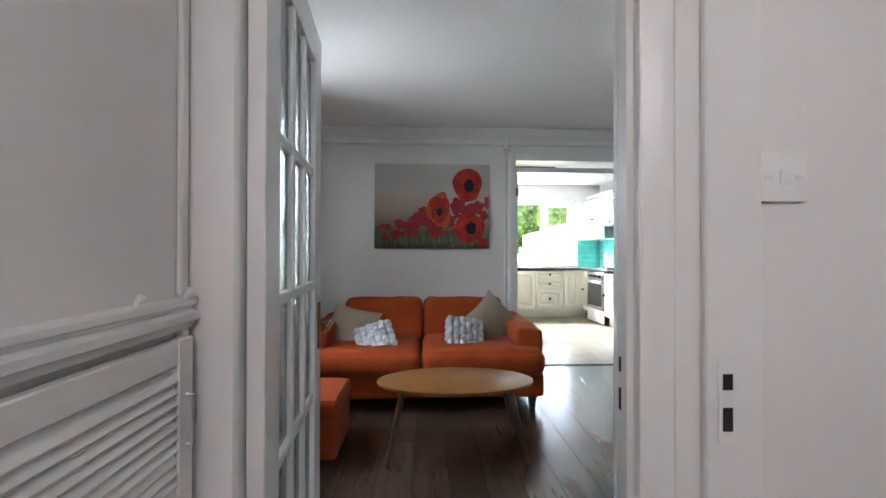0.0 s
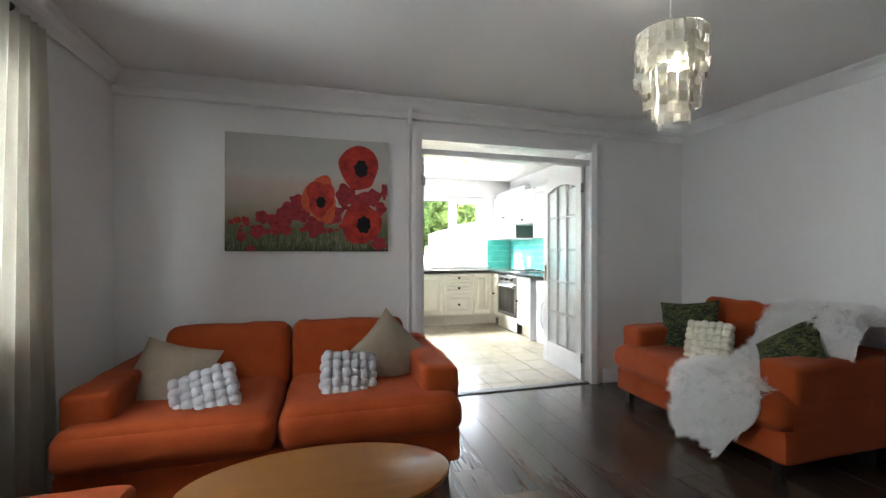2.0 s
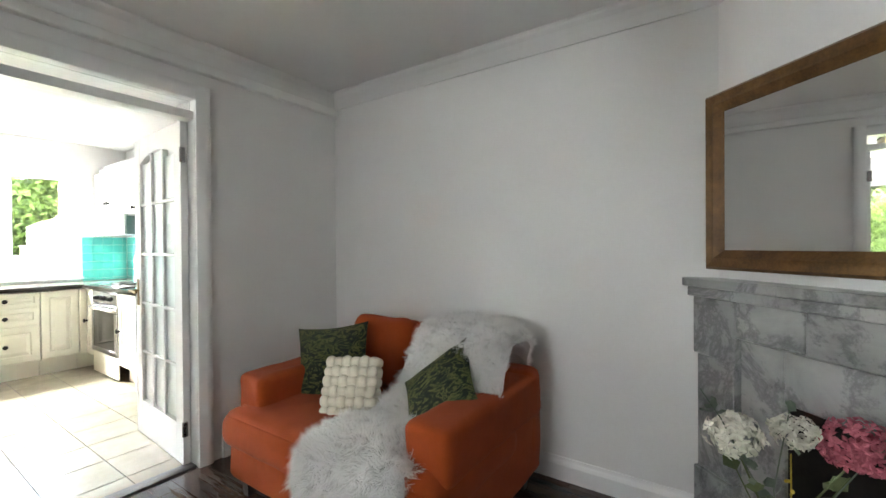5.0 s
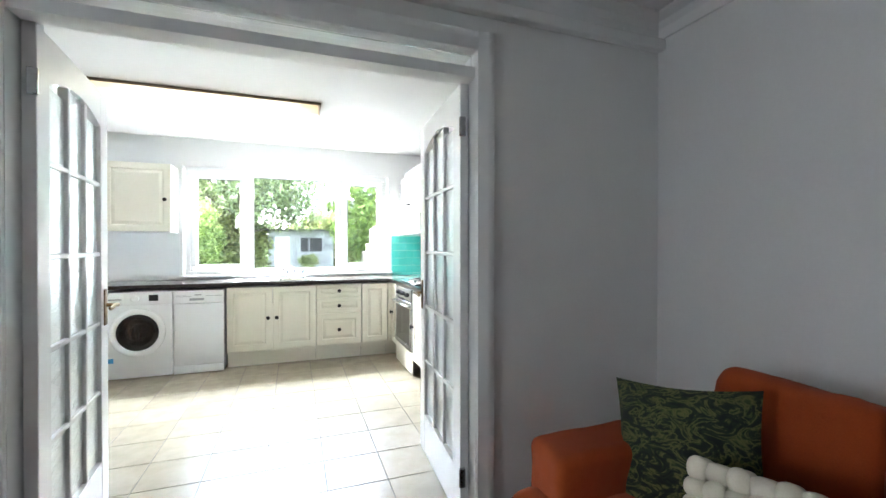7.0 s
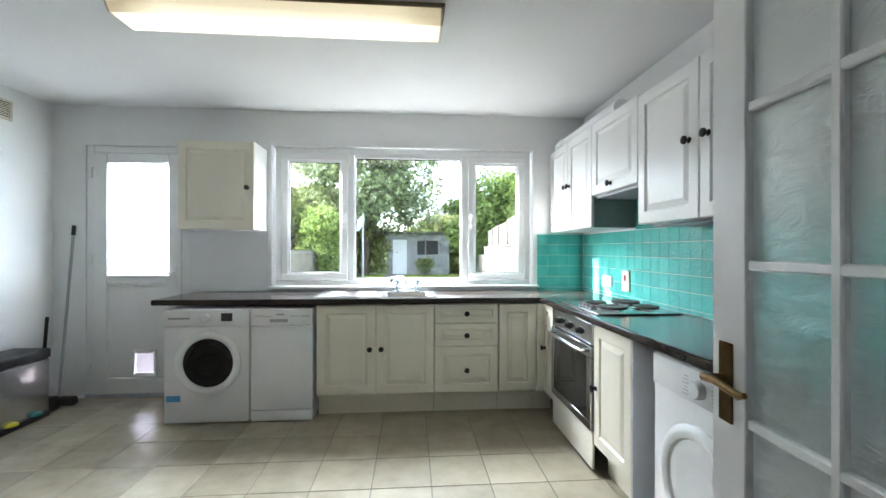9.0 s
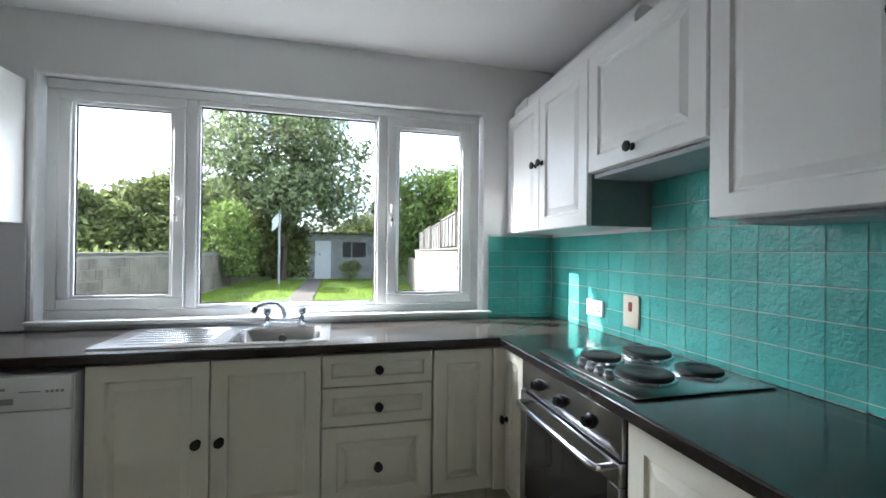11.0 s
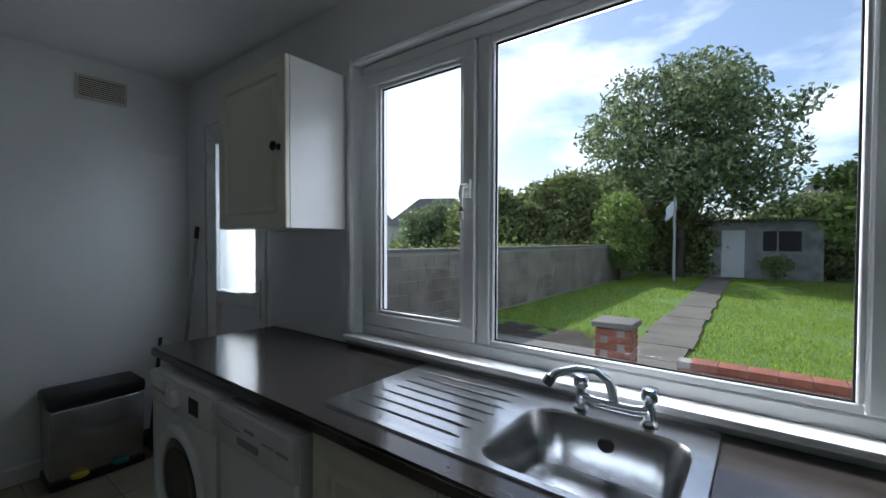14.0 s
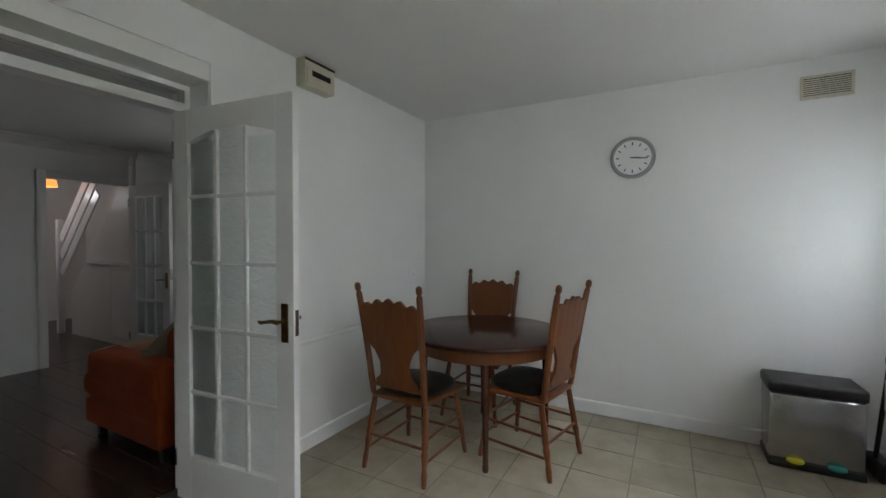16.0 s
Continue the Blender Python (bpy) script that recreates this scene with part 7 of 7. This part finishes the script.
def leaf_mat(name, dark, light):
    m = material(name, light, 0.55, 0, 0.35)
    geo = m.node_tree.nodes.new("ShaderNodeNewGeometry")
    col = ramp(m, geo.outputs["Random Per Island"], (0.0, dark), (0.75, light), (1.0, tuple(c * 1.35 for c in light)))
    to_base(m, col)
    tr = m.node_tree.nodes.new("ShaderNodeBsdfTranslucent")
    m.node_tree.links.new(col, tr.inputs["Color"])
    ad = m.node_tree.nodes.new("ShaderNodeMixShader")
    ad.inputs[0].default_value = 0.42
    out = m.node_tree.nodes["Material Output"]
    m.node_tree.links.new(m.node_tree.nodes["Principled BSDF"].outputs[0], ad.inputs[1])
    m.node_tree.links.new(tr.outputs[0], ad.inputs[2])
    m.node_tree.links.new(ad.outputs[0], out.inputs["Surface"])
    return m


LEAF_A = leaf_mat("grey_green_leaf", (0.05, 0.07, 0.03), (0.23, 0.285, 0.14))
LEAF_B = leaf_mat("mid_green_leaf", (0.05, 0.068, 0.02), (0.235, 0.275, 0.095))
LEAF_C = leaf_mat("bright_green_leaf", (0.05, 0.085, 0.018), (0.20, 0.28, 0.07))
BLADE = leaf_mat("grass_blade", (0.13, 0.20, 0.022), (0.34, 0.44, 0.06))

bm = bmesh.new()
bmesh.ops.create_grid(bm, x_segments=40, y_segments=40, size=400, matrix=pose(0, 300, G - 0.03))
tagged(new("ground", finish(bm, "ground", GRASSG)), "grassy ground reaching to the horizon", "ground", kind="structure")
setting("pavement_patio", boxes((-2.6, 3.7, KY1 + 0.1255, 11.45, G - 0.2, G)), CONC, "concrete patio outside the kitchen", "pavement")
setting("pavement_step", boxes((-2.6, 0.5, 11.452, 12.9, G - 0.2, G - 0.004)), CONC, "concrete strip running out from the patio", "pavement")
# dark uneven strip between the concrete and the left lawn
bed = bmesh.new()
bmesh.ops.create_grid(bed, x_segments=40, y_segments=16, size=1, matrix=pose(-1.1, 13.45, G - 0.015) @ Matrix.Diagonal((1.5, 0.55, 1, 1)))
for vt in bed.verts:
    vt.co.z += 0.035 * noise.noise(vt.co * 3.1) + 0.02 * noise.noise(vt.co * 9.0)
setting("soil_bed", bed, DARK_GROUND, "dark brown uneven strip of ground at the edge of the lawn", "soil", True)
rng = random.Random(4)
path_ob = thing("garden_path", "narrow concrete slab garden path between the lawns", "path", pose(0.95, 12.0, 0, 0, 0, 0.9))
y = -0.1
while y < 15.3:
    L = 0.9
    part("slab", boxes((-0.37 + rng.uniform(-0.04, 0.03), 0.37 + rng.uniform(-0.03, 0.04), y + 0.006, y + L - 0.006, G - 0.06, G + 0.012 + rng.uniform(-0.006, 0.006)), r=0.006), PATHM, path_ob)
    y += L


def card_mesh(name, centres, sizes, mat, rg, lift=0.3):
    """Many small leaves, each two triangles folded along the middle."""
    n = len(centres)
    a = rg.normal(size=(n, 3))
    a /= np.linalg.norm(a, axis=1)[:, None]
    b = rg.normal(size=(n, 3))
    b -= (b * a).sum(1)[:, None] * a
    b /= np.linalg.norm(b, axis=1)[:, None]
    c = np.cross(a, b)
    s = sizes[:, None]
    verts = np.stack([centres - a * s, centres + b * s * 0.45 + c * s * lift * 0.4, centres + a * s, centres - b * s * 0.45 + c * s * lift * 0.4], 1).reshape(-1, 3)
    faces = np.arange(n * 4).reshape(-1, 4)
    me = bpy.data.meshes.new(name)
    me.from_pydata(verts.tolist(), [], faces.tolist())
    me.materials.append(mat)
    return me


def crown_points(blobs, per, rg):
    """Leaf places on the skins of uneven clumps."""
    out = []
    for x, y, z, r in blobs:
        n = int(per * r * r)
        d = rg.normal(size=(n, 3))
        d /= np.linalg.norm(d, axis=1)[:, None]
        k = rg.uniform(0.55, 1.12, size=(n, 1)) * r
        out.append(np.array([[x, y, z]]) + d * k * np.array([[1, 1, 0.82]]))
    return np.concatenate(out)


def tree(name, label, base, height, spread, mat, seed, per=900, leaf=0.10, low=0.3, trunk=0.16, deep=0.6):
    rg = np.random.default_rng(seed)
    t_ = thing(name, label, "tree", pose(*base))
    bm = bmesh.new()
    limbs = []
    sweep(bm, [(0, 0, 0), (0.03, 0.02, height * 0.18), (-0.04, 0.03, height * 0.36), (0.02, 0, height * 0.6)], [trunk, trunk * 0.8, trunk * 0.6, trunk * 0.25], 10)
    blobs = []
    for k in range(14):
        a = 2.4 * k + rg.uniform(-0.3, 0.3)
        f = low + (1 - low) * (k + 0.5) / 14
        reach = spread * math.sin(math.pi * min(1, max(0.18, (f - low * 0.6) / (1 - low * 0.45)))) ** 0.7 * rg.uniform(0.55, 0.95)
        tip = (reach * math.cos(a), reach * math.sin(a) * deep, height * f * 0.93)
        sweep(bm, [(0, 0, height * (f * 0.45 + 0.06)), (tip[0] * 0.5, tip[1] * 0.5, height * (f * 0.7)), tip], [trunk * 0.32, trunk * 0.2, trunk * 0.06], 6)
        blobs.append((*tip, spread * rg.uniform(0.28, 0.42)))
        blobs.append((tip[0] * 0.5, tip[1] * 0.5, tip[2] * 0.92 + height * 0.05, spread * rg.uniform(0.26, 0.38)))
        for q in range(3):
            blobs.append((tip[0] + rg.uniform(-0.4, 0.4) * spread, tip[1] + rg.uniform(-0.3, 0.3) * spread, tip[2] + rg.uniform(-0.14, 0.2) * height * 0.6, spread * rg.uniform(0.08, 0.18)))
    blobs.append((0, 0, height * 0.94, spread * 0.22))
    part("trunk", bm, BARK, t_)
    p = crown_points(blobs, per, rg)
    p = p[p[:, 2] > height * low * 0.55]
    part("crown", card_mesh("crown", p, rg.uniform(0.6, 1.3, len(p)) * leaf, mat, rg), mat, t_)
    return t_


tree("apple_tree", "large grey-green leafy tree at the end of the lawn", (-0.75, 27.4, G), 9.2, 4.3, LEAF_A, 1, 300, 0.13, 0.37, 0.2)
tree("garden_tree", "rounded leafy tree behind the block wall", (-6.2, 27.0, G), 4.4, 3.2, LEAF_B, 2, 700, 0.13, 0.2)
tree("garden_tree", "rounded leafy tree behind the block wall", (-8.9, 25.0, G), 3.9, 2.6, LEAF_B, 3, 700, 0.13, 0.2)
tree("garden_tree", "low leafy tree far behind the block wall", (-17.0, 34.0, G), 3.0, 3.4, LEAF_A, 4, 420, 0.16, 0.12)
tree("garden_tree", "sunlit leafy tree behind the fence", (6.9, 25.0, G), 5.2, 3.0, LEAF_C, 5, 700, 0.13, 0.2)
tree("garden_tree", "sunlit leafy tree behind the fence", (9.0, 22.0, G), 5.6, 2.8, LEAF_C, 15, 700, 0.13, 0.2)
tree("garden_tree", "dark leafy tree behind the shed", (4.6, 33.0, G), 3.5, 3.2, LEAF_B, 6, 620, 0.14, 0.15)
tree("garden_tree", "dark leafy tree behind the shed", (-4.8, 32.0, G), 5.4, 3.6, LEAF_B, 7, 620, 0.14, 0.12)
tree("garden_tree", "low dark leafy tree beside the shed", (-1.3, 28.6, G), 3.6, 2.2, LEAF_B, 8, 900, 0.12, 0.06)
tree("garden_tree", "low dark leafy tree beside the shed", (4.3, 29.6, G), 3.2, 1.6, LEAF_B, 13, 900, 0.12, 0.06)
tree("garden_tree", "pale leafy tree far behind the block wall", (-13.2, 26.0, G), 3.3, 2.8, LEAF_A, 17, 700, 0.12, 0.15)
rg = np.random.default_rng(9)
ivy = thing("climbing_shrub", "bright green climbing shrub growing over the block wall", "shrub", pose(-2.45, 24.0, G) @ Matrix.Diagonal((1.15, 1.15, 1.18, 1)))
bm = bmesh.new()
sweep(bm, [(0.1, 0, 0), (0.05, 0.1, 0.8), (0, 0.2, 1.8)], [0.05, 0.04, 0.02], 8)
part("trunk", bm, BARK, ivy)
blobs = [(rg.uniform(-0.5, 0.55), rg.uniform(-1.0, 1.0), z, rg.uniform(0.32, 0.6)) for z in (0.75, 1.0, 1.3, 1.5, 1.7, 1.9, 2.1, 2.35, 2.6) for _ in range(2)]
pts_ = crown_points(blobs, 1900, rg)
part("crown", card_mesh("crown", pts_, rg.uniform(0.6, 1.3, len(pts_)) * 0.075, LEAF_C, rg), LEAF_C, ivy)
hedge_pts = np.stack([rg.uniform(-5.2, -2.95, 2600), rg.uniform(9, 27, 2600), np.abs(rg.normal(1.02, 0.16, 2600))], 1)
tagged(new("shrubbery", card_mesh("shrubbery", hedge_pts, rg.uniform(0.05, 0.10, 2600), LEAF_B, rg)), "low mixed foliage along the neighbour's side of the wall", "shrubbery", kind="stuff")

# grass blades over both lawns
rg = np.random.default_rng(12)
n = 75000
gx, gy = rg.uniform(-2.55, 5.0, n), 11.8 + 16.5 * rg.random(n) ** 1.5
mid = 0.95 - (gy - 12.0) * 0.0157
bare = np.array([noise.noise(Vector((a * 0.9, b * 0.55, 3.0))) for a, b in zip(gx, gy)])
keep = (np.abs(gx - mid) > 0.36 + 0.09 * rg.random(n)) & (gx < 3.66 + (gy - 12.0) * 0.105) & ((gx > mid) | (gy > 13.55 - 0.33 * np.minimum(gx, 0))) & (bare < 0.22 + 0.25 * rg.random(n))
gx, gy = gx[keep], gy[keep]
n = len(gx)
h = rg.uniform(0.03, 0.075, n)
an = rg.uniform(0, 2 * np.pi, n)
w = 0.007
lx, ly = rg.normal(0, 0.02, n), rg.normal(0, 0.02, n)
base_z = np.full(n, G - 0.032)
V = np.stack([np.stack([gx - w * np.cos(an), gy - w * np.sin(an), base_z], 1), np.stack([gx + w * np.cos(an), gy + w * np.sin(an), base_z], 1), np.stack([gx + lx, gy + ly, base_z + h], 1)], 1).reshape(-1, 3)
me = bpy.data.meshes.new("lawn_grass")
me.from_pydata(V.tolist(), [], np.arange(n * 3).reshape(-1, 3).tolist())
me.materials.append(BLADE)
tagged(new("lawn_grass", me), "sunlit mown grass with worn patches", "grass", kind="stuff")
dn = 260
dx, dy = rg.uniform(1.45, 3.5, dn), 12 + 14 * rg.random(dn) ** 1.6
tagged(new("lawn_dandelions", card_mesh("lawn_dandelions", np.stack([dx, dy, np.full(dn, G + 0.03)], 1), np.full(dn, 0.018), YEL, rg)), "small yellow dandelions in the lawn", "flowers", kind="stuff")

# block wall, rendered wall with fence panels
bw = thing("block_wall", "grey concrete block garden wall with a flat coping", "garden wall")
part("mortar", boxes((-2.80, -2.60, 8.46, 28.0, G - 0.1, 1.20)), MORTAR, bw)
blk = finish(boxes((-0.107, 0.107, -0.215, 0.215, -0.102, 0.102), r=0.005), "block", BLOCKM, False)
for row in range(6):
    yy = 8.70 + (0.22 if row % 2 else 0)
    while yy < 27.6:
        part("block", blk, BLOCKM, bw, m=pose(-2.70 + rng.uniform(-0.004, 0.004), yy, G + 0.107 + row * 0.215))
        yy += 0.44
yy = 8.46
while yy < 27.8:
    part("coping", boxes((-2.84, -2.56, yy + 0.004, yy + 0.596, 1.201, 1.25), r=0.006), CONC, bw)
    yy += 0.6
SPLAY = pose(3.72, 12.0, 0, 0, 0, -6) @ pose(-3.72, -12.0, 0)
rw = thing("rendered_wall", "pale rendered garden wall", "garden wall", SPLAY)
part("wall", boxes((3.72, 3.90, 9.9, 20.0, G - 0.1, 1.36)), RENDER_W, rw, smooth=False)
part("coping", boxes((3.69, 3.93, 9.9, 20.02, 1.361, 1.40), r=0.006), CONC, rw)
bwk = thing("lower_wall", "grey block wall beyond the rendered wall", "garden wall", SPLAY)
part("wall", boxes((3.78, 3.95, 20.1, 27.6, G - 0.1, 1.05)), BLOCKM, bwk, smooth=False)
first = thing("fence_panel", "weathered grey timber fence panel standing on the wall", "fence", SPLAY @ pose(3.86, 10.2, 1.401), "fence panels")
for k in range(6):
    part("board", boxes((-0.012, 0.006, 0.03, 1.80, 0.0, 0.108), r=0.002), FENCEW, first, m=pose(0.004 * (k % 2), 0, 0.004 + k * 0.088, 0, 3.5 - 0.6 * (k % 3)))
for yb in (0.05, 0.46, 0.90, 1.34, 1.77):
    part("batten", boxes((-0.034, -0.014, yb - 0.02, yb + 0.02, 0.0, 0.535), r=0.002), FENCEW, first)
part("cap_rail", boxes((-0.036, 0.022, 0.03, 1.80, 0.538, 0.56), r=0.003), FENCEW, first)
part("post", boxes((-0.05, 0.05, -0.075, 0.025, 0.0, 0.58), r=0.004), BARK, first, "dark timber post")
for k in range(1, 5):
    copy_thing(first, SPLAY @ pose(3.86, 10.2 + k * 1.9, 1.401 + (0.0, 0.03, 0.0, 0.02, 0.0)[k]))

# pier and low brick wall at the patio's edge
pier = thing("brick_pier", "red brick pier with a flat concrete cap", "pier", pose(0.83, 11.6, G))
part("mortar", boxes((-0.165, 0.165, -0.165, 0.165, 0, 0.62)), MORTAR, pier)
for row in range(8):
    for k in range(4):
        part("brick", boxes((-0.175, 0.045, 0.125, 0.178, 0.004, 0.072), r=0.003), BRICKM, pier, m=pose(0, 0, row * 0.077, 0, 0, 90 * k + (180 if row % 2 else 0)) @ Matrix.Diagonal((-1 if row % 2 else 1, 1, 1, 1)))
part("cap", boxes((-0.21, 0.21, -0.21, 0.21, 0.625, 0.69), r=0.01), CONC, pier)
low = thing("low_brick_wall", "low red brick wall edging the lawn", "garden wall", pose(1.42, 11.52, G))
part("mortar", boxes((0, 2.26, 0.02, 0.20, 0, 0.36)), MORTAR, low)
brick = finish(boxes((0.004, 0.221, 0.0, 0.215, 0.004, 0.071), r=0.003), "brick", BRICKM, False)
for row in range(5):
    xx = -0.11 if row % 2 else 0.0
    while xx < 2.05:
        part("brick", brick, BRICKM, low, m=pose(xx + 0.112, 0, row * 0.075))
        xx += 0.225

# washing-line pole and shed
pole = thing("clothes_pole", "tall grey clothes-line pole with a white cloth tied to it", "pole", pose(-0.62, 25.0, G))
bm = bmesh.new()
rod(bm, (0, 0, 0), (0, 0, 3.3), 0.06, 0.045)
part("post", bm, GREYP, pole)
bm = puffy(0.34, 0.10, 0.7, 6, 0.6, 0.2, 0.25, 3)
part("cloth", moved(bm, -0.12, 0, 2.75, 0, 20, 0), varied("pale_cloth", (0.5, 0.56, 0.66), (0.75, 0.78, 0.82), 0.9, 3, 30, 0.3), pole)
shed = thing("garden_shed", "low whitewashed garden shed with a door and window", "shed", pose(0.35, 28.2, G))
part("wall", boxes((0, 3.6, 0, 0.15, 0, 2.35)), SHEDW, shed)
part("roof", boxes((-0.15, 3.75, -0.2, 2.4, 2.36, 2.46)), SLATE, shed)
sd = part("door", boxes((0.35, 1.15, -0.03, -0.001, 0.02, 2.0), r=0.005), varied("pale_door_boards", (0.45, 0.48, 0.5), (0.6, 0.62, 0.63), 0.7, 4, 30, 0.2, stretch=(8, 1, 1)), shed)
shw = part("window", boxes((1.75, 2.95, -0.02, -0.001, 1.15, 1.95)), DARK, shed, "dark shed window")
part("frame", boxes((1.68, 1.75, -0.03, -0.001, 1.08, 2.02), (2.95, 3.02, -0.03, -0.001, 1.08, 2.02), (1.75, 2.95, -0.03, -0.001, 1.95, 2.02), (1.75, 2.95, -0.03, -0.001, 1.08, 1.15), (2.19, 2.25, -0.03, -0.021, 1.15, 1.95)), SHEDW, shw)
shrub2 = thing("round_shrub", "small dark round shrub by the shed", "shrub", pose(2.5, 27.0, G))
bm = bmesh.new()
rod(bm, (0, 0, 0), (0, 0, 0.5), 0.03)
part("trunk", bm, BARK, shrub2)
pts_ = crown_points([(0, 0, 0.55, 0.5), (0.2, 0.1, 0.75, 0.35), (-0.2, 0, 0.7, 0.35)], 2600, rg)
part("crown", card_mesh("crown", pts_, rg.uniform(0.6, 1.2, len(pts_)) * 0.06, LEAF_B, rg), LEAF_B, shrub2)


def house(label, m, w, d, h, ridge, windows=(), chimney=0.3):
    hs = thing("house", label, "house", m)
    part("wall", boxes((-w / 2, w / 2, 0, d, 0, h)), PEBBLE, hs, smooth=False)
    bm = bmesh.new()
    e = 0.35
    vs = [bm.verts.new(p) for p in ((-w / 2 - e, -e, h + 0.01), (w / 2 + e, -e, h + 0.01), (w / 2 + e, d + e, h + 0.01), (-w / 2 - e, d + e, h + 0.01), (-w / 2 + d * 0.4, d / 2, ridge), (w / 2 - d * 0.4, d / 2, ridge))]
    for f in ((0, 1, 5, 4), (1, 2, 5), (2, 3, 4, 5), (3, 0, 4), (3, 2, 1, 0)):
        bm.faces.new([vs[k] for k in f])
    rf = part("roof", bm, SLATE, hs, smooth=False)
    part("chimney", boxes((w * chimney - 0.35, w * chimney + 0.35, d / 2 - 0.3, d / 2 + 0.3, ridge - 0.8, ridge + 1.0)), BRICKM, rf, smooth=False)
    for x, z in windows:
        wd = part("window", boxes((x - 0.6, x + 0.6, -0.03, -0.001, z, z + 1.1)), DARK, hs, smooth=False)
        part("frame", boxes((x - 0.68, x - 0.6, -0.05, -0.001, z - 0.08, z + 1.18), (x + 0.6, x + 0.68, -0.05, -0.001, z - 0.08, z + 1.18), (x - 0.6, x + 0.6, -0.05, -0.001, z + 1.1, z + 1.18), (x - 0.6, x + 0.6, -0.05, -0.001, z - 0.08, z)), UPVC, wd, smooth=False)
    return hs


house("distant pebbledashed bungalow with a slate hipped roof", pose(-29.0, 45.0, G, 0, 0, 30), 11, 8, 3.2, 6.9, ((-3, 1.1), (2.5, 1.1)))
house("distant pebbledashed bungalow with a slate hipped roof", pose(-38.0, 40.0, G, 0, 0, 40), 11, 8, 3.2, 7.0, ((-3, 1.1), (2.5, 1.1)))
house("distant pebbledashed house with a slate hipped roof", pose(-27.0, 62.0, G, 0, 0, 15), 12, 8, 4.6, 7.8, ((-3, 1.1), (2.5, 1.1)))
house("distant pebbledashed house with a slate hipped roof", pose(10.0, 66.0, G), 13, 8, 5.0, 8.6, ((-3, 1.1), (2.5, 1.1)), 0.1)
# added house: closes the side window's outlook and keeps direct sun off it
house("plain pebbledashed house added outside the side window to block sun", pose(-8.2, -3.0, G), 7.0, 10.5, 5.2, 7.6, (), 0.1)

# ---- pieces of the floors and tiled walls ----
PW, PL = 0.192, 1.29
plank = finish(boxes((-PW / 2 + 0.0008, PW / 2 - 0.0008, -PL / 2 + 0.0008, PL / 2 - 0.0008, -0.012, 0.0), r=0.0012), "plank", LAMINATE, False)
rng = random.Random(2)
i = 0
x = LX0 + PW / 2
while x < LX1 + PW / 2:
    y = 0.86 - rng.uniform(0.0, 1.0) + PL / 2
    while y - PL / 2 < 4.42:
        lo, hi = max(y - PL / 2, 0.82), min(y + PL / 2, 4.428)
        wide0, wide1 = x - PW / 2, min(x + PW / 2, LX1)
        if hi - lo > 0.04 and wide1 - wide0 > 0.03:
            if hi - lo > PL - 0.001 and wide1 - wide0 > PW - 0.001:
                part("plank", plank, LAMINATE, floor_living, m=pose(x, y, 0))
            else:
                part("plank", boxes((wide0 + 0.0008, wide1 - 0.0008, lo + 0.0008, hi - 0.0008, -0.012, 0.0), r=0.0012), LAMINATE, floor_living, smooth=False)
        y += PL
    x += PW

T = 0.325
x = 1.58 - 9 * T
while x < KX1:
    y = 7.26 - 9 * T
    while y < KY1:
        a, b, c, d = max(x, KX0), min(x + T, KX1), max(y, 4.515), min(y + T, KY1)
        if b - a > 0.02 and d - c > 0.02:
            part("floor_tile", boxes((a + 0.0025, b - 0.0025, c + 0.0025, d - 0.0025, -0.006, 0.0), r=0.0012), FLOOR_TILE, floor_kitchen, smooth=False)
        y += T
    x += T

# splashback: courses of teal tiles in a grout bed
splash = thing("tiled_splashback", "teal glazed ceramic tile splashback with pale grout", "splashback")
part("grout", boxes((2.965, KX1 - 0.003, KY1 - 0.004, KY1 - 0.0008, 0.9125, 1.446), (KX1 - 0.004, KX1 - 0.0008, 5.40, KY1 - 0.0045, 0.9125, 1.432), (KX1 - 0.004, KX1 - 0.0008, 6.648, 7.25, 1.4325, 1.66)), TGROUT, splash)
for zi, (z0, z1) in enumerate(((0.9135, 0.9378), (0.9402, 1.0378), (1.0402, 1.1378), (1.1402, 1.2378), (1.2402, 1.3378), (1.3402, 1.4315), (1.4355, 1.5378), (1.5402, 1.6555))):
    x = 2.967
    while x < KX1 - 0.02 and z1 < 1.44:
        xb = min(x + TILE_W, KX1 - 0.008)
        part("tile", boxes((x + 0.0005, xb - 0.0005, KY1 - 0.0058, KY1 - 0.0041, z0, z1), r=0.0012), TEAL, splash, smooth=False)
        x += TILE_W
    y = KY1 - 0.009
    while y > 5.41:
        ya = max(y - TILE_W, 5.40)
        lo, hi = (ya, y) if z1 < 1.44 else (max(ya, 6.648), min(y, 7.247))
        if hi - lo > 0.01:
            part("tile", boxes((KX1 - 0.0058, KX1 - 0.0041, lo + 0.0005, hi - 0.0005, z0, z1), r=0.0012), TEAL, splash, smooth=False)
        y -= TILE_W
